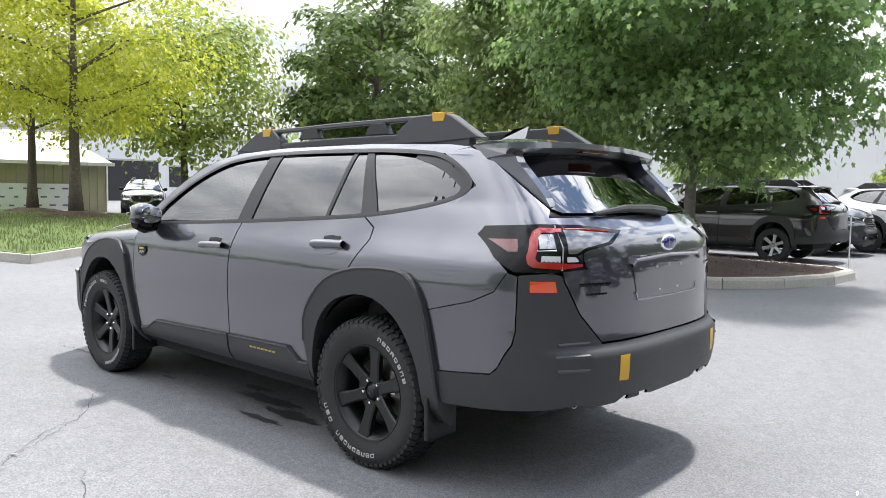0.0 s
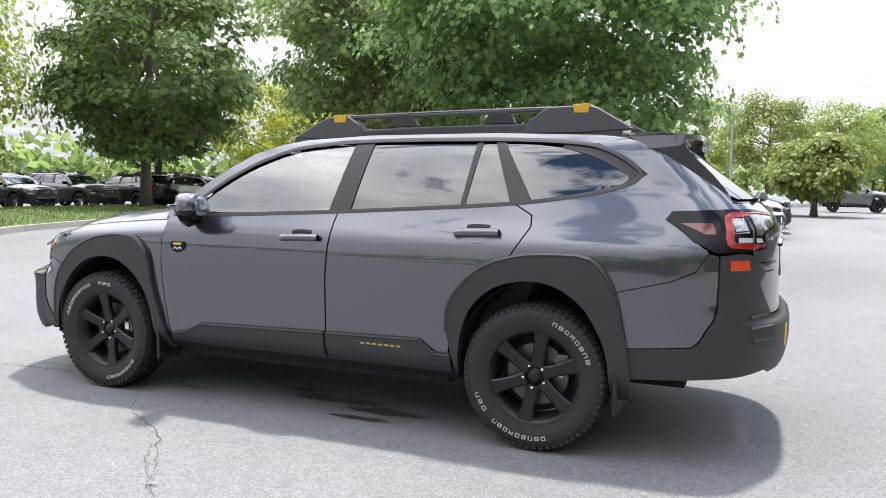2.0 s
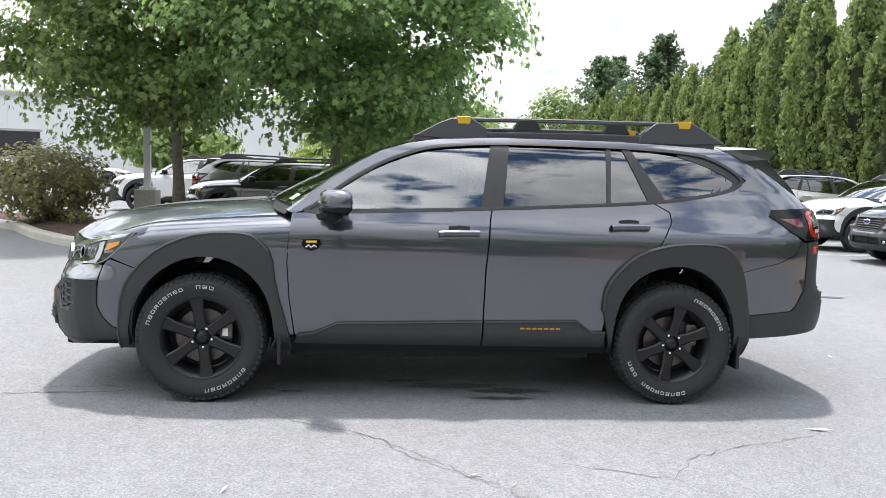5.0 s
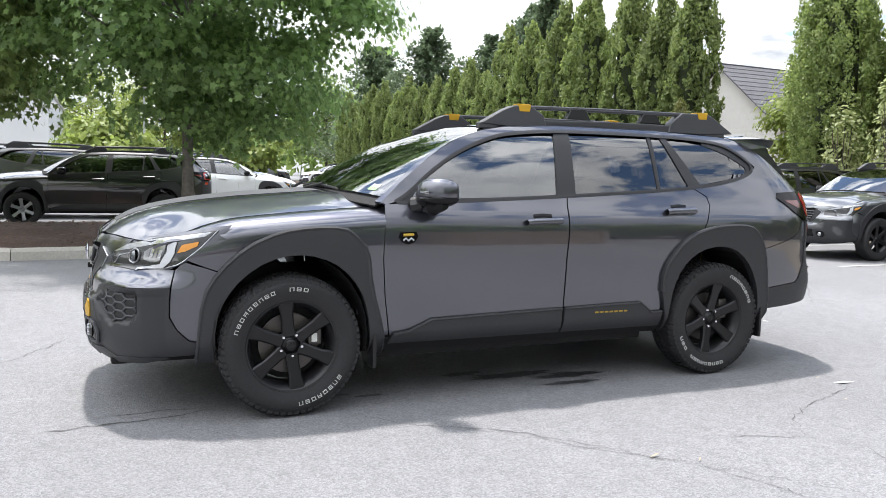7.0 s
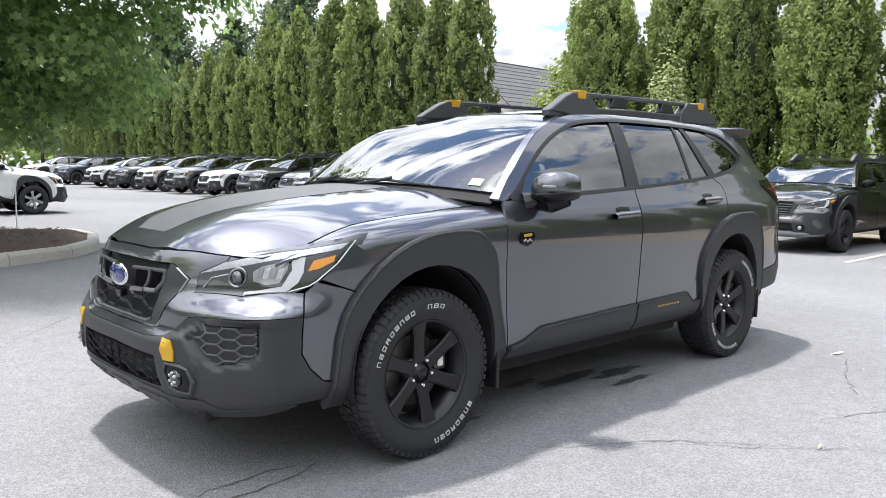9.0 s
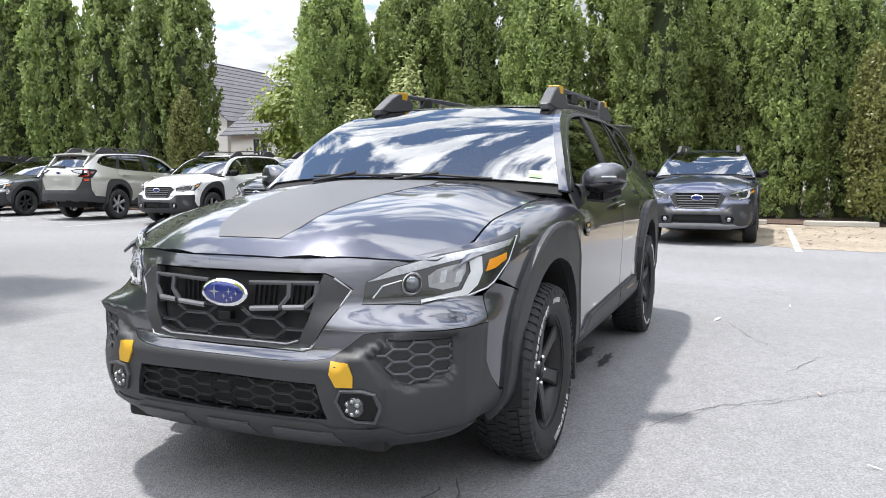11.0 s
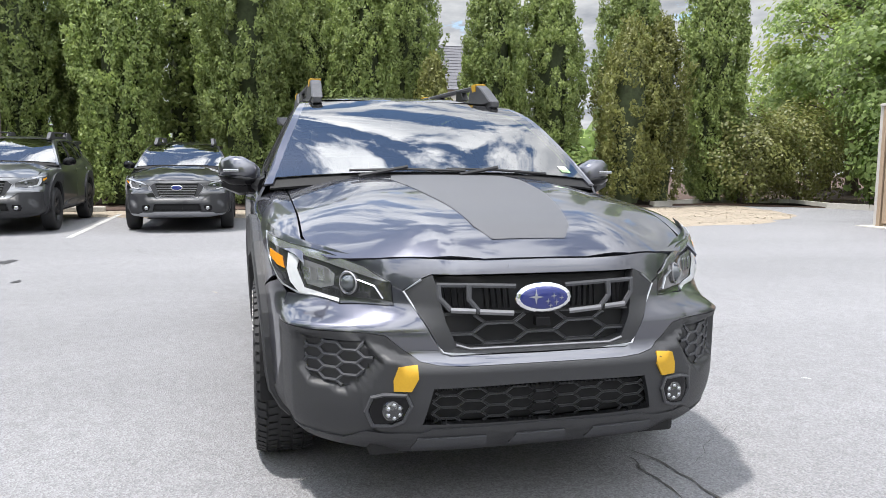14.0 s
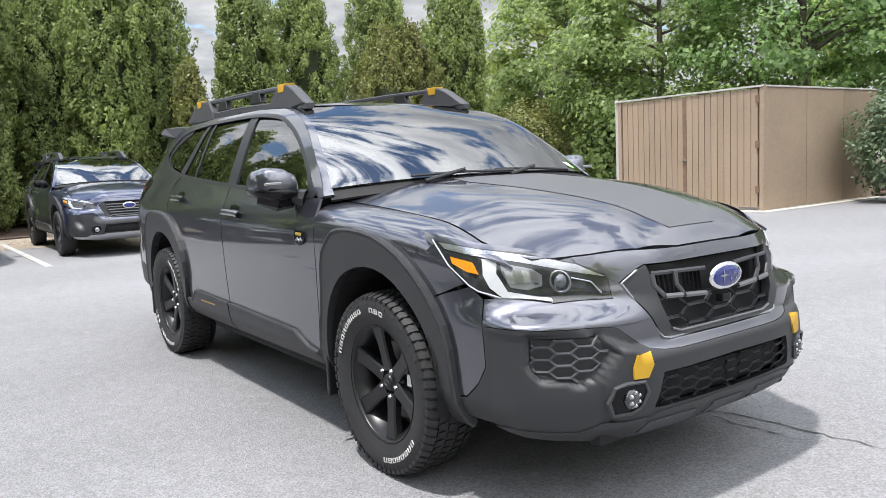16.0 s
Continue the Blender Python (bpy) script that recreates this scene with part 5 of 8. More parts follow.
        part("red_lens", skin(on((1.065, 1.125), (0.92, 1.13), (0.92, 1.08), (0.965, 1.078)), tailskin, 0.035, 0.002, False, 0.008), DARKRED, tl, "smoked red lens")
        part("light_guide", skin(on((0.691, 1.175), (0.80, 1.176), (0.842, 1.160), (0.864, 1.13), (0.878, 1.062), (0.868, 1.034), (0.845, 1.021), (0.719, 1.015), (0.629, 1.027), (0.632, 1.037), (0.72, 1.040), (0.825, 1.044), (0.838, 1.056), (0.830, 1.10), (0.818, 1.142), (0.795, 1.157), (0.700, 1.160)), tailskin, 0.02, 0.004, False, 0.010), REDLENS, tl, "red C-shaped light")
        part("clear_lens", skin(on((0.685, 1.172), (0.41, 1.153), (0.48, 1.120), (0.61, 1.100), (0.655, 1.078), (0.695, 1.077)), tailskin, 0.04, 0.002, False, 0.008), SMOKELENS, tl, "clear reversing lens")
        part("white_lens", skin(on((0.82, 1.152), (0.745, 1.152), (0.75, 1.098), (0.822, 1.094)), tailskin, 0.04, 0.002, False, 0.008), CLEARLENS, tl)
        if fine:
            part("white_lens", skin(on((0.812, 1.068), (0.73, 1.068), (0.73, 1.044), (0.812, 1.044)), tailskin, 0.04, 0.002, False, 0.008), LEDWHITE, tl)
            part("white_lens", skin(on((0.70, 1.066), (0.66, 1.064), (0.645, 1.046), (0.70, 1.044)), tailskin, 0.04, 0.002, False, 0.008), LEDWHITE, tl)
            part("red_strip", joined([band(on((0.68, 1.173), (0.55, 1.169), (0.45, 1.160)), tailskin, 0.007, 0.008, False, False, 0.003)]), REDLENS, tl)
            part("lamp_seam", joined([band(on((0.713, 1.185), (0.716, 1.10), (0.722, 1.01)), tailskin, 0.007, 0.006, False, False, 0.005)]), SATIN, tl, "bright lamp seam")
            part("lens_rim", joined([band(on((0.83, 1.158), (0.742, 1.158), (0.748, 1.09), (0.832, 1.086)), tailskin, 0.005, 0.008, False, True, 0.003)]), SATIN, tl)
    rb = [(0.0, 0.698), (ry(0.518), 0.698), (ry(0.550), 0.736), (ry(0.630), 0.828), (ry(0.698), 0.965), (ry(0.71), 0.99), (ry(0.765), 0.998), (0.898, 0.988), (0.898, 0.869), (0.903, 0.765), (0.930, 0.702), (0.968, 0.661), (1.016, 0.599), (rx(2.10, 0.571), 0.571), (rx(1.81, 0.543), 0.543), (rx(1.82, 0.405), 0.405),
          (rx(2.05, 0.42), 0.42), (0.80, 0.445), (0.66, 0.465), (0.60, 0.445), (0.46, 0.45), (0.42, 0.475), (0.25, 0.475), (0.21, 0.45), (0.0, 0.45)]
    part("rear_bumper", skin(rb, tailskin, 0.025 if fine else 0.1, 0.03, False, 0.006), clad, car, "textured dark plastic bumper")
    part("rear_bumper", skin([(-u, v) for u, v in rb], tailskin, 0.025 if fine else 0.1, 0.03, False, 0.006), clad, car, "textured dark plastic bumper")
    for s in (-1, 1):
        part("reflector", skin([(s * u, v) for u, v in ((0.852, 0.967), (0.750, 0.968), (0.740, 0.923), (0.850, 0.922))], tailskin, 0.04, 0.006, False, 0.008), REFLECT, car, "orange-red reflector")
        if accents:
            part("tow_cover", skin([(s * u, v) for u, v in ((0.411, 0.653), (0.470, 0.652), (0.474, 0.549), (0.415, 0.546))], tailskin, 0.04, 0.012, False, 0.008), YELLOW, car, "yellow tow hook cover")
        if fine:
            for u0, u1, z in ((0.633, 0.768, 0.605), (0.625, 0.767, 0.658), (0.590, 0.740, 0.707)):
                part("bumper_slot", joined([band([(s * u0, z + 0.002), (s * u1, z)], tailskin, 0.014, 0.006, False, False, 0.008)]), RAILGREY, car)
            for y0 in (0.15, 0.30, 0.5):
                part("diffuser_tab", skin([(s * ry(y0), 0.455), (s * ry(y0 + 0.09), 0.455), (s * ry(y0 + 0.07), 0.505), (s * ry(y0 + 0.02), 0.505)], tailskin, 0.05, 0.01, False, 0.006), GLOSSBLACK, car)
    if fine:
        part("exhaust_tip", lathe([(0.028, 2.12), (0.028, 2.33), (0.024, 2.33), (0.024, 2.2)], 20, "x"), STEEL, car, "bright exhaust tip").location = (-0.09, -0.42, 0.395)
    # spoiler with side fins
    sp = bmesh.new()
    rows = []
    for i in range(25):
        t = -1 + i / 12
        a = abs(t)
        xr = 2.07 - 0.05 * a ** 2.2
        y = t * 0.655
        top0 = roof(1.74, t * 0.98)
        zt = 1.560 - 0.022 * a ** 2
        ye = half(1.88, 1.465)
        rows.append([sp.verts.new(p) for p in ((1.74, -t * half(1.74, ZR(1.74)) * 0.985, top0[2] + 0.002), (1.92, -y * 1.0, (top0[2] + zt) / 2 + 0.010), (xr, -y, zt), (xr + 0.004, -y, zt - 0.026), (2.0, -y * 0.99, zt - 0.05), (1.86, -t * ye, 1.475))])
    for a, b in zip(rows, rows[1:]):
        for k in range(5):
            sp.faces.new((a[k], b[k], b[k + 1], a[k + 1]))
    sp.faces.new(rows[0])
    sp.faces.new(rows[-1][::-1])
    bmesh.ops.recalc_face_normals(sp, faces=sp.faces)
    spo = part("roof_spoiler", sp, body, car, smooth=False)
    part("brake_light", boxmesh((2.035, 0, 1.522), (0.05, 0.24, 0.014), 0.004), DARKRED, spo, "long red brake light")
    for s in (-1, 1):
        wing = bmesh.new()
        line = chaikin([(1.862, 1.470), (2.04, 1.374), (2.16, 1.294), (2.228, 1.248), (2.178, 1.318), (2.085, 1.41), (2.02, 1.47), (2.018, 1.53), (1.90, 1.505)], 1)
        inner = [wing.verts.new((x, s * (0.548 + 0.10 * (1.47 - z)), z)) for x, z in line]
        outer_ = [wing.verts.new((x, s * (0.606 + 0.06 * (1.45 - z)), z)) for x, z in line]
        wing.faces.new(inner)
        wing.faces.new(outer_[::-1])
        for i in range(len(line)):
            k = (i + 1) % len(line)
            wing.faces.new((inner[i], outer_[i], outer_[k], inner[k]))
        bmesh.ops.recalc_face_normals(wing, faces=wing.faces)
        part("spoiler_fin", wing, body, car, "body-coloured side fin")
    fin = bmesh.new()
    pts = [(1.42, 0.0, 1.585), (1.66, 0.045, 1.578), (1.66, -0.045, 1.578), (1.655, 0.0, 1.668), (1.56, 0.0, 1.655)]
    vs = [fin.verts.new(p) for p in pts]
    for f in ((0, 1, 3, 4), (0, 4, 3, 2), (1, 2, 3)):
        fin.faces.new([vs[k] for k in f])
    part("aerial_fin", fin, body, car, "shark fin aerial")
    # roof rails
    for s in (-1, 1):
        ra = new("roof_rail")
        ra.parent = car
        ra["label"] = "dark grey raised roof rail" + (" with yellow end tabs" if accents else "")

        def slab(outline, y, w, nm, mat, bev=0.006):
            bm = bmesh.new()
            a = [bm.verts.new((x, s * (y(x, z) - w / 2), z)) for x, z in outline]
            b = [bm.verts.new((x, s * (y(x, z) + w / 2), z)) for x, z in outline]
            bm.faces.new(a)
            bm.faces.new(b[::-1])
            n = len(a)
            for i in range(n):
                bm.faces.new((a[i], b[i], b[(i + 1) % n], a[(i + 1) % n]))
            bmesh.ops.recalc_face_normals(bm, faces=bm.faces)
            bmesh.ops.bevel(bm, geom=list(bm.edges), offset=bev, segments=1, affect="EDGES")
            return part(nm, bm, mat, ra)
        yl = lambda x, z: 0.520 - 0.10 * (z - 1.55) - 0.012 * max(0, x - 0.8) / 0.9
        zb = lambda x: 1.552 + 0.020 * min(1, max(0, (x + 0.2) / 0.8)) + 0.004 * x
        slab([(-0.20, zb(-0.20)), (-0.04, 1.640), (0.03, 1.668), (0.15, 1.675), (0.24, 1.618), (0.26, zb(0.26) - 0.02), (0.0, zb(0.0) - 0.02)], yl, 0.062, "rail_foot", RAILGREY)
        slab([(1.20, zb(1.2) - 0.02), (1.22, 1.622), (1.32, 1.694), (1.54, 1.700), (1.58, 1.686), (1.77, zb(1.77) - 0.005), (1.5, zb(1.5) - 0.02)], yl, 0.062, "rail_foot", RAILGREY)
        slab([(0.12, 1.675), (0.7, 1.689), (1.34, 1.698), (1.34, 1.672), (0.7, 1.662), (0.15, 1.650)], yl, 0.036, "rail_bar", RAILGREY)
        slab([(-0.2, zb(-0.2) - 0.03), (-0.2, zb(-0.2) + 0.006), (0.2, zb(0.2) + 0.026), (0.7, zb(0.7) + 0.030), (1.25, zb(1.25) + 0.032), (1.7, zb(1.7) + 0.012), (1.7, zb(1.7) - 0.04)], yl, 0.05, "rail_base", RAILGREY)
        for x in (0.50, 1.06) if fine else ():
            slab([(x - 0.09, zb(x) + 0.035), (x - 0.055, 1.672), (x + 0.055, 1.675), (x + 0.09, zb(x) + 0.035)], yl, 0.04, "rail_post", TRIMBLACK, 0.004)
        if accents:
            for x, z0, z1 in ((0.105, 1.634, 1.679), (1.497, 1.660, 1.705)):
                slab([(x - 0.035, z0), (x - 0.045, z1), (x + 0.045, z1), (x + 0.035, z0)], yl, 0.068, "rail_tab", YELLOW, 0.002)
    # mirrors
    for s in (-1, 1):
        V, F = [], []
        secs = ((0.845, -0.64, 1.125, 0.035, 0.035), (0.875, -0.655, 1.135, 0.07, 0.055), (0.93, -0.64, 1.145, 0.092, 0.074), (0.99, -0.62, 1.150, 0.088, 0.072), (1.03, -0.60, 1.150, 0.068, 0.055), (1.045, -0.59, 1.148, 0.035, 0.028))
        for y, xm, zm, hx, hz in secs:
            for i in range(12):
                a = 2 * math.pi * i / 12
                c_, s_ = math.cos(a), math.sin(a)
                V.append((xm + hx * math.copysign(abs(c_) ** 0.6, c_) * (1.0 if c_ < 0 else 0.8), s * y, zm + hz * math.copysign(abs(s_) ** 0.5, s_)))
        for i in range(len(secs) - 1):
            for j in range(12):
                k = (j + 1) % 12
                F.append((i * 12 + j, i * 12 + k, (i + 1) * 12 + k, (i + 1) * 12 + j))
        F += [tuple(range(12)), tuple(range(60, 72))]
        bm = bmesh.new()
        me = raw("mirror", V, F)
        bm.from_mesh(me)
        bmesh.ops.recalc_face_normals(bm, faces=bm.faces)
        mr = part("door_mirror", bm, body if fine else GLOSSBLACK, car, "dark door mirror", smooth=True)
        if fine:
            low = []
            for y, xm, zm, hx, hz in secs:
                for i in range(12):
                    a = 2 * math.pi * i / 12
                    c_, s_ = math.cos(a), math.sin(a)
                    low.append((xm + 1.03 * hx * math.copysign(abs(c_) ** 0.6, c_) * (1.0 if c_ < 0 else 0.8), s * (y + (0.003 if y > 0.9 else 0)), min(zm - 0.022, zm + 1.05 * hz * math.copysign(abs(s_) ** 0.5, s_))))
            bl = bmesh.new()
            bl.from_mesh(raw("shell", low, F))
            bmesh.ops.recalc_face_normals(bl, faces=bl.faces)
            part("mirror_shell", bl, GLOSSBLACK, mr, "gloss black lower shell", smooth=True)
        part("mirror_glass", raw("pane", *dome((-0.553, s * 0.945, 1.148), (-0.008, 0.075, 0.055), 4, 18)), MIRRORGLASS, mr)
        if fine:
            part("mirror_foot", tubemesh([(-0.72, s * 0.83, 1.075), (-0.69, s * 0.86, 1.085), (-0.65, s * 0.90, 1.10)], 0.03, 8, [0.045, 0.035, 0.028]), TRIMBLACK, mr)
        if fine:
            part("turn_light", boxmesh((-0.722, s * 0.985, 1.15), (0.02, 0.075, 0.014), 0.004), CLEARLENS, mr, "clear turn signal strip")
            part("mirror_skirt", tubemesh([(-0.66, s * 0.87, 1.075), (-0.65, s * 0.94, 1.075), (-0.62, s * 1.02, 1.09)], 0.03, 8, [0.04, 0.05, 0.03]), GLOSSBLACK, mr)
    # handles, badges
    for s in (False, True):
        for x0, z0 in ((0.06, 0.985), (1.068, 1.045)):
            oval = [(x0 + 0.105 * math.cos(a) * (0.8 if math.sin(a) else 1), z0 + 0.044 * math.sin(a)) for a in [2 * math.pi * i / 20 for i in range(20)]]
            if fine:
                part("handle_cup", skin(oval, side, 0.05, 0.0, s, 0.0015), PAINT_SHADE if body is PAINT else TRIMBLACK, car)
            hd = joined([band([(x0 - 0.115, z0 - 0.003), (x0 - 0.08, z0 + 0.002), (x0, z0 + 0.004), (x0 + 0.08, z0 + 0.006), (x0 + 0.115, z0 + 0.006)], side, 0.030, 0.012, s, False, 0.022)])
            part("door_handle", hd, body, car, smooth=True)
            if fine:
                part("handle_shadow", joined([band([(x0 - 0.06, z0 + 0.034), (x0, z0 + 0.04), (x0 + 0.06, z0 + 0.036)], side, 0.022, 0.0, s, False, 0.003)]), GLOSSBLACK, car)
        if fine:
            shield = [(-0.815, 0.935), (-0.725, 0.938), (-0.715, 0.912), (-0.735, 0.885), (-0.77, 0.872), (-0.805, 0.883), (-0.825, 0.91)]
            bd = part("wing_badge", skin(shield, side, 0.04, 0.006, s, 0.008), GLOSSBLACK, car, "small black and gold shield")
            part("badge_bar", joined([band([(-0.80, 0.922), (-0.74, 0.924)], side, 0.014, 0.009, s, False, 0.003)]), COPPER, bd)
            part("badge_peak", joined([band([(-0.80, 0.893), (-0.785, 0.905), (-0.77, 0.892), (-0.755, 0.905), (-0.74, 0.894)], side, 0.010, 0.009, s, False, 0.003)]), SATIN, bd)
            word = [band([(0.435 + 0.035 * i, 0.452), (0.435 + 0.035 * i + 0.026, 0.452)], side, 0.026, 0.012, s, False, 0.003) for i in range(7)]
            part("sill_lettering", joined(word), COPPER, car, "gold sill lettering as bars")
    # cabin
    seatm = SEATCLOTH
    for y in (-0.37, 0.37):
        if not fine:
            part("front_seat", boxmesh((0, 0, 0.32), (0.16, 0.50, 0.80), 0.05, pose(0.30, y, 0.62, 0, 14, 0)), seatm, car, "dark cloth seat")
            continue
        st = part("front_seat", boxmesh((0.05, y, 0.62), (0.50, 0.50, 0.16), 0.05), seatm, car, "dark cloth seat")
        part("seat_back", boxmesh((0, 0, 0.28), (0.14, 0.48, 0.60), 0.05, pose(0.32, y, 0.66, 0, 16, 0)), seatm, st)
        part("head_rest", boxmesh((0, 0, 0.68), (0.10, 0.26, 0.18), 0.04, pose(0.32, y, 0.66, 0, 14, 0)), seatm, st)
    part("rear_seat", boxmesh((0, 0, 0.28), (0.16, 1.30, 0.62), 0.05, pose(1.18, 0, 0.66, 0, 20, 0)), seatm, car)
    if fine:
        part("rear_seat", boxmesh((0.98, 0, 0.62), (0.48, 1.30, 0.16), 0.05), seatm, car)
    if fine:
        part("cabin_floor", boxmesh((0.45, 0, 0.50), (2.9, 1.50, 0.05), 0.01), DASH, car)
    part("dashboard", boxmesh((-0.66, 0, 0.95), (0.42, 1.44, 0.26), 0.08), DASH, car, "black dashboard")
    if fine:
        part("headliner", skin([(-0.02, -0.94), (1.7, -0.94), (1.7, 0.94), (-0.02, 0.94)], lambda x, t: (roof(x, t)[0], roof(x, t)[1], roof(x, t)[2] - 0.03), 0.2, 0.0), HEADLINER, car)
    if fine:
        part("steering_wheel", raw("ring", *tube([Vector((-0.36, -0.37, 1.0)) + Matrix.Rotation(radians(-24), 3, "Y") @ Vector((0, 0.185 * math.cos(a), 0.185 * math.sin(a))) for a in [2 * math.pi * i / 24 for i in range(25)]], 0.015, 8)), DASH, car, "black steering wheel")
    if fine:
        q = [(0.075, 0.80), (0.125, 0.80), (0.125, 0.87), (0.075, 0.87)]
        part("windscreen_sticker", skin(q, screen, 0.05, 0.0, False, 0.002), PAPER, car, "small white and green sticker")
        part("sticker_band", skin([(0.075, 0.80), (0.10, 0.80), (0.10, 0.87), (0.075, 0.87)], screen, 0.05, 0.0, False, 0.0035), GREENPAPER, car)
        part("inner_mirror", boxmesh((-0.28, 0, 1.40), (0.04, 0.24, 0.06), 0.015), GLOSSBLACK, car)
    for x in (-1.3725, 1.3725):
        for s in (-1, 1):
            wheel(car, x, s * 0.787, 8 if x < 0 else -10, fine, spokes, alloy, bright=bright)
    return car


GUNMETAL = material("gunmetal_trim", (0.20, 0.20, 0.21), 0.32, 0.7, vary=0.04, vary_scale=9)
TRIMDECAL = material("matt_decal", (0.080, 0.081, 0.088), 0.42, grain=0.06, grain_scale=200)
PAINT_SHADE = PAINT
GLASS_SCREEN = glass("screen_glass", (0.40, 0.47, 0.46), ior=3.2)
GLASS_REAR = glass("rear_glass", (0.06, 0.065, 0.07), ior=3.0)
MIRRORGLASS = material("mirror_glass", (0.85, 0.86, 0.88), 0.02, 1.0, vary=0.01)

# ---- ground ----
ground = part("ground", raw("sheet", [(-400, -400, 0), (400, -400, 0), (400, 400, 0), (-400, 400, 0)], [(0, 1, 2, 3)]), ASPHALT)
tagged(ground, "old pale grey asphalt car park", "ground", kind="structure")


def wobble(poly, step, amp, seed):
    """The outline with points every step and a ragged edge."""
    rnd = random.Random(seed)
    out = []
    n = len(poly)
    for i in range(n):
        a, b = Vector(poly[i]), Vector(poly[(i + 1) % n])
        k = max(1, int((b - a).length / step))
        for j in range(k):
            p = a.lerp(b, j / k)
            out.append((p.x + rnd.uniform(-amp, amp), p.y + rnd.uniform(-amp, amp)))
    return out


def edge_distance(poly, x, y):
    best = 1e9
    p = Vector((x, y))
    n = len(poly)
    for i in range(n):
        a, b = Vector(poly[i]), Vector(poly[(i + 1) % n])
        d = b - a
        t = max(0, min(1, (p - a).dot(d) / d.length_squared))
        best = min(best, (p - a - d * t).length)
    return best


def bed(name, poly, mat, label, category, base, rise, reach, step=0.5, rough=0.02, kind="structure"):
    """A planted bed: a sheet that rises from its edge to a low mound."""
    def lift(x, y):
        d = edge_distance(poly, x, y)
        return (x, y, base + rise * (1 - math.exp(-d / reach)) + rough * noise.noise(Vector((x * 1.7, y * 1.7, 0))) * min(1, d / 0.3))
    ob = part(name, skin(poly, lift, step, 0.1, up=True), mat)
    tagged(ob, label, category, kind=kind)
    return lift


def kerb(name, line, label, closed=False, width=0.17, height=0.15):
    """Concrete kerb in stones about two metres long, with a rounded top edge. The bed lies to the left of the line's way."""
    root = thing(name, label, "kerb", kind="structure")
    pts = [Vector(p) for p in line]
    segs = []
    for a, b in zip(pts, pts[1:] + (pts[:1] if closed else [])):
        k = max(1, round((b - a).length / 1.6))
        segs += [(a.lerp(b, i / k), a.lerp(b, (i + 1) / k)) for i in range(k)]
    dirs = []
    n = len(segs)
    for i, (a, b) in enumerate(segs):
        d0 = (segs[i - 1][1] - segs[i - 1][0]) if i > 0 or closed else b - a
        d1 = (segs[(i + 1) % n][1] - segs[(i + 1) % n][0]) if i < n - 1 or closed else b - a
        d = b - a
        s, e = (d.normalized() + d0.normalized()).normalized(), (d.normalized() + d1.normalized()).normalized()
        V, F = [], []
        g = d.normalized() * 0.006
        for p, q in ((a + g, s), (b - g, e)):
            nrm = Vector((-q.y, q.x))
            for off, z in ((0.0, -0.02), (0.012, height * 0.75), (0.04, height), (width, height), (width, -0.02)):
                V.append((p.x + nrm.x * off, p.y + nrm.y * off, z))
        F = [(k, k + 5, k + 6, k + 1) for k in range(4)] + [(0, 1, 2, 3, 4), (9, 8, 7, 6, 5)]
        part("kerb_stone", raw("stone", V, F), CONCRETE, root)
    return root


ISLAND = [(0.86, 10.0), (0.82, 9.0), (0.45, 7.95), (-0.15, 7.22), (-1.0, 6.78), (-2.0, 6.45), (-3.3, 6.32), (-4.5, 6.85), (-5.35, 7.55), (-6.2, 8.6), (-7.2, 10.2), (-8.4, 11.2), (-9.5, 12.0), (-8.6, 13.2), (-6.4, 12.2), (-5.2, 11.2), (-3.0, 10.75), (-0.2, 10.6), (0.55, 10.5)]
ISLAND = ISLAND[::-1]
kerb("island_kerb", ISLAND, "pale concrete kerb round a mulch bed", True)
isl_z = bed("mulch_bed", inset(ISLAND, 0.16), MULCH, "dark brown bark mulch bed under the maples", "mulch bed", 0.12, 0.22, 1.2, 0.35, 0.05)
LAWN = [(-9.66, 1.62), (-10.9, 3.0), (-12.3, 5.2), (-13.6, 7.2), (-14.5, 8.9), (-15.8, 13.0), (-16.9, 16.6), (-18.2, 20.0), (-20.5, 22.3), (-24.0, 21.5), (-23.8, 14.0), (-24.2, 11.5), (-33, 11.0), (-36, 1.4), (-20, 0.6), (-11.6, 1.3)]
LAWN = LAWN[::-1]
kerb("lawn_kerb", LAWN, "pale concrete kerb round a lawn", True)
lawn_z = bed("lawn", inset(LAWN, 0.16), GRASSGROUND, "mown green lawn with mulch rings", "lawn", 0.13, 0.25, 3.0, 0.9, 0.03)
VERGE = [(14.45, 75.0), (14.45, -9.6), (14.7, -10.2), (16.4, -13.4), (15.4, -15.2), (13.4, -14.9), (12.4, -15.4), (7.9, -15.8), (3.6, -15.9), (-1.0, -17.5), (-12, -24), (-20, -60), (90, -60), (90, 75)]
verge_z = bed("verge", VERGE, MULCH, "shaded brown soil under the hedge", "verge", 0.03, 0.12, 1.5, 2.5, 0.05)
kerb("verge_kerb", [(14.75, -10.0), (16.45, -13.4), (15.4, -15.15), (13.4, -14.85), (12.45, -15.35), (7.95, -15.75)][::-1], "pale concrete kerb by the hedge end", False)
CHIPLAND = wobble([(8.6, -2.1), (8.3, -5.6), (8.6, -8.8), (10.5, -11.6), (13.2, -12.4), (15.6, -13.0), (14.44, -10.2), (14.44, 16.0), (12.6, 15.5), (12.9, 7.0), (12.2, 3.6), (11.6, 0.4)], 0.5, 0.16, 4)
tagged(part("chip_strip", skin(CHIPLAND, lambda x, y: (x, y, 0.004), 1.2, 0.0, up=True), CHIPS), "tan wood chips and dry leaf litter", "litter", kind="structure")


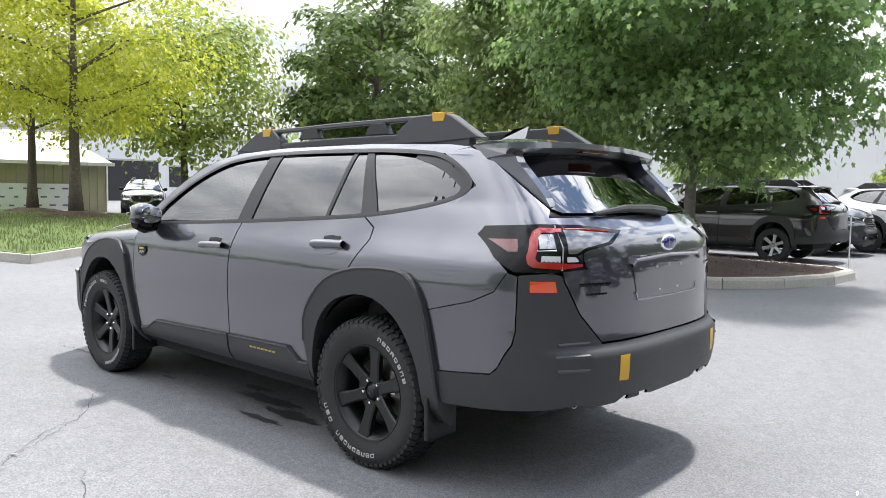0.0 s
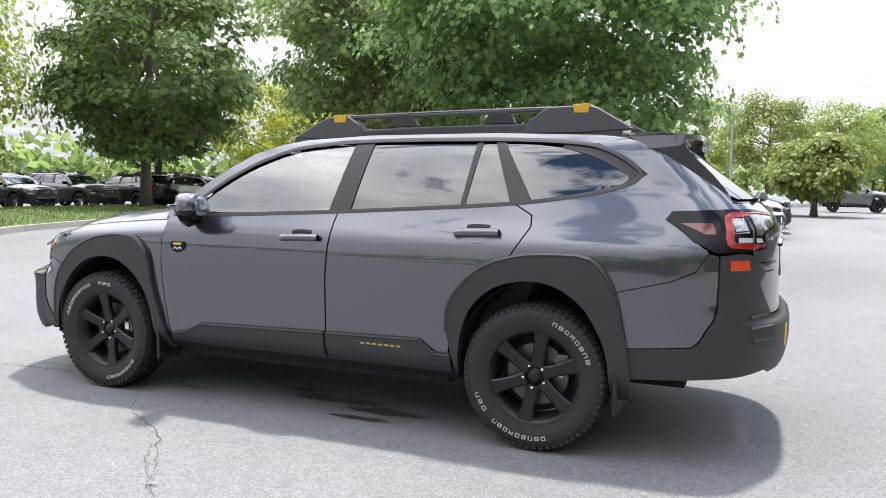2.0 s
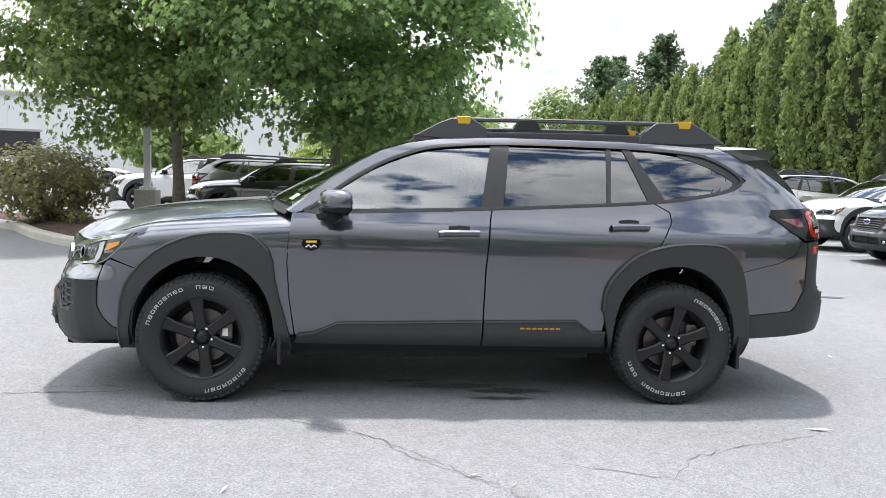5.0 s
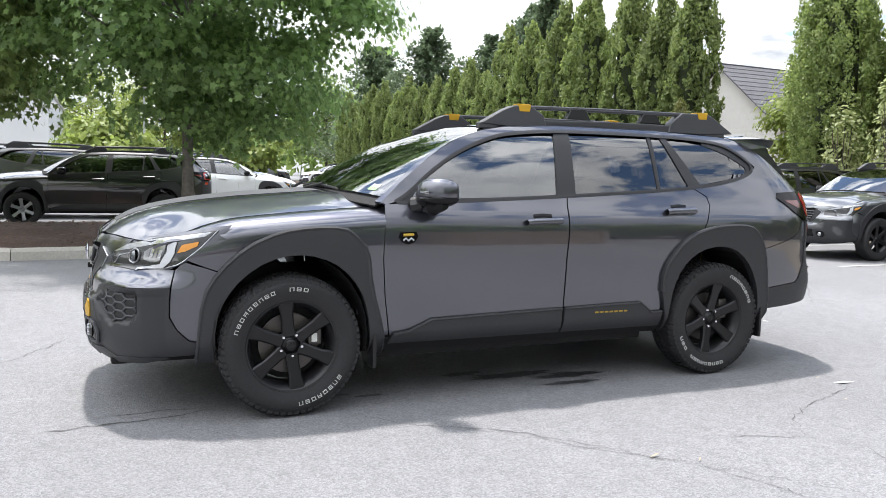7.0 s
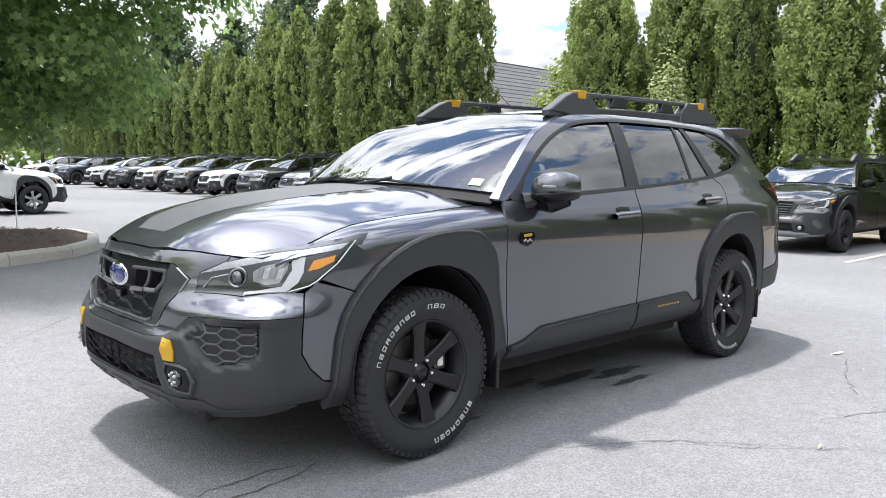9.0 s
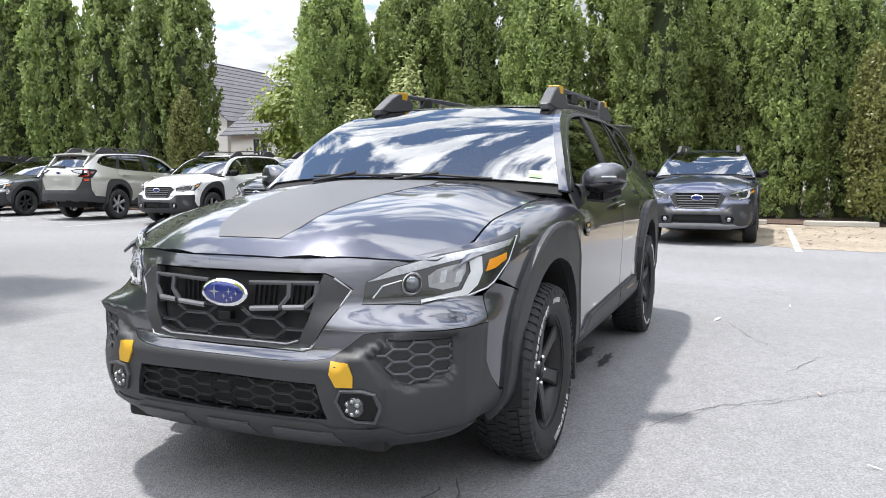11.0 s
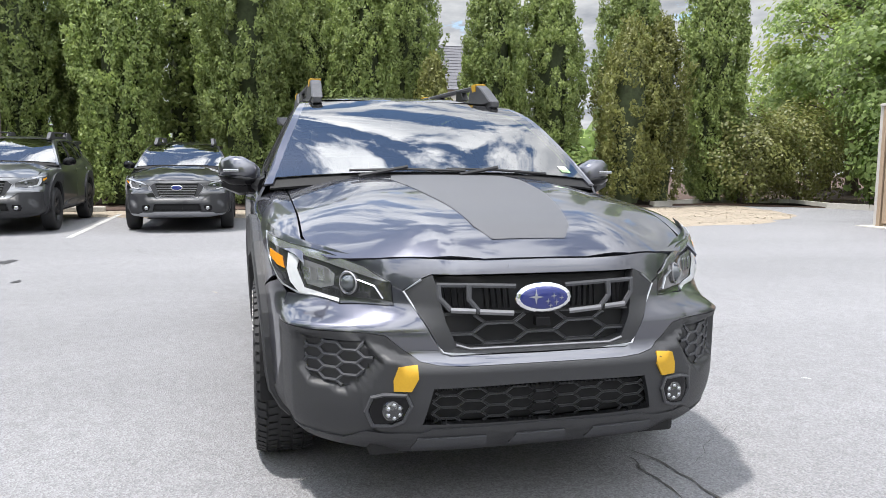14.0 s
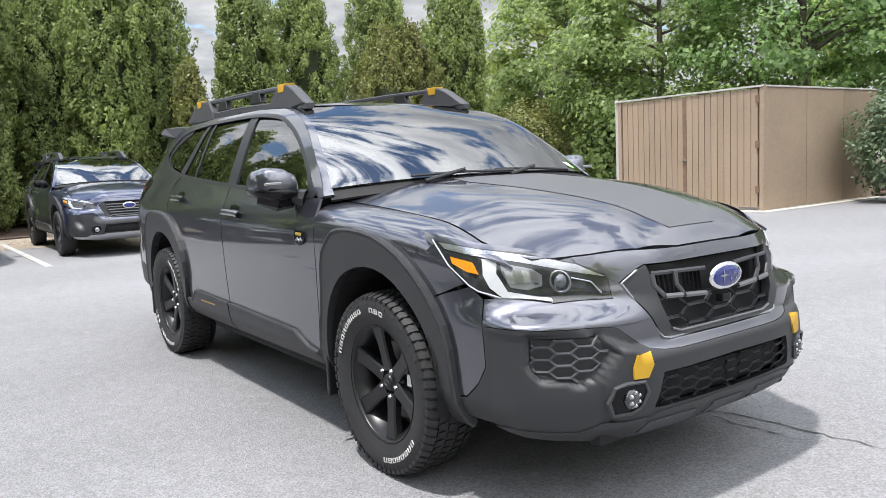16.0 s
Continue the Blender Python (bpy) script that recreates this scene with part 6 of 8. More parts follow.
def bits(name, mat, label, category, inside, count, size, seed, zf, flat=0.35):
    """Loose chips: thin splinters scattered over an area, as one thing of stuff."""
    rnd = np.random.RandomState(seed)
    V, F = [], []
    x0, y0, x1, y1 = inside
    for i in range(count):
        x, y = rnd.uniform(x0, x1), rnd.uniform(y0, y1)
        z = zf(x, y)
        if z is None:
            continue
        a = rnd.uniform(0, math.pi)
        l, w = size * rnd.uniform(0.5, 1.6), size * rnd.uniform(0.15, 0.45)
        c, s = math.cos(a), math.sin(a)
        t = rnd.uniform(-flat, flat) * l
        o = len(V)
        for u, v, q in ((-l, -w, 0.0), (l, -w, t), (l * 0.7, w, t + 0.3 * w), (-l * 0.8, w, 0.3 * w)):
            V.append((x + u * c - v * s, y + u * s + v * c, z + 0.006 + max(0, q)))
        V.append((x, y, z + 0.006 + 0.4 * w + max(0, t) * 0.5))
        F += [(o, o + 1, o + 4), (o + 1, o + 2, o + 4), (o + 2, o + 3, o + 4), (o + 3, o, o + 4)]
    ob = part(name, raw("bits", V, F), mat)
    return tagged(ob, label, category, kind="stuff")


def in_poly(poly, x, y):
    r, n = False, len(poly)
    for i in range(n):
        a, b = poly[i], poly[i - 1]
        if (a[1] > y) != (b[1] > y) and x < (b[0] - a[0]) * (y - a[1]) / (b[1] - a[1]) + a[0]:
            r = not r
    return r


def over(poly, lift):
    return lambda x, y: lift(x, y)[2] if in_poly(poly, x, y) else None


ISL_IN, LAWN_IN = inset(ISLAND, 0.2), inset(LAWN, 0.2)
bits("mulch_chips", MULCHBIT, "loose dark bark chips on the bed", "mulch", (-9, 6, 1, 13), 9000, 0.035, 1, over(ISL_IN, isl_z), 0.8)
bits("chip_litter", CHIPBIT, "loose tan wood chips on asphalt", "wood chips", (8, -13, 14.6, 4), 5000, 0.035, 2, over(CHIPLAND, lambda x, y: (x, y, 0.004)))


def blades(name, mat, label, poly, lift, count, height, seed, box4):
    rnd = np.random.RandomState(seed)
    V, F = [], []
    for i in range(count):
        x, y = rnd.uniform(box4[0], box4[2]), rnd.uniform(box4[1], box4[3])
        if not in_poly(poly, x, y):
            continue
        z = lift(x, y)[2]
        a, h = rnd.uniform(0, 2 * math.pi), height * rnd.uniform(0.5, 1.3)
        w = 0.012
        lean = rnd.uniform(0.0, 0.6) * h
        b = rnd.uniform(0, 2 * math.pi)
        o = len(V)
        V += [(x - w * math.cos(a), y - w * math.sin(a), z - 0.01), (x + w * math.cos(a), y + w * math.sin(a), z - 0.01), (x + lean * math.cos(b), y + lean * math.sin(b), z + h)]
        F.append((o, o + 1, o + 2))
    return tagged(part(name, raw("blades", V, F), mat), label, "grass", kind="stuff")


blades("grass", GRASSBLADE, "short green grass blades on the lawn", LAWN_IN, lawn_z, 26000, 0.09, 3, (-24, 0.8, -9.5, 21))
# painted stall lines and wheel stops by the hedge
for i, y in enumerate((-2.15, 0.62, 3.52, 6.45, 9.45, 12.6, 15.8)):
    tagged(part("stall_line", skin(wobble([(8.0, y - 0.05), (13.3, y - 0.02), (13.3, y + 0.08), (8.0, y + 0.05)], 0.4, 0.006, 20 + i), lambda x, q: (x, q, 0.0065), 0.8, 0.0, up=True), WORNLINE), "worn white stall line on the asphalt", "road marking", "stall lines", "structure")
for y0, y1 in ((-2.45, -3.9), (-4.1, -5.95), (-6.05, -7.95), (-0.1, -1.7), (2.9, 1.2), (5.7, 4.0), (8.7, 7.0), (11.8, 10.1), (15, 13.4)):
    bm = boxmesh((14.18, (y0 + y1) / 2, 0.06), (0.16, abs(y1 - y0), 0.12), 0.025)
    tagged(part("wheel_stop", bm, CONCRETE), "weathered pale concrete wheel stop", "wheel stop", "wheel stops")


# cracks, patches and stains near the car
def crack(line, width, seed, label="dark jagged crack in the asphalt"):
    rnd = random.Random(seed)
    pts = [Vector(p) for p in line]
    fine = [pts[0]]
    for a, b in zip(pts, pts[1:]):
        k = max(2, int((b - a).length / 0.045))
        for j in range(1, k + 1):
            p = a.lerp(b, j / k)
            fine.append(Vector((p.x + rnd.gauss(0, 0.011), p.y + rnd.gauss(0, 0.011))))
    V, F = [], []
    for i, p in enumerate(fine):
        d = (fine[min(i + 1, len(fine) - 1)] - fine[max(i - 1, 0)]).normalized()
        w = 0.55 * width * rnd.uniform(0.25, 1.0) * (0.35 + 0.65 * math.sin(math.pi * (i + 0.5) / len(fine)))
        V += [(p.x - d.y * w, p.y + d.x * w, 0.0034), (p.x + d.y * w, p.y - d.x * w, 0.0034)]
    F = [(2 * i, 2 * i + 1, 2 * i + 3, 2 * i + 2) for i in range(len(fine) - 1)]
    return tagged(part("crack", raw("crack", V, F), CRACK), label, "crack", "asphalt cracks", "structure")


crack([(-1.12, -0.85), (-0.86, -1.2), (-0.44, -1.43), (-0.2, -1.7), (0.03, -1.96), (0.12, -2.07)], 0.006, 1)
crack([(0.12, -2.07), (0.3, -2.4), (0.35, -2.9)], 0.004, 2)
crack([(0.45, -1.82), (0.58, -1.88), (0.94, -2.0)], 0.006, 3)
crack([(0.94, -2.0), (1.1, -1.78), (1.35, -1.63), (1.74, -1.5), (2.0, -1.42)], 0.006, 4)
crack([(0.94, -2.0), (1.08, -2.21), (1.04, -2.38), (1.2, -2.9)], 0.005, 5)
crack([(-0.95, -1.05), (-0.49, -1.44), (0.12, -2.1), (0.6, -2.6)], 0.004, 6)
crack([(-1.95, -0.82), (-1.65, -1.12), (-1.55, -1.3)], 0.004, 7)
crack([(-2.28, -0.62), (-2.05, -0.58), (-1.82, -0.60)], 0.014, 8, "wide dark tar line in the asphalt")
crack([(-1.75, -0.62), (-1.85, -0.68), (-2.08, -0.70), (-2.5, -0.74)], 0.016, 9, "wide dark tar line in the asphalt")
crack([(2.6, -3.2), (3.4, -2.0), (4.6, -1.2), (6.2, -0.4)], 0.005, 10)
crack([(4.5, 1.0), (5.8, 2.2), (7.2, 2.6)], 0.007, 11)
crack([(4.6, -6.0), (6.4, -5.6), (8.6, -6.4)], 0.012, 12)
crack([(-3.1, 0.4), (-2.7, 0.9), (-2.45, 1.4)], 0.006, 13)
crack([(-2.2, 2.4), (-1.5, 3.2), (-0.6, 3.6)], 0.006, 14)
crack([(-6.5, 1.5), (-5.2, 2.9), (-3.4, 3.6), (-1.2, 4.9)], 0.006, 15)


def stain(blobs, seed, label):
    """Wet or oily spots: ragged flat patches."""
    rnd = random.Random(seed)
    root = thing("oil_stain", label, "stain", kind="structure")
    for cx_, cy_, rx_, ry_ in blobs:
        n = 40
        ph = rnd.uniform(0, 9)
        V = [(cx_, cy_, 0.0042)]
        for i in range(n):
            a = 2 * math.pi * i / n
            k = 0.75 + 0.45 * noise.noise(Vector((2.2 * math.cos(a) + ph, 2.2 * math.sin(a), ph))) + rnd.uniform(-0.12, 0.12)
            V.append((cx_ + rx_ * k * math.cos(a), cy_ + ry_ * k * math.sin(a), 0.0042))
        part("spot", raw("spot", V, [(0, i + 1, (i + 1) % n + 1) for i in range(n)]), WET, root)
    return root


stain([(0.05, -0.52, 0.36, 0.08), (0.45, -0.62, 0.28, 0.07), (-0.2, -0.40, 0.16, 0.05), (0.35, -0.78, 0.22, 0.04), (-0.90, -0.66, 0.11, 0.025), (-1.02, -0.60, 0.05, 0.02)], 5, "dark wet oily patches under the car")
stain([(5.2, 3.6, 0.25, 0.1), (3.6, 3.1, 0.12, 0.05)], 6, "small dark spots on asphalt")
for i, (x, y, l, a) in enumerate(((2.02, -1.35, 0.07, -20), (1.96, -1.21, 0.02, 10), (0.19, -2.08, 0.02, 40), (-1.02, -2.11, 0.03, 70), (0.03, -1.97, 0.035, 10), (2.55, 1.2, 0.04, 30), (3.2, 0.4, 0.03, 100), (1.7, -1.62, 0.02, 0), (-3.0, -1.7, 0.02, 30), (2.9, -1.9, 0.03, 0))):
    V = [Vector((-l, 0, 0.004)), Vector((-0.2 * l, -0.2 * l, 0.008)), Vector((l, 0, 0.012)), Vector((0.2 * l, 0.25 * l, 0.01))]
    lf = part("fallen_leaf", raw("leaf", V, [(0, 1, 2), (0, 2, 3)]), CHIPBIT if i % 3 else PAPER)
    lf.matrix_basis = pose(x, y, 0.003, 0, 0, a)
    tagged(lf, "small dry leaf lying on the asphalt", "leaf", "fallen leaves")

# ---- cars ----
CAR = wagon("estate_car", "dark grey metallic estate car with black cladding and yellow tabs", pose(0, 0, 0))
BLACKP = paint("black_paint", (0.012, 0.012, 0.014), 0.3, 0.3)
GREYP = paint("grey_paint", (0.125, 0.13, 0.14), 0.7, 0.3)
NAVYP = paint("navy_paint", (0.035, 0.042, 0.085), 0.6, 0.3)
WHITEP = paint("white_paint", (0.70, 0.71, 0.71), 0.0, 0.35)
SILVERP = paint("silver_paint", (0.46, 0.45, 0.42), 0.6, 0.35)
REDP = paint("red_paint", (0.25, 0.012, 0.015), 0.3, 0.3)
BASE = wagon("parked_car", "parked car", pose(0, 0, -50), GREYP, False, "parked cars", accents=False)


def parked(x, y, heading, colour, label, stretch=(1, 1, 1), lift_z=0.0, lower=None, bright=None, name="parked_car", group="parked cars"):
    """A copy of the plain parked car in another paint; heading 0 faces -x."""
    c = copy_thing(BASE, pose(x, y, 0, 0, 0, heading) @ Matrix.Diagonal((*stretch, 1)))
    c.name = name
    c["label"] = label
    for o in c.children_recursive:
        if o.type == "MESH" and o.data.materials and o.data.materials[0] is GREYP:
            o.material_slots[0].link = "OBJECT"
            o.material_slots[0].material = colour
        elif lower is not None and o.name.startswith("bumper_lip"):
            o.material_slots[0].link = "OBJECT"
            o.material_slots[0].material = lower
        elif bright is not None and (o.name.startswith("spoke") or o.name.startswith("hub")):
            o.material_slots[0].link = "OBJECT"
            o.material_slots[0].material = bright
    return c


XT = (0.925, 0.97, 0.955)   # smaller crossover
FO = (0.955, 0.98, 1.03)    # tall wagon
parked(10.85, -0.65, 0, NAVYP, "navy blue estate car with silver lower bumper", lower=SATIN, bright=SATIN)
parked(10.75, 2.0, 0, BLACKP, "small black crossover with silver lower bumper", XT, lower=SATIN)
parked(10.85, 4.85, 0, GREYP, "grey estate car with black wheels by the hedge")
parked(10.95, 7.95, 0, BLACKP, "black estate car by the hedge", bright=SATIN)
parked(11.4, 11.1, 0, WHITEP, "white tall crossover by the hedge", FO, bright=SATIN)
parked(12.0, 14.6, 180, SILVERP, "silver seven-seat crossover parked nose in", (0.98, 1.0, 1.08), bright=SATIN)
parked(12.3, 18.3, 0, GREYP, "dark grey estate car by the hedge")
parked(12.5, 21.6, 0, BLACKP, "black tall crossover by the hedge", FO, bright=SATIN)
parked(12.5, 24.8, 0, WHITEP, "white small crossover by the hedge", XT)
parked(12.6, 27.9, 0, GREYP, "grey crossover by the hedge", FO)
parked(12.6, 31.0, 0, SILVERP, "silver crossover by the hedge", FO, bright=SATIN)
parked(12.7, 34.2, 0, BLACKP, "black estate car by the hedge")
parked(12.7, 37.4, 0, WHITEP, "white estate car by the hedge")
parked(12.8, 43.0, 0, NAVYP, "dark blue crossover by the hedge", FO)
parked(12.8, 49.0, 0, WHITEP, "white crossover by the hedge", FO)
parked(7.2, 46.0, 180, GREYP, "boxy grey off-road car", (0.82, 1.0, 1.12))
parked(-2.35, 12.75, 0, BLACKP, "small black crossover beside the mulch bed", XT, bright=SATIN)
parked(-2.45, 15.35, 180, BLACKP, "black estate car facing the aisle", bright=SATIN)
parked(0.75, 17.35, 180, WHITEP, "white crossover with black cladding", XT, bright=SATIN)
parked(-5.5, 18.2, 0, WHITEP, "white estate car behind the mulch bed", (1, 1, 1), bright=SATIN)
parked(0.9, 20.4, 180, NAVYP, "dark blue crossover in the row", FO, bright=SATIN)
parked(0.9, 23.4, 180, WHITEP, "white crossover in the row", FO)
parked(0.8, 26.4, 180, GREYP, "grey estate car in the row")
parked(0.8, 29.4, 180, WHITEP, "white estate car in the row")
parked(0.9, 32.4, 180, GREYP, "grey crossover in the row", XT)
parked(-5.4, 22.0, 0, GREYP, "grey estate car in the second row")
parked(-27.3, 15.6, 0, BLACKP, "black saloon-height car with red lamps", (0.95, 0.98, 0.88))
parked(-27.0, 18.5, 180, BLACKP, "small black crossover by the lawn", XT, bright=SATIN)
parked(-26.6, 21.3, 180, GREYP, "grey estate car by the lawn", bright=SATIN)
parked(-26.2, 24.2, 0, BLACKP, "black estate car by the lawn")
parked(-27.5, 27.0, 0, REDP, "red crossover under the trees", FO)
parked(-22.3, 25.2, 180, WHITEP, "white small crossover with black cladding", XT)
parked(-21.6, 28.6, 180, BLACKP, "black tall crossover in the row", FO)
parked(-21.2, 31.6, 180, GREYP, "grey crossover in the row", FO)
parked(-18.6, 35.0, 180, NAVYP, "navy blue estate car in the row", bright=SATIN)
parked(-17.6, 38.4, 180, GREYP, "grey estate car in the row")
parked(-16.6, 41.8, 180, WHITEP, "white estate car in the row")
parked(-30.5, 14.2, 150, SILVERP, "silver estate car by the beige shed")
for o in (*BASE.children_recursive, BASE):
    bpy.data.objects.remove(o)

# ---- trees, hedge, shrubs ----
LEAF8 = np.array([(0, 0), (0.34, 0.10), (0.55, 0.48), (0.20, 0.52), (0, 1.0), (-0.20, 0.52), (-0.55, 0.48), (-0.34, 0.10)])
LEAF5 = np.array([(0, 0), (0.34, 0.40), (0.12, 1.0), (-0.12, 1.0), (-0.34, 0.40)])
LEAF6 = np.array([(0, 0), (0.50, 0.34), (0.17, 0.52), (0, 1.0), (-0.17, 0.52), (-0.50, 0.34)])
MAPLELEAF = np.array([(0, 0), (0.40, 0.06), (0.20, 0.26), (0.58, 0.52), (0.20, 0.56), (0, 1.0), (-0.20, 0.56), (-0.58, 0.52), (-0.20, 0.26), (-0.40, 0.06)])
LEAF4 = np.array([(0, 0), (0.30, 0.5), (0, 1.0), (-0.30, 0.5)])


def foliage(points, sizes, normals, rnd, shape, droop=0.0, curl=0.12):
    """Flat leaves of a shape at points, each turned about its normal; returns verts and faces."""
    n = len(points)
    nr = normals / np.linalg.norm(normals, axis=1)[:, None]
    a = rnd.normal(size=(n, 3))
    a[:, 2] -= droop
    t = a - nr * np.sum(a * nr, axis=1)[:, None]
    t /= np.linalg.norm(t, axis=1)[:, None]
    b = np.cross(nr, t)
    k = len(shape)
    V = points[:, None, :] + sizes[:, None, None] * (shape[None, :, 0, None] * b[:, None, :] + shape[None, :, 1, None] * t[:, None, :] - curl * (shape[None, :, 1, None] ** 2) * nr[:, None, :])
    return V.reshape(-1, 3), np.arange(n * k).reshape(n, k)


def mesh_np(name, V, F):
    """A mesh from arrays of vertices and equal-sided faces."""
    me = bpy.data.meshes.new(name)
    k = F.shape[1]
    me.vertices.add(len(V))
    me.vertices.foreach_set("co", V.astype(np.float32).ravel())
    me.loops.add(F.size)
    me.loops.foreach_set("vertex_index", F.astype(np.int32).ravel())
    me.polygons.add(len(F))
    me.polygons.foreach_set("loop_start", np.arange(0, F.size, k, dtype=np.int32))
    me.polygons.foreach_set("loop_total", np.full(len(F), k, dtype=np.int32))
    me.update(calc_edges=True)
    return me


def broadleaf(name, label, at, height, radius, crown_low, leaves, size, mat, seed, bark=BARK, trunk_r=0.13, shape=LEAF8, clumps=70, lean=(0, 0), squash=1.0, stems=1, spread=0.42, group="", fork=None):
    """A tree: tapered trunk, limbs reaching to clumps of leaves, an uneven crown with gaps."""
    rnd = np.random.RandomState(seed)
    tree = thing(name, label, "tree", Matrix.Translation(at), group)
    cz = (crown_low + height) / 2
    hz = (height - crown_low) / 2
    cs = []
    while len(cs) < clumps:
        v = rnd.normal(size=3)
        v /= np.linalg.norm(v)
        r = rnd.uniform(0.35, 1.0) ** 0.6
        # fuller low down, narrower at the top
        zz = v[2] * r
        wide = (1 - 0.45 * max(0, zz)) * (1 - 0.25 * max(0, -zz - 0.55))
        cs.append((v[0] * r * radius * wide + lean[0], v[1] * r * radius * wide * squash + lean[1], cz + zz * hz))
    cs = np.array(cs)
    wood = []
    fk = fork or crown_low * 0.9
    for st in range(stems):
        ox, oy = (0, 0) if stems == 1 else (0.12 * math.cos(st * 2.4), 0.12 * math.sin(st * 2.4))
        pts, rad = [], []
        for i in range(9):
            f = i / 8
            z = f * height * 0.86
            w = trunk_r * (1 - 0.85 * f) * (1.35 if i == 0 else 1) * (1 if stems == 1 else 0.7)
            pts.append((ox * (1 + 5 * f) + lean[0] * f * f + 0.10 * f * math.sin(3 * f + seed), oy * (1 + 5 * f) + lean[1] * f * f + 0.10 * f * math.cos(4 * f + seed), z - (0.12 if i == 0 else 0)))
            rad.append(max(0.02, w))
        wood.append(tube(pts, 0.1, 10, rad))
    part("trunk", joined(wood), bark, tree, smooth=True)
    limbs = []
    for c in cs[:: max(1, clumps // 26)]:
        z0 = max(fk, min(c[2] - 0.25 * np.hypot(c[0], c[1]) - 0.2, height * 0.75))
        f = z0 / (height * 0.86)
        p0 = np.array((lean[0] * f * f, lean[1] * f * f, z0))
        m1 = p0 * 0.45 + c * 0.55 + np.array((0, 0, 0.12 * radius * rnd.uniform(-0.5, 1)))
        r0 = trunk_r * 0.45 * (1 - 0.6 * f)
        limbs.append(tube([p0, p0 * 0.8 + m1 * 0.2, m1, c], 0.03, 6, [r0, r0 * 0.85, r0 * 0.5, 0.008]))
    part("branchwork", joined(limbs), bark, tree, smooth=True)
    k = leaves // clumps
    P, N = [], []
    for c in cs:
        s = radius * rnd.uniform(0.6, 1.25) * spread * 0.5
        d = np.clip(rnd.normal(size=(k, 3)), -1.7, 1.7) * np.array((s, s, s * 0.40))
        d[:, 2] -= 0.16 * (d[:, 0] ** 2 + d[:, 1] ** 2) / s
        P.append(c + d)
        q = d * np.array((0.45, 0.45, 0.2)) / s + np.array((0, 0, 0.75)) + rnd.normal(size=(k, 3)) * 0.36 + (c - np.array((lean[0], lean[1], cz))) / radius * 0.5
        N.append(q)
    P, N = np.concatenate(P), np.concatenate(N)
    sz = size * rnd.uniform(0.6, 1.3, len(P))
    part("crown", mesh_np("leaves", *foliage(P, sz, N, rnd, shape, 0.8)), mat, tree)
    return tree


T1 = broadleaf("maple_tree", "dark green maple with slim grey trunk in a mulch bed", (-1.0, 7.95, isl_z(-1.0, 7.95)[2]), 7.6, 3.0, 1.45, 62000, 0.105, MAPLE, 11, BARKGREY, 0.10, MAPLELEAF, spread=0.25, clumps=165, group="maple trees", lean=(0.25, 0.1))
T2 = broadleaf("maple_tree", "lighter green maple with leaning trunk in a mulch bed", (-3.98, 9.8, isl_z(-3.98, 9.8)[2]), 7.4, 2.8, 1.6, 40000, 0.112, MAPLE2, 23, BARKGREY, 0.115, MAPLELEAF, spread=0.25, clumps=125, group="maple trees", lean=(-0.7, 0.0))
broadleaf("maple_tree", "tall dark green maple beyond the lawn", (-20.3, 19.2, 0.2), 11.0, 4.3, 1.9, 15000, 0.24, MAPLEDARK, 31, BARK, 0.22, spread=0.26, clumps=90, group="maple trees", lean=(0.3, 0.5))
broadleaf("maple_tree", "tall green maple by the parked cars", (-25.6, 25.6, 0.0), 11.0, 4.6, 1.9, 12000, 0.30, MAPLEDARK, 37, BARK, 0.22, spread=0.28, clumps=80, group="maple trees")
broadleaf("locust_tree", "yellow-green honey locust with mulch ring", (-20.5, 6.9, lawn_z(-20.5, 6.9)[2]), 10.5, 4.7, 2.6, 26000, 0.15, LOCUST, 41, BARK, 0.19, LEAF4, clumps=200, group="locust trees", fork=1.7, spread=0.27)
broadleaf("locust_tree", "yellow-green honey locust by a beige shed", (-26.2, 7.7, lawn_z(-26.2, 7.7)[2]), 10.0, 4.6, 2.6, 20000, 0.17, LOCUST, 43, BARK, 0.18, LEAF4, clumps=160, group="locust trees", fork=1.5, spread=0.27)
broadleaf("locust_tree", "bright green tree beyond the lawn", (-25.6, 13.5, 0.2), 9.5, 4.2, 2.2, 12000, 0.22, LIGHTGREEN, 47, BARK, 0.18, LEAF5, clumps=80, group="locust trees", spread=0.5)
broadleaf("locust_tree", "yellow-green honey locust by the parked cars", (-18.0, 25.2, 0.1), 5.8, 2.7, 1.5, 9000, 0.17, LOCUST, 49, BARK, 0.13, LEAF4, clumps=60, group="locust trees", spread=0.36)
for x, y in ((-20.5, 6.9), (-26.2, 7.7)):
    ring = [(x + 1.3 * math.cos(a), y + 1.3 * math.sin(a)) for a in [2 * math.pi * i / 28 for i in range(28)]]
    z0 = lawn_z(x, y)[2]
    bed("mulch_ring", wobble(ring, 0.3, 0.06, 5), MULCH, "ring of dark mulch round a tree foot", "mulch", z0 - 0.04, 0.26, 0.6, 0.25, 0.05)
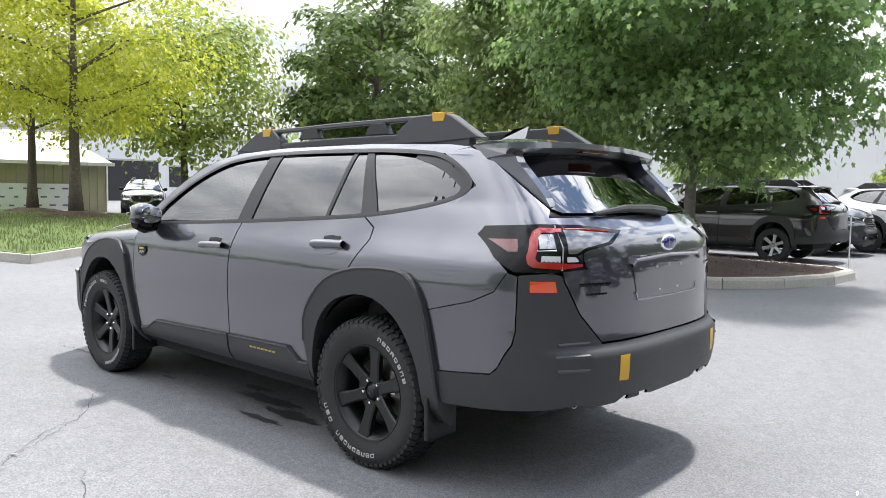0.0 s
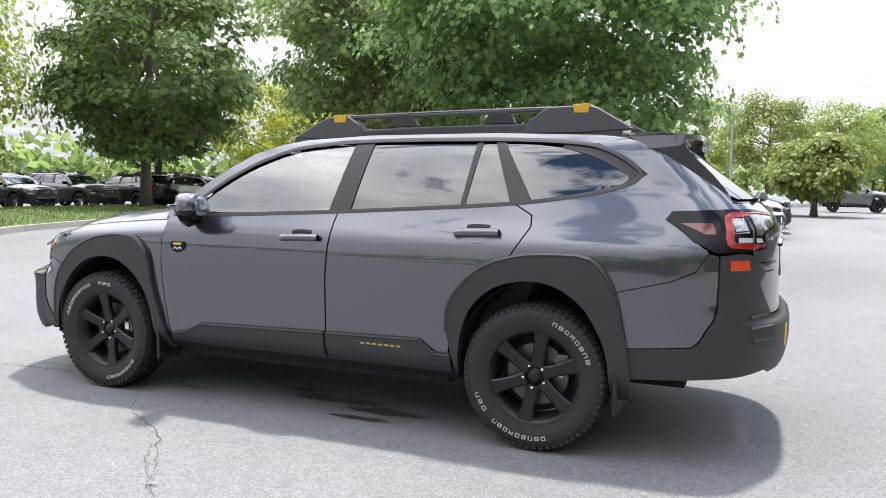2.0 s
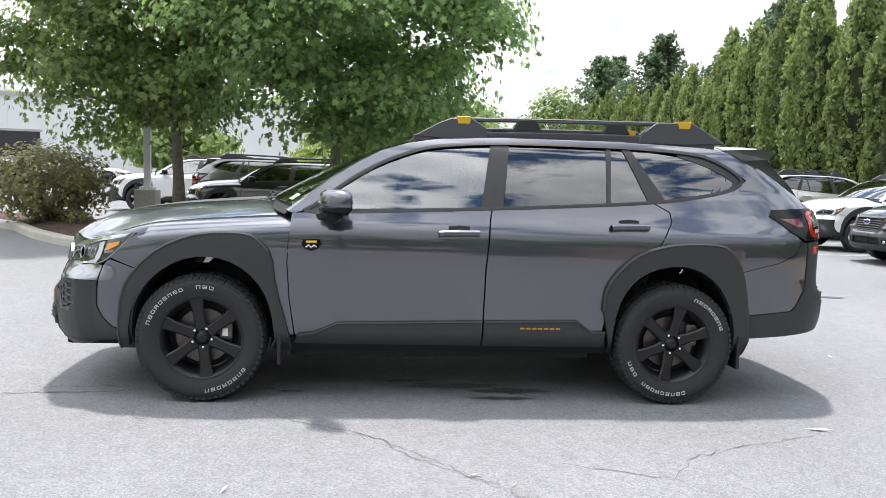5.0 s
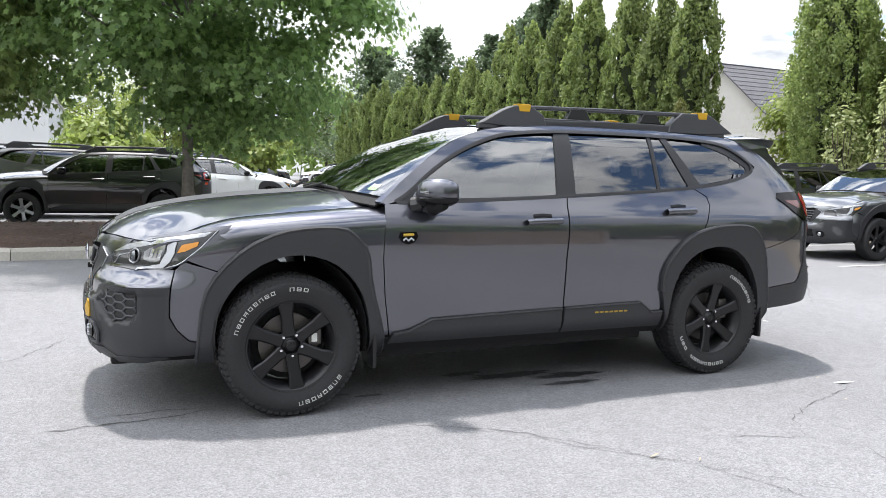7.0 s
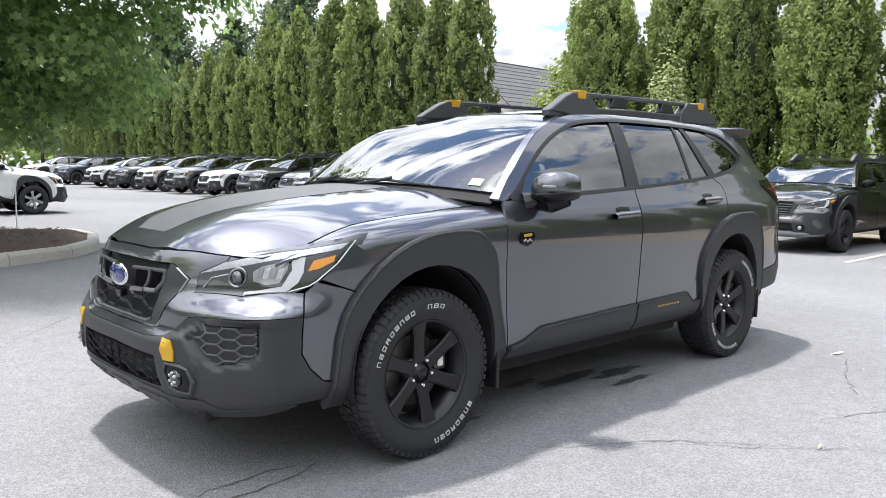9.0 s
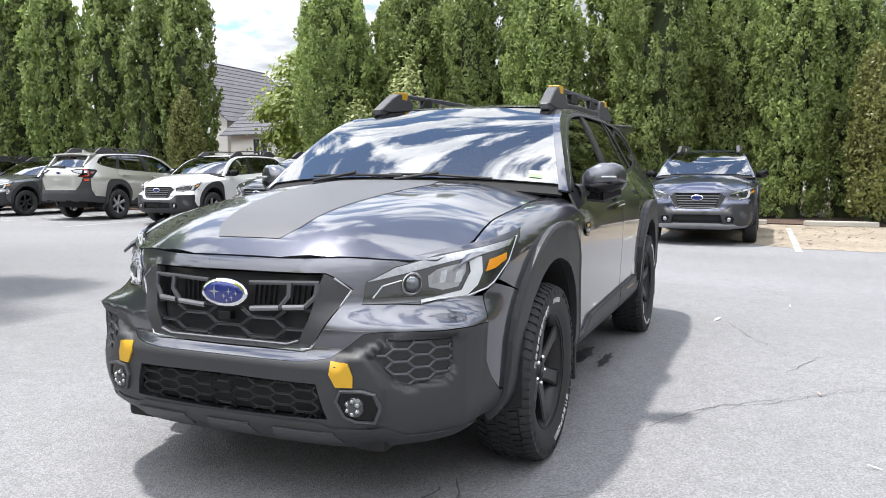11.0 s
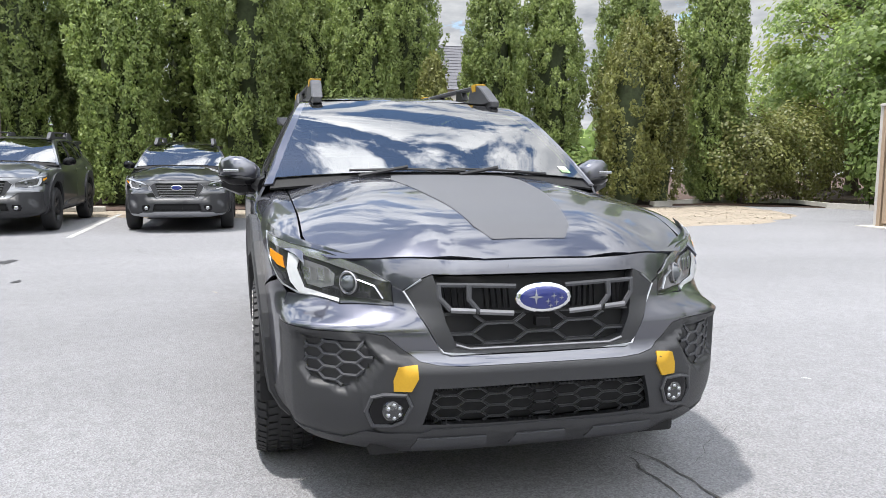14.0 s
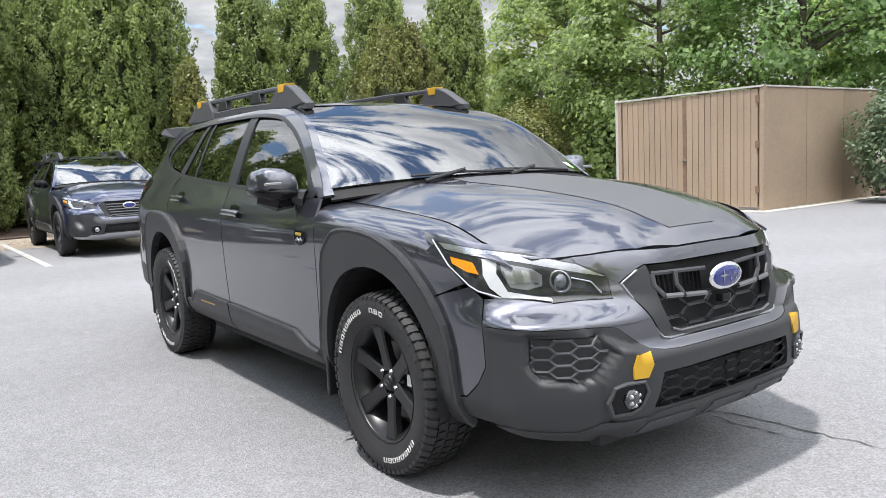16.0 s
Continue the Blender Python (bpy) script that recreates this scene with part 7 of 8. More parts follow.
# yellow-green and green trees far down the aisle
for i, (x, y, h, r, m) in enumerate(((-30, 52, 8, 4, LOCUST), (-40, 60, 9, 4, LIGHTGREEN), (2.5, 62, 9.5, 3.6, LIGHTGREEN), (8.0, 70, 9.0, 4.0, LIGHTGREEN), (-3, 74, 11, 4.5, LIGHTGREEN), (-8, 66, 9, 4.5, MAPLE2), (13.5, 84, 8, 5, MAPLE2), (-14, 58, 8, 4, LIGHTGREEN), (-20, 64, 8, 4, MAPLE2), (-2.0, 33.0, 3.7, 2.2, LIGHTGREEN), (4.6, 37.0, 4.2, 2.2, LIGHTGREEN), (-9, 30, 4.2, 2.6, MAPLE2))):
    broadleaf("broadleaf_tree", "green broadleaf tree beyond the parked cars" if m is not LOCUST else "bright yellow-green tree far off", (x, y, 0), h, r, h * 0.24, 8000, 0.29, m, 60 + i, BARK, 0.16, LEAF4, clumps=60, group="far trees", spread=0.34)
# trees behind the bin enclosure
for i, (x, y, h, r, m) in enumerate(((12.6, -18.6, 9.0, 3.8, MAPLE2), (8.4, -19.8, 9.5, 3.9, MAPLE), (17.8, -19.5, 9.5, 3.6, MAPLE2), (4.2, -22.5, 9.5, 3.6, MAPLE), (-1.5, -25, 10, 4.2, MAPLE2))):
    broadleaf("broadleaf_tree", "dense green tree behind the bin enclosure", (x, y, 0.1), h, r, 0.5, 26000, 0.165, m, 80 + i, BARK, 0.2, LEAF6, clumps=170, group="verge trees", spread=0.22)
for i, (x, y, h, r) in enumerate(((22, -22, 9, 4), (9, -27, 9.5, 4), (1, -30, 9, 4))):
    broadleaf("broadleaf_tree", "yellow-green tree in the second row", (x, y, 0.1), h, r, 0.8, 9000, 0.26, LIGHTGREEN, 90 + i, BARK, 0.2, LEAF4, clumps=70, group="verge trees", spread=0.34)


def thuja_mesh(height, radius, plumes, seed, size=0.085, each=56, bald=0.0):
    """Sprays of a columnar conifer: hundreds of upswept plumes over a lumpy column, each a bunch of small fans. bald: share of the foot left open."""
    rnd = np.random.RandomState(seed)
    h = bald + (1 - bald) * rnd.uniform(0, 1, plumes) ** 0.92
    a = rnd.uniform(0, 2 * math.pi, plumes)
    ph = rnd.uniform(0, 6.28, 4)
    prof = np.minimum(1.0, 0.74 + 0.5 * h) * np.minimum(1, np.maximum(0.03, (1 - h) * 3.0)) ** 0.62
    lobe = np.cos(3 * a + ph[0] + 0.9 * np.sin(2 * a + ph[1]))
    lump = 1 + 0.13 * lobe + 0.09 * np.sin(5 * a + ph[2] + 9 * h) + 0.07 * np.sin(2 * a + ph[3] + 15 * h)
    deep = np.where(rnd.uniform(0, 1, plumes) < 0.32, rnd.uniform(0.52, 0.76, plumes), rnd.uniform(0.82, 0.97, plumes))
    r = radius * prof * lump * deep
    top = 1 + 0.06 * lobe * (h > 0.6)
    C = np.stack((r * np.cos(a), r * np.sin(a), 0.05 + h * (height - 0.35) * top), 1)
    lean = rnd.uniform(0.15, 0.5, plumes) * (1 - 0.7 * h)
    A = np.stack((np.cos(a) * lean, np.sin(a) * lean, np.ones(plumes)), 1) + rnd.normal(size=(plumes, 3)) * 0.16
    A /= np.linalg.norm(A, axis=1)[:, None]
    L = rnd.uniform(0.28, 0.52, plumes)
    W = rnd.uniform(0.09, 0.14, plumes)
    n = plumes * each
    i = np.repeat(np.arange(plumes), each)
    t = rnd.uniform(0, 1, n)
    side_ = rnd.normal(size=(n, 3))
    side_ -= A[i] * np.sum(side_ * A[i], axis=1)[:, None]
    side_ /= np.linalg.norm(side_, axis=1)[:, None]
    wide = W[i] * np.sin(math.pi * (0.12 + 0.80 * t)) ** 0.8 * rnd.uniform(0.55, 1.1, n)
    P = C[i] + A[i] * (t * L[i])[:, None] + side_ * wide[:, None]
    out = np.stack((np.cos(a), np.sin(a), np.zeros(plumes)), 1)[i]
    N = side_ + 0.35 * out + np.array((0, 0, 0.45)) + rnd.normal(size=(n, 3)) * 0.45
    N /= np.linalg.norm(N, axis=1)[:, None]
    T = A[i] * 0.8 + side_ * 0.6 + rnd.normal(size=(n, 3)) * 0.35
    T -= N * np.sum(T * N, axis=1)[:, None]
    T /= np.linalg.norm(T, axis=1)[:, None]
    B = np.cross(N, T)
    fan = np.array([(0.03, 0), (0.27, 0.60), (0.03, 1.0), (-0.27, 0.52)])
    s = size * rnd.uniform(0.6, 1.35, n)
    V = P[:, None, :] + s[:, None, None] * (fan[None, :, 0, None] * B[:, None, :] + (fan[None, :, 1, None] - 0.35) * T[:, None, :])
    return mesh_np("sprays", V.reshape(-1, 3), np.arange(n * 4).reshape(n, 4))


# solid dark body whose colour stands in for the shade behind the sprays
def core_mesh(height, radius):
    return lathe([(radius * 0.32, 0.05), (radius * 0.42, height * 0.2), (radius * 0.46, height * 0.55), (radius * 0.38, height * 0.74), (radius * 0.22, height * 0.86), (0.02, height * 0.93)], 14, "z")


THUJAS = []
for i, (h, r) in enumerate(((7.4, 1.05), (7.0, 0.95), (7.9, 1.1), (6.6, 0.9), (7.2, 1.15), (7.4, 1.05), (7.0, 1.0))):
    base = thing("arborvitae", "tall dense green columnar arborvitae in a hedge", "tree", pose(0, 0, -60), "arborvitae hedge")
    part("trunk", tubemesh([(0, 0, -0.2), (0.03, 0, 1.2), (0, 0.03, h * 0.9)], 0.1, 8, [0.13, 0.10, 0.03]), BARK, base)
    part("inner_shade", core_mesh(h, r), THUJACORE, base, "dark core in place of shaded inner twigs", smooth=True)
    part("sprays", thuja_mesh(h, r, 1150 if i < 5 else 640, 100 + i, 0.090 if i < 5 else 0.15, 52 if i < 5 else 32), THUJA, base)
    THUJAS.append(base)
rnd_h = random.Random(9)
ROWS = [(15.8, 10.2, 1.05), (16.7, 8.2, 1.05), (16.8, 6.2, 1.05), (15.75, 3.8, 1.06), (15.75, 0.85, 1.0), (16.6, -0.9, 0.8), (15.75, -2.15, 0.9), (16.1, -3.4, 0.84), (15.75, -5.7, 0.94), (15.75, -7.4, 0.88), (16.3, -10.1, 0.98), (15.6, -12.5, 1.0),
        (15.7, 15.9, 0.90), (15.7, 17.3, 0.92), (15.7, 19.3, 0.97), (15.7, 21.4, 0.98), (15.7, 23.5, 0.98), (15.7, 26.4, 0.98), (15.7, 28.4, 0.92)] + [(15.7, 30.6 + 2.2 * i, 0.84 + 0.03 * (i % 3)) for i in range(12)]
for i, (x, y, k) in enumerate(ROWS):
    copy_thing(THUJAS[i % 5 if y < 12 else 5 + i % 2], pose(x + rnd_h.uniform(-0.12, 0.12), y, 0.05, 0, 0, rnd_h.uniform(0, 360)) @ Matrix.Diagonal((k * 0.98, k * 0.98, (1.02 if y < 12 else 1.16 if y < 29.5 else 1.06) * k * rnd_h.uniform(0.96, 1.05), 1)))
for i, y in enumerate((11.6, 9.2, 7.2, 4.9, 2.4, 1.5, -0.2, -1.2)):  # a second row closes the gaps behind
    copy_thing(THUJAS[5 + i % 2], pose(17.9 + rnd_h.uniform(-0.3, 0.3), y, 0.05, 0, 0, rnd_h.uniform(0, 360)) @ Matrix.Diagonal((1, 1, 0.98, 1)))
for b in THUJAS:
    for o in (*b.children_recursive, b):
        bpy.data.objects.remove(o)


def shrub(name, label, at, height, radius, count, size, mat, seed, shape=LEAF5, twig=None):
    rnd = np.random.RandomState(seed)
    sh = thing(name, label, "shrub", Matrix.Translation(at))
    stems = []
    for i in range(14):
        a, l = rnd.uniform(0, 6.28), rnd.uniform(0.5, 0.95)
        stems.append(tube([(0.05 * math.cos(a), 0.05 * math.sin(a), -0.1), (radius * 0.4 * l * math.cos(a), radius * 0.4 * l * math.sin(a), height * 0.5 * l), (radius * 0.75 * l * math.cos(a), radius * 0.75 * l * math.sin(a), height * 0.9 * l)], 0.02, 5, [0.03, 0.02, 0.006]))
    tagged(part("stem", joined(stems), BARK, sh), kind="stuff")
    v = rnd.normal(size=(count, 3))
    v /= np.linalg.norm(v, axis=1)[:, None]
    r = rnd.uniform(0.5, 1.0, count) ** 0.5
    lump = 1 + 0.16 * np.sin(4 * np.arctan2(v[:, 1], v[:, 0]) + 6 * v[:, 2] + seed) + 0.1 * np.sin(9 * np.arctan2(v[:, 1], v[:, 0]) + seed)
    P = v * (r * lump)[:, None] * np.array((radius, radius, height * 0.52)) + np.array((0, 0, height * 0.5))
    keep = P[:, 2] > 0.02
    P, v = P[keep], v[keep]
    N = v + np.array((0, 0, 0.5)) + rnd.normal(size=P.shape) * 0.5
    part("foliage", mesh_np("leaves", *foliage(P, size * rnd.uniform(0.6, 1.3, len(P)), N, rnd, shape, -0.6)), mat, sh)
    return sh


def golden(at, height, radius, seed, label="golden-green cypress at the hedge end"):
    g = thing("cypress", label, "tree", Matrix.Translation(at))
    part("trunk", tubemesh([(0, 0, -0.2), (0, 0, height * 0.9)], 0.08, 8, [0.1, 0.03]), BARK, g)
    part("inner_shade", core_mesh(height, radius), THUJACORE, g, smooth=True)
    part("sprays", thuja_mesh(height, radius, 420, seed, 0.085, 50), THUJAYEL, g)


golden((14.9, -9.35, 0.05), 4.9, 1.0, 201)
golden((15.1, -10.5, 0.05), 5.0, 0.68, 202)
golden((14.6, -3.72, 0.05), 3.6, 0.4, 203, "slim dark young conifer in the hedge")
golden((14.7, 15.0, 0.05), 3.5, 0.45, 204, "small young arborvitae before the hedge")
shrub("shrub", "wide golden-green shrub at the hedge end", (15.4, -13.4, 0.05), 2.7, 1.5, 10000, 0.11, THUJAYEL, 1, LEAF4)
shrub("shrub", "wide golden-green shrub by the kerb", (15.7, -15.6, 0.05), 3.0, 1.5, 10000, 0.11, THUJAYEL, 2, LEAF4)
shrub("shrub", "dense green shrub by the bin enclosure", (12.6, -16.4, 0.05), 2.6, 1.3, 5000, 0.18, MAPLE2, 3)
shrub("shrub", "dense green shrub behind the bin enclosure", (9.6, -16.6, 0.05), 2.9, 1.5, 5000, 0.18, MAPLE2, 4)
shrub("shrub", "dark green needled shrub beside the bin enclosure", (3.05, -14.2, 0.02), 2.35, 1.1, 9000, 0.10, SPRUCE, 5, LEAF4)
shrub("flowering_shrub", "tall shrub with creamy blossom before the hedge", (14.2, 7.2, 0.05), 4.1, 0.6, 1500, 0.10, BLOSSOM, 6)
shrub("flowering_shrub", "tall shrub with creamy blossom by the hedge", (14.5, 8.8, 0.05), 3.3, 0.5, 900, 0.10, BLOSSOM, 7)
broadleaf("broadleaf_tree", "light green tree beside the house", (19.0, 13.3, 0.05), 5.9, 1.55, 0.6, 10000, 0.15, LIGHTGREEN, 8, BARK, 0.14, LEAF5, clumps=60, spread=0.5)
shrub("ornamental_shrub", "loose grey-green and russet shrub on mulch", (-6.55, 10.4, isl_z(-6.55, 10.4)[2]), 1.45, 1.05, 6000, 0.10, GREYBUSH, 9, LEAF4)
shrub("ornamental_shrub", "small blue-grey plant on mulch", (-5.6, 9.2, isl_z(-5.6, 9.2)[2]), 0.22, 0.2, 300, 0.06, GREYBUSH, 10, LEAF4)
shrub("shrub", "low leafy growth under the hedge", (14.9, -4.1, 0.05), 2.2, 0.45, 700, 0.14, MAPLE2, 11)
shrub("shrub", "low leafy growth under the hedge", (14.9, -7.7, 0.05), 1.7, 0.5, 700, 0.14, MAPLE2, 12)


def spruce(at, height, radius, seed):
    """A conifer with tiers of drooping boughs."""
    rnd = np.random.RandomState(seed)
    t = thing("spruce", "tall dark spruce with ragged top", "tree", Matrix.Translation(at), "spruces")
    part("trunk", tubemesh([(0, 0, -0.1), (0, 0, height * 0.98)], 0.1, 8, [0.22, 0.02]), BARK, t)
    P, N, B = [], [], []
    tiers = 21
    for i in range(tiers):
        f = i / tiers
        z = height * (0.10 + 0.88 * f)
        rr = 1.25 * radius * (1 - f) + 0.3
        for j in range(8):
            a = rnd.uniform(0, 6.28)
            l = rr * rnd.uniform(0.6, 1.2)
            end = np.array((l * math.cos(a), l * math.sin(a), z + (0.22 + 0.45 * f) * l))
            B.append(tube([(0, 0, z), tuple(end)], 0.02, 4, [0.03, 0.008]))
            k = 100
            u = rnd.uniform(0.15, 1.0, k)
            q = np.array((0, 0, z)) * (1 - u)[:, None] + end * u[:, None] + rnd.normal(size=(k, 3)) * np.array((0.13, 0.13, 0.15)) * (0.5 + rr / radius)
            P.append(q)
            N.append(np.tile((0, 0, 0.8), (k, 1)) + rnd.normal(size=(k, 3)) * 0.8)
    part("boughs", joined(B), BARK, t)
    P, N = np.concatenate(P), np.concatenate(N)
    part("needles", mesh_np("needles", *foliage(P, 0.30 * rnd.uniform(0.6, 1.3, len(P)), N, rnd, LEAF4, -0.6)), SPRUCE, t)


for i, (x, y, h, r) in enumerate(((22.5, 54, 13.2, 5.0), (26, 44, 13.5, 4.6), (24, 38.5, 13.0, 4.4), (20, 62, 12.5, 4.6), (24, 70, 14, 5.0), (30, 58, 14, 5.0))):
    spruce((x, y, 0), h, r, 300 + i)
for i, (x, y, h, r) in enumerate(((22, 84, 12, 5), (30, 92, 13, 6), (14, 98, 11, 5), (40, 80, 12, 6))):
    broadleaf("broadleaf_tree", "soft green tree behind the hedge", (x, y, 0), h, r, h * 0.2, 5000, 0.5, MAPLE2, 400 + i, BARK, 0.2, LEAF5, clumps=60, group="far trees", spread=0.5)
# distant woods all round; the side out of view is an added backdrop for reflections
V, N = [], []
rw = np.random.RandomState(77)
for i in range(240):
    a = 2 * math.pi * i / 240
    R = 150 + 12 * math.sin(5 * a) + rw.uniform(-6, 6)
    c = np.array((R * math.cos(a), R * math.sin(a), 0))
    h = 9 + 3 * math.sin(7 * a + 1) + rw.uniform(-2, 2)
    k = 95
    d = rw.normal(size=(k, 3)) * np.array((3.2, 3.2, h * 0.30)) + np.array((0, 0, h * 0.5))
    V.append(c + d)
    N.append(rw.normal(size=(k, 3)) + np.array((0, 0, 0.8)))
V, N = np.concatenate(V), np.concatenate(N)
tagged(part("far_woods", mesh_np("woods", *foliage(V, 2.2 * rw.uniform(0.6, 1.2, len(V)), N, rw, LEAF5)), MAPLE2), "distant band of green woods, unseen side added", "woods", kind="stuff")

# ---- buildings, enclosure, poles ----
def slab_box(name, lo, hi, mat, parent, label="", bevel=0.0):
    c = [(a + b) / 2 for a, b in zip(lo, hi)]
    s = [abs(b - a) for a, b in zip(lo, hi)]
    return part(name, boxmesh(c, s, bevel), mat, parent, label)


# bin enclosure: brown boards between steel posts
enc = thing("bin_enclosure", "brown boarded bin enclosure with steel posts and double gates", "enclosure")
GATE_Y, X0, X1, XM, H0 = -11.05, 4.38, 7.82, 6.08, 2.33
for xa, xb in ((X0 + 0.06, XM - 0.035), (XM + 0.035, X1 - 0.10)):
    gate = new("gate")
    gate.parent = enc
    gate["label"] = "brown vertical-board gate"
    n = 11
    w = (xb - xa) / n
    for i in range(n):
        slab_box("board", (xa + i * w + 0.006, GATE_Y - 0.03, 0.08), (xa + (i + 1) * w - 0.006, GATE_Y + 0.0, H0 - 0.02), BROWNWOOD, gate)
    slab_box("gate_back", (xa, GATE_Y - 0.06, 0.09), (xb, GATE_Y - 0.032, H0 - 0.03), BROWNDARK, gate)
for x in (X0 - 0.02, XM, X1 - 0.02):
    post = slab_box("post", (x - 0.045, GATE_Y - 0.10, 0.0), (x + 0.045, GATE_Y + 0.012, H0 + (0.04 if x != XM else -0.03)), BROWNDARK if x == XM else BROWNWOOD, enc, "brown steel post", 0.008)
slab_box("outer_post", (X1 + 0.03, GATE_Y - 0.12, 0), (X1 + 0.13, GATE_Y - 0.02, H0 + 0.06), CAPGREY, enc, "grey end post", 0.01)
for z in (0.35, 1.2, 2.05):
    slab_box("hinge", (X0 + 0.02, GATE_Y + 0.005, z), (X0 + 0.10, GATE_Y + 0.03, z + 0.14), BROWNDARK, enc, "rusty gate hinge", 0.004)
for i in range(3):
    y1 = GATE_Y - 0.08 - i * 1.45
    slab_box("side_panel", (X0 - 0.05, y1 - 1.44, 0.03), (X0, y1 - 0.005, H0), BROWNWOOD, enc, "flat brown side panel")
slab_box("far_panel", (X1 + 0.02, GATE_Y - 4.4, 0.03), (X1 + 0.07, GATE_Y - 0.1, H0), BROWNWOOD, enc)
slab_box("back_panel", (X0, GATE_Y - 4.46, 0.03), (X1, GATE_Y - 4.41, H0), BROWNWOOD, enc)
slab_box("front_cap", (X0 - 0.06, GATE_Y - 0.07, H0 + 0.005), (X1 + 0.1, GATE_Y + 0.03, H0 + 0.04), CAPGREY, enc, "pale grey cap rail", 0.006)
slab_box("side_cap", (X0 - 0.08, GATE_Y - 4.45, H0 + 0.006), (X0 + 0.02, GATE_Y - 0.075, H0 + 0.038), CAPGREY, enc, "pale grey cap rail", 0.006)
slab_box("latch", (XM - 0.05, GATE_Y + 0.012, 1.0), (XM + 0.06, GATE_Y + 0.04, 1.03), STEEL, enc, "small steel latch", 0.003)
tagged(part("concrete_pad", boxmesh((6.1, -13.1, 0.006), (4.0, 4.6, 0.024), 0.006), CONCRETE), "pale concrete pad under the enclosure", "pad", kind="structure")

# houses beyond the hedge
def house(name, label, lo, hi, eave, ridge, ridge_axis, windows):
    """A two-storey house with lapped siding, gabled shingle roof and framed windows."""
    h = thing(name, label, "house")
    x0, y0 = lo
    x1, y1 = hi
    slab_box("wall", (x0 + 0.03, y0 + 0.03, 0), (x1 - 0.03, y1 - 0.03, eave), SIDING, h)
    n = int(eave / 0.22)
    for i in range(n):
        bm = bmesh.new()
        box(bm, ((x0 + x1) / 2, (y0 + y1) / 2, (i + 0.5) * eave / n), (x1 - x0 + 0.0, y1 - y0, eave / n - 0.02))
        part("siding_board", bm, SIDING, h)
    mx, my = (x0 + x1) / 2, (y0 + y1) / 2
    o = 0.45
    if ridge_axis == "y":
        prof = [(x0 - o, eave - 0.25), (mx, ridge), (x1 + o, eave - 0.25)]
        A = [(a, y0 - o, z) for a, z in prof]
        B = [(a, y1 + o, z) for a, z in prof]
        gab = [[(x0, y, eave), (x1, y, eave), (mx, y, ridge - 0.25)] for y in (y0 + 0.02, y1 - 0.02)]
    else:
        prof = [(y0 - o, eave - 0.25), (my, ridge), (y1 + o, eave - 0.25)]
        A = [(x0 - o, a, z) for a, z in prof]
        B = [(x1 + o, a, z) for a, z in prof]
        gab = [[(x, y0, eave), (x, y1, eave), (x, my, ridge - 0.25)] for x in (x0 + 0.02, x1 - 0.02)]
    for g in gab:
        part("gable", raw("gable", g, [(0, 1, 2)]), SIDING, h)
    for k in (0, 1):
        rows = 14
        for i in range(rows):
            f0, f1 = i / rows, (i + 1) / rows
            lift_ = 0.05
            q = []
            for P in (A, B):
                a, b = Vector(P[k]), Vector(P[k + 1])
                if k == 1:
                    a, b = b, a
                q.append((a.lerp(b, f0) + Vector((0, 0, lift_)), a.lerp(b, f1 + 0.01) + Vector((0, 0, 0.01))))
            V = [q[0][0], q[1][0], q[1][1], q[0][1]]
            V += [v - Vector((0, 0, 0.06)) for v in V]
            part("shingle_course", raw("course", V, [(0, 1, 2, 3), (4, 5, 1, 0), (5, 6, 2, 1), (7, 4, 0, 3), (6, 7, 3, 2)]), SHINGLE, h)
    for face, a, z in windows:
        w = new("window")
        w.parent = h
        if face == "x":
            slab_box("frame", (x0 - 0.05, a - 0.55, z - 0.75), (x0 + 0.0, a + 0.55, z + 0.75), WHITEWALL, w)
            for da in (-0.25, 0.25):
                slab_box("pane", (x0 - 0.06, a + da - 0.2, z - 0.62), (x0 - 0.045, a + da + 0.2, z + 0.62), WINDOWDARK, w)
        else:
            slab_box("frame", (a - 0.55, y0 - 0.05, z - 0.75), (a + 0.55, y0 + 0.0, z + 0.75), WHITEWALL, w)
            for da in (-0.25, 0.25):
                slab_box("pane", (a + da - 0.2, y0 - 0.06, z - 0.62), (a + da + 0.2, y0 - 0.045, z + 0.62), WINDOWDARK, w)
    return h


house("house", "pale sided house with grey gabled shingle roof", (33.5, 28.3), (44, 38.5), 4.5, 8.6, "x", (("x", 31.5, 3.4), ("x", 34.5, 3.4), ("y", 36, 3.2), ("y", 39, 3.2), ("x", 30.0, 1.4)))
house("house", "lower pale house with grey roof and porch", (32.5, 20.6), (43, 27.3), 3.6, 6.7, "y", (("x", 22.6, 2.5), ("x", 25.2, 2.5)))
house("house", "pale house seen between the hedge trees", (44, -14), (56, -3), 6.0, 9.4, "y", (("x", -11.2, 4.6), ("x", -7, 4.6)))
# beige shed with white roof and banner
shed = thing("shed", "long beige metal shed with white roof", "shed")
slab_box("wall", (-46, -14, 0), (-33.2, 13.6, 2.35), BEIGEWALL, shed)
for i in range(70):
    y = -14 + i * 0.4
    slab_box("wall_rib", (-33.2, y, 0), (-33.15, y + 0.05, 2.33), BEIGEWALL, shed)
part("roof", raw("roof", [(-32.8, -14.4, 2.32), (-32.8, 13.9, 2.32), (-39.6, 13.9, 4.1), (-39.6, -14.4, 4.1), (-46.4, 13.9, 2.32), (-46.4, -14.4, 2.32)], [(0, 1, 2, 3), (3, 2, 4, 5), (1, 4, 2), (0, 3, 5)]), WHITEROOF, shed, "white metal roof")
part("fascia", boxmesh((-32.8, -0.2, 2.30), (0.05, 28.2, 0.16), 0.01), WHITEROOF, shed)
ban = thing("banner", "long white printed banner along the shed", "banner")
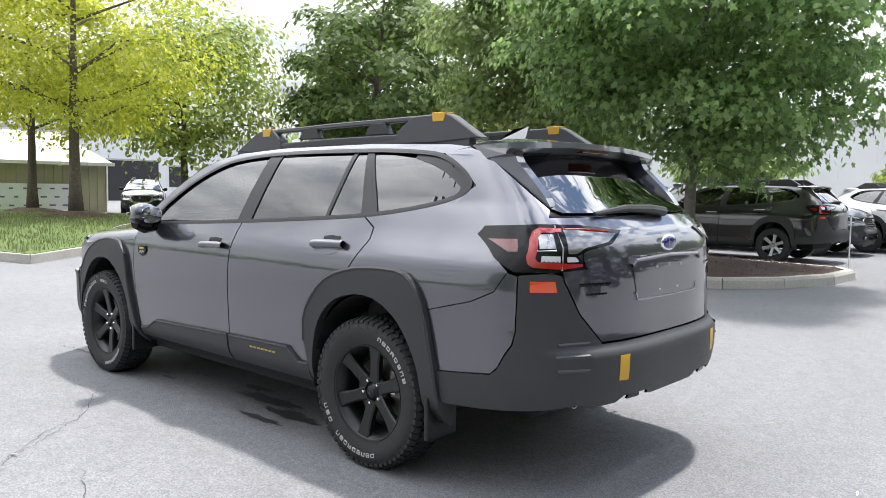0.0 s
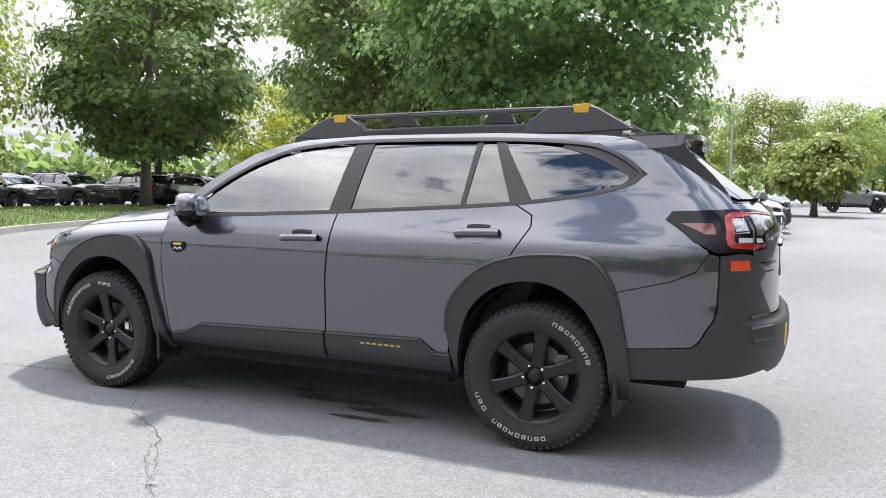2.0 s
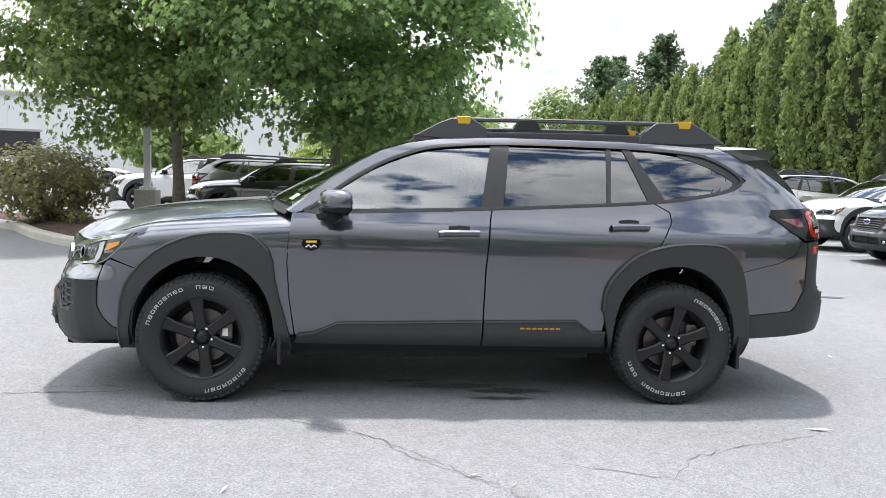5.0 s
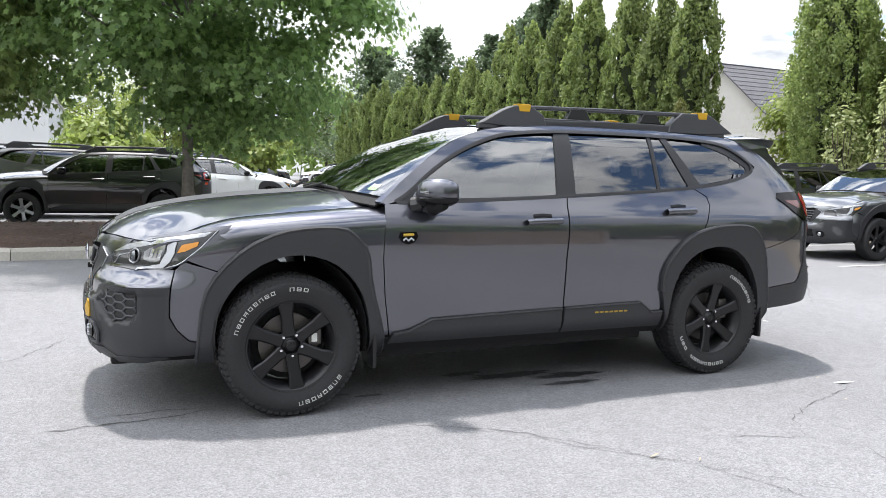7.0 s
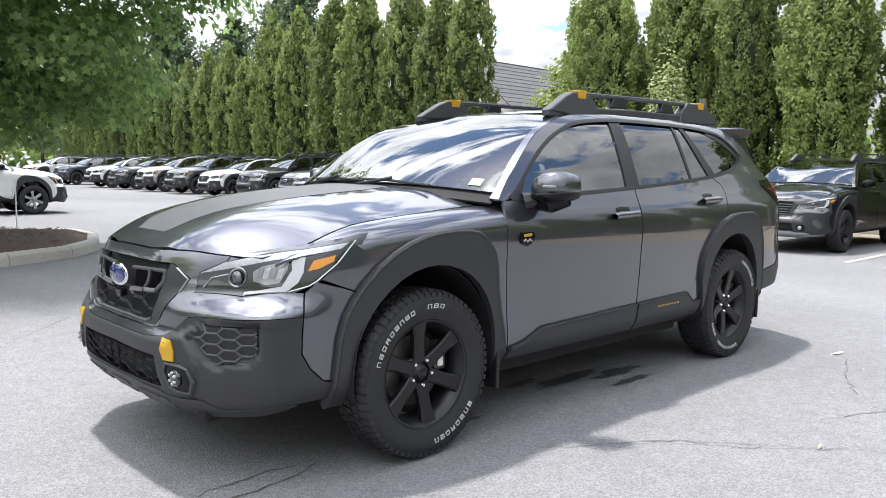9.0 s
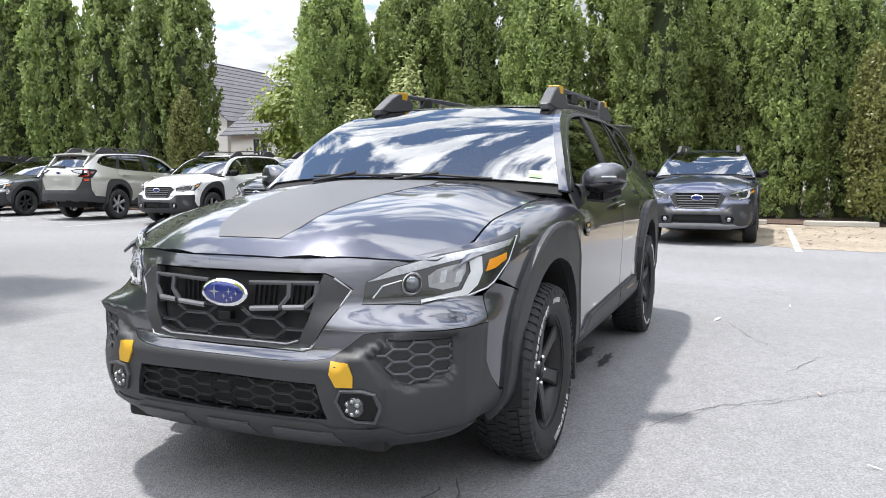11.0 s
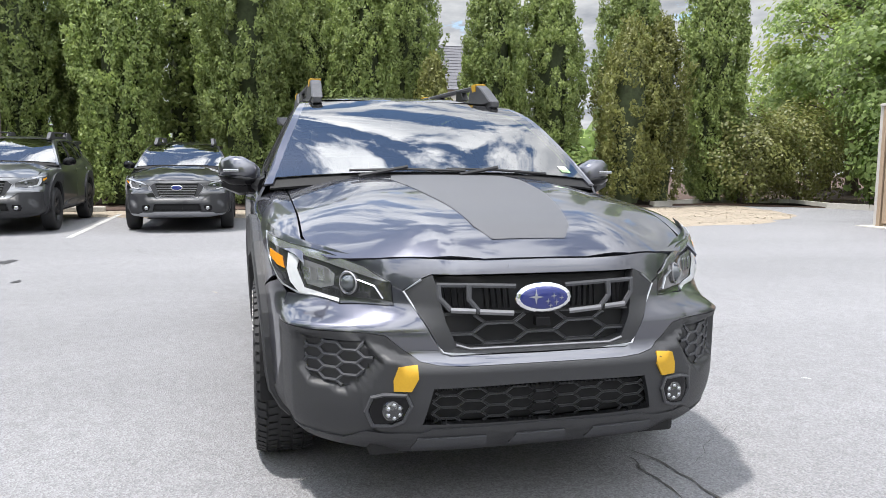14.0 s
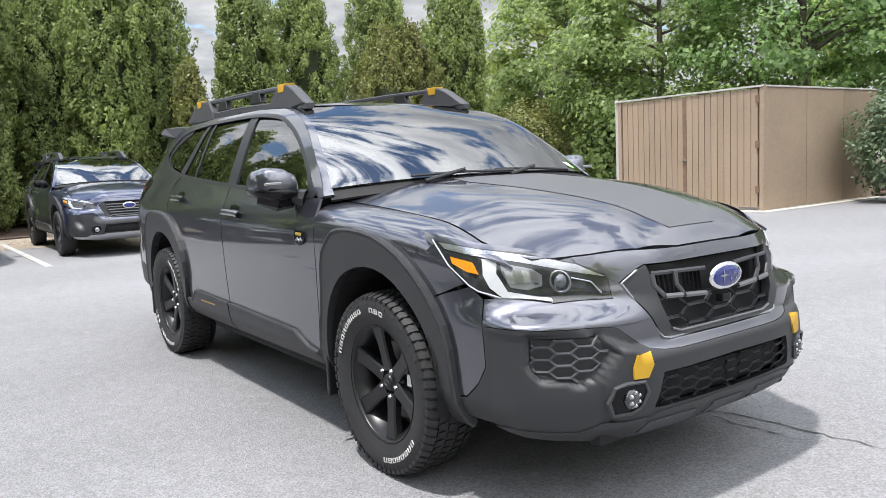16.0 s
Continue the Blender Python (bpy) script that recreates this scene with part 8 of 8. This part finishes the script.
part("sheet", boxmesh((-32.9, 5.5, 0.72), (0.03, 13.0, 1.25), 0.004), BANNER, ban)
rb_ = random.Random(3)
for i in range(22):
    for j in range(3):
        y = -0.6 + i * 0.58 + (0.2 if j % 2 else 0)
        part("print_bar", boxmesh((-32.878, y, 0.36 + 0.38 * j), (0.006, rb_.choice((0.16, 0.22, 0.28)), 0.07), 0.001), BANNERINK, ban)
# white workshop buildings
def workshop(name, label, lo, hi, h, doors, facing):
    b = thing(name, label, "building")
    slab_box("wall", (*lo, 0), (*hi, h), WHITEWALL, b)
    slab_box("parapet", (lo[0] - 0.1, lo[1] - 0.1, h), (hi[0] + 0.1, hi[1] + 0.1, h + 0.25), CAPGREY, b)
    for a0, a1, z0, z1 in doors:
        if facing == "x":
            d = slab_box("door", (hi[0] - 0.02, a0, z0), (hi[0] + 0.03, a1, z1), DARKOPEN, b, "dark opening")
            slab_box("door_frame", (hi[0] - 0.02, a0 - 0.12, z1), (hi[0] + 0.06, a1 + 0.12, z1 + 0.14), CAPGREY, d)
        else:
            d = slab_box("door", (a0, lo[1] - 0.03, z0), (a1, lo[1] + 0.02, z1), DARKOPEN, b, "dark opening")
            slab_box("door_frame", (a0 - 0.12, lo[1] - 0.06, z1), (a1 + 0.12, lo[1] + 0.02, z1 + 0.14), CAPGREY, d)
    n = int(((hi[1] - lo[1]) if facing == "x" else (hi[0] - lo[0])) / 2.0)
    for i in range(1, n):
        if facing == "x":
            slab_box("wall_seam", (hi[0], lo[1] + 2 * i, 0.1), (hi[0] + 0.02, lo[1] + 2 * i + 0.06, h - 0.1), WHITEWALL, b)
        else:
            slab_box("wall_seam", (lo[0] + 2 * i, lo[1] - 0.02, 0.1), (lo[0] + 2 * i + 0.06, lo[1], h - 0.1), WHITEWALL, b)
    return b


workshop("workshop", "long white workshop with dark bay doors", (-82, 12), (-60, 42.5), 5.6, ((26, 30.5, 0, 3.4), (31.5, 33, 1.2, 3.0), (37.4, 38.6, 1.6, 3.2), (40.0, 41.0, 1.6, 3.2), (19, 23, 0, 3.6)), "x")
workshop("workshop", "low white building beyond the parked cars", (-62, 88), (-36, 104), 5.6, ((-50, -47, 1.2, 2.8), (-43.5, -40.5, 1.0, 2.8)), "y")
workshop("workshop", "white building behind the second row", (-33, 46), (-5, 66), 5.4, ((-24, -21, 0, 3.2), (-15, -13.5, 1.2, 2.6)), "y")
# sign, lamp poles, small things
sg = thing("sign", "blue sign on a white board", "sign")
part("post", tubemesh([(-27.2, 44.5, 0), (-27.2, 44.5, 2.7)], 0.05, 8), POLE, sg)
part("board", boxmesh((-27.2, 44.42, 2.4), (1.5, 0.06, 0.8), 0.01), SIGNBLUE, sg)
part("mark", raw("oval", [(-27.2 + 0.4 * math.cos(2 * math.pi * i / 24), 44.384, 2.4 + 0.2 * math.sin(2 * math.pi * i / 24)) for i in range(24)], [tuple(range(24))]), WHITEWALL, sg)


def lamp_pole(x, y, h):
    p = thing("street_lamp", "tall grey street lamp by the aisle", "street lamp", Matrix.Translation((x, y, 0)), "street lamps")
    part("pole", tubemesh([(0, 0, 0), (0, 0, h)], 0.07, 10, [0.09, 0.06]), POLE, p)
    part("lamp_head", boxmesh((0, -0.25, h + 0.03), (0.32, 0.6, 0.12), 0.03), CAPGREY, p)
    part("foot", lathe([(0.0, 0.5), (0.25, 0.5), (0.26, 0.48), (0.28, 0.0)], 20, "z"), CONCRETE, p)


lamp_pole(0.3, 48.0, 6.1)
tagged(part("utility_post", tubemesh([(14.05, 6.1, 0), (14.05, 6.1, 3.0)], 0.09, 10), BARKGREY), "bare grey wooden post by the hedge", "post")
blk = tagged(part("concrete_block", boxmesh((-4.9, 11.0, 0.52), (0.42, 0.42, 0.62), 0.02), CONCRETE), "grey concrete lamp footing on the mulch bed", "footing")
pole = thing("lamp_post", "white square lamp post on a concrete footing", "lamp post", Matrix.Translation((-4.9, 11.0, 0.83)))
part("pole", boxmesh((0, 0, 2.6), (0.13, 0.13, 5.2), 0.015), WHITEWALL, pole)
part("base_plate", boxmesh((0, 0, 0.03), (0.26, 0.26, 0.06), 0.01), WHITEWALL, pole)
mk = thing("marker_post", "thin white marker post by the bed", "post", Matrix.Translation((0.35, 11.6, 0)))
part("rod", tubemesh([(0, 0, 0), (0, 0, 0.95)], 0.012, 6), WHITEWALL, mk)
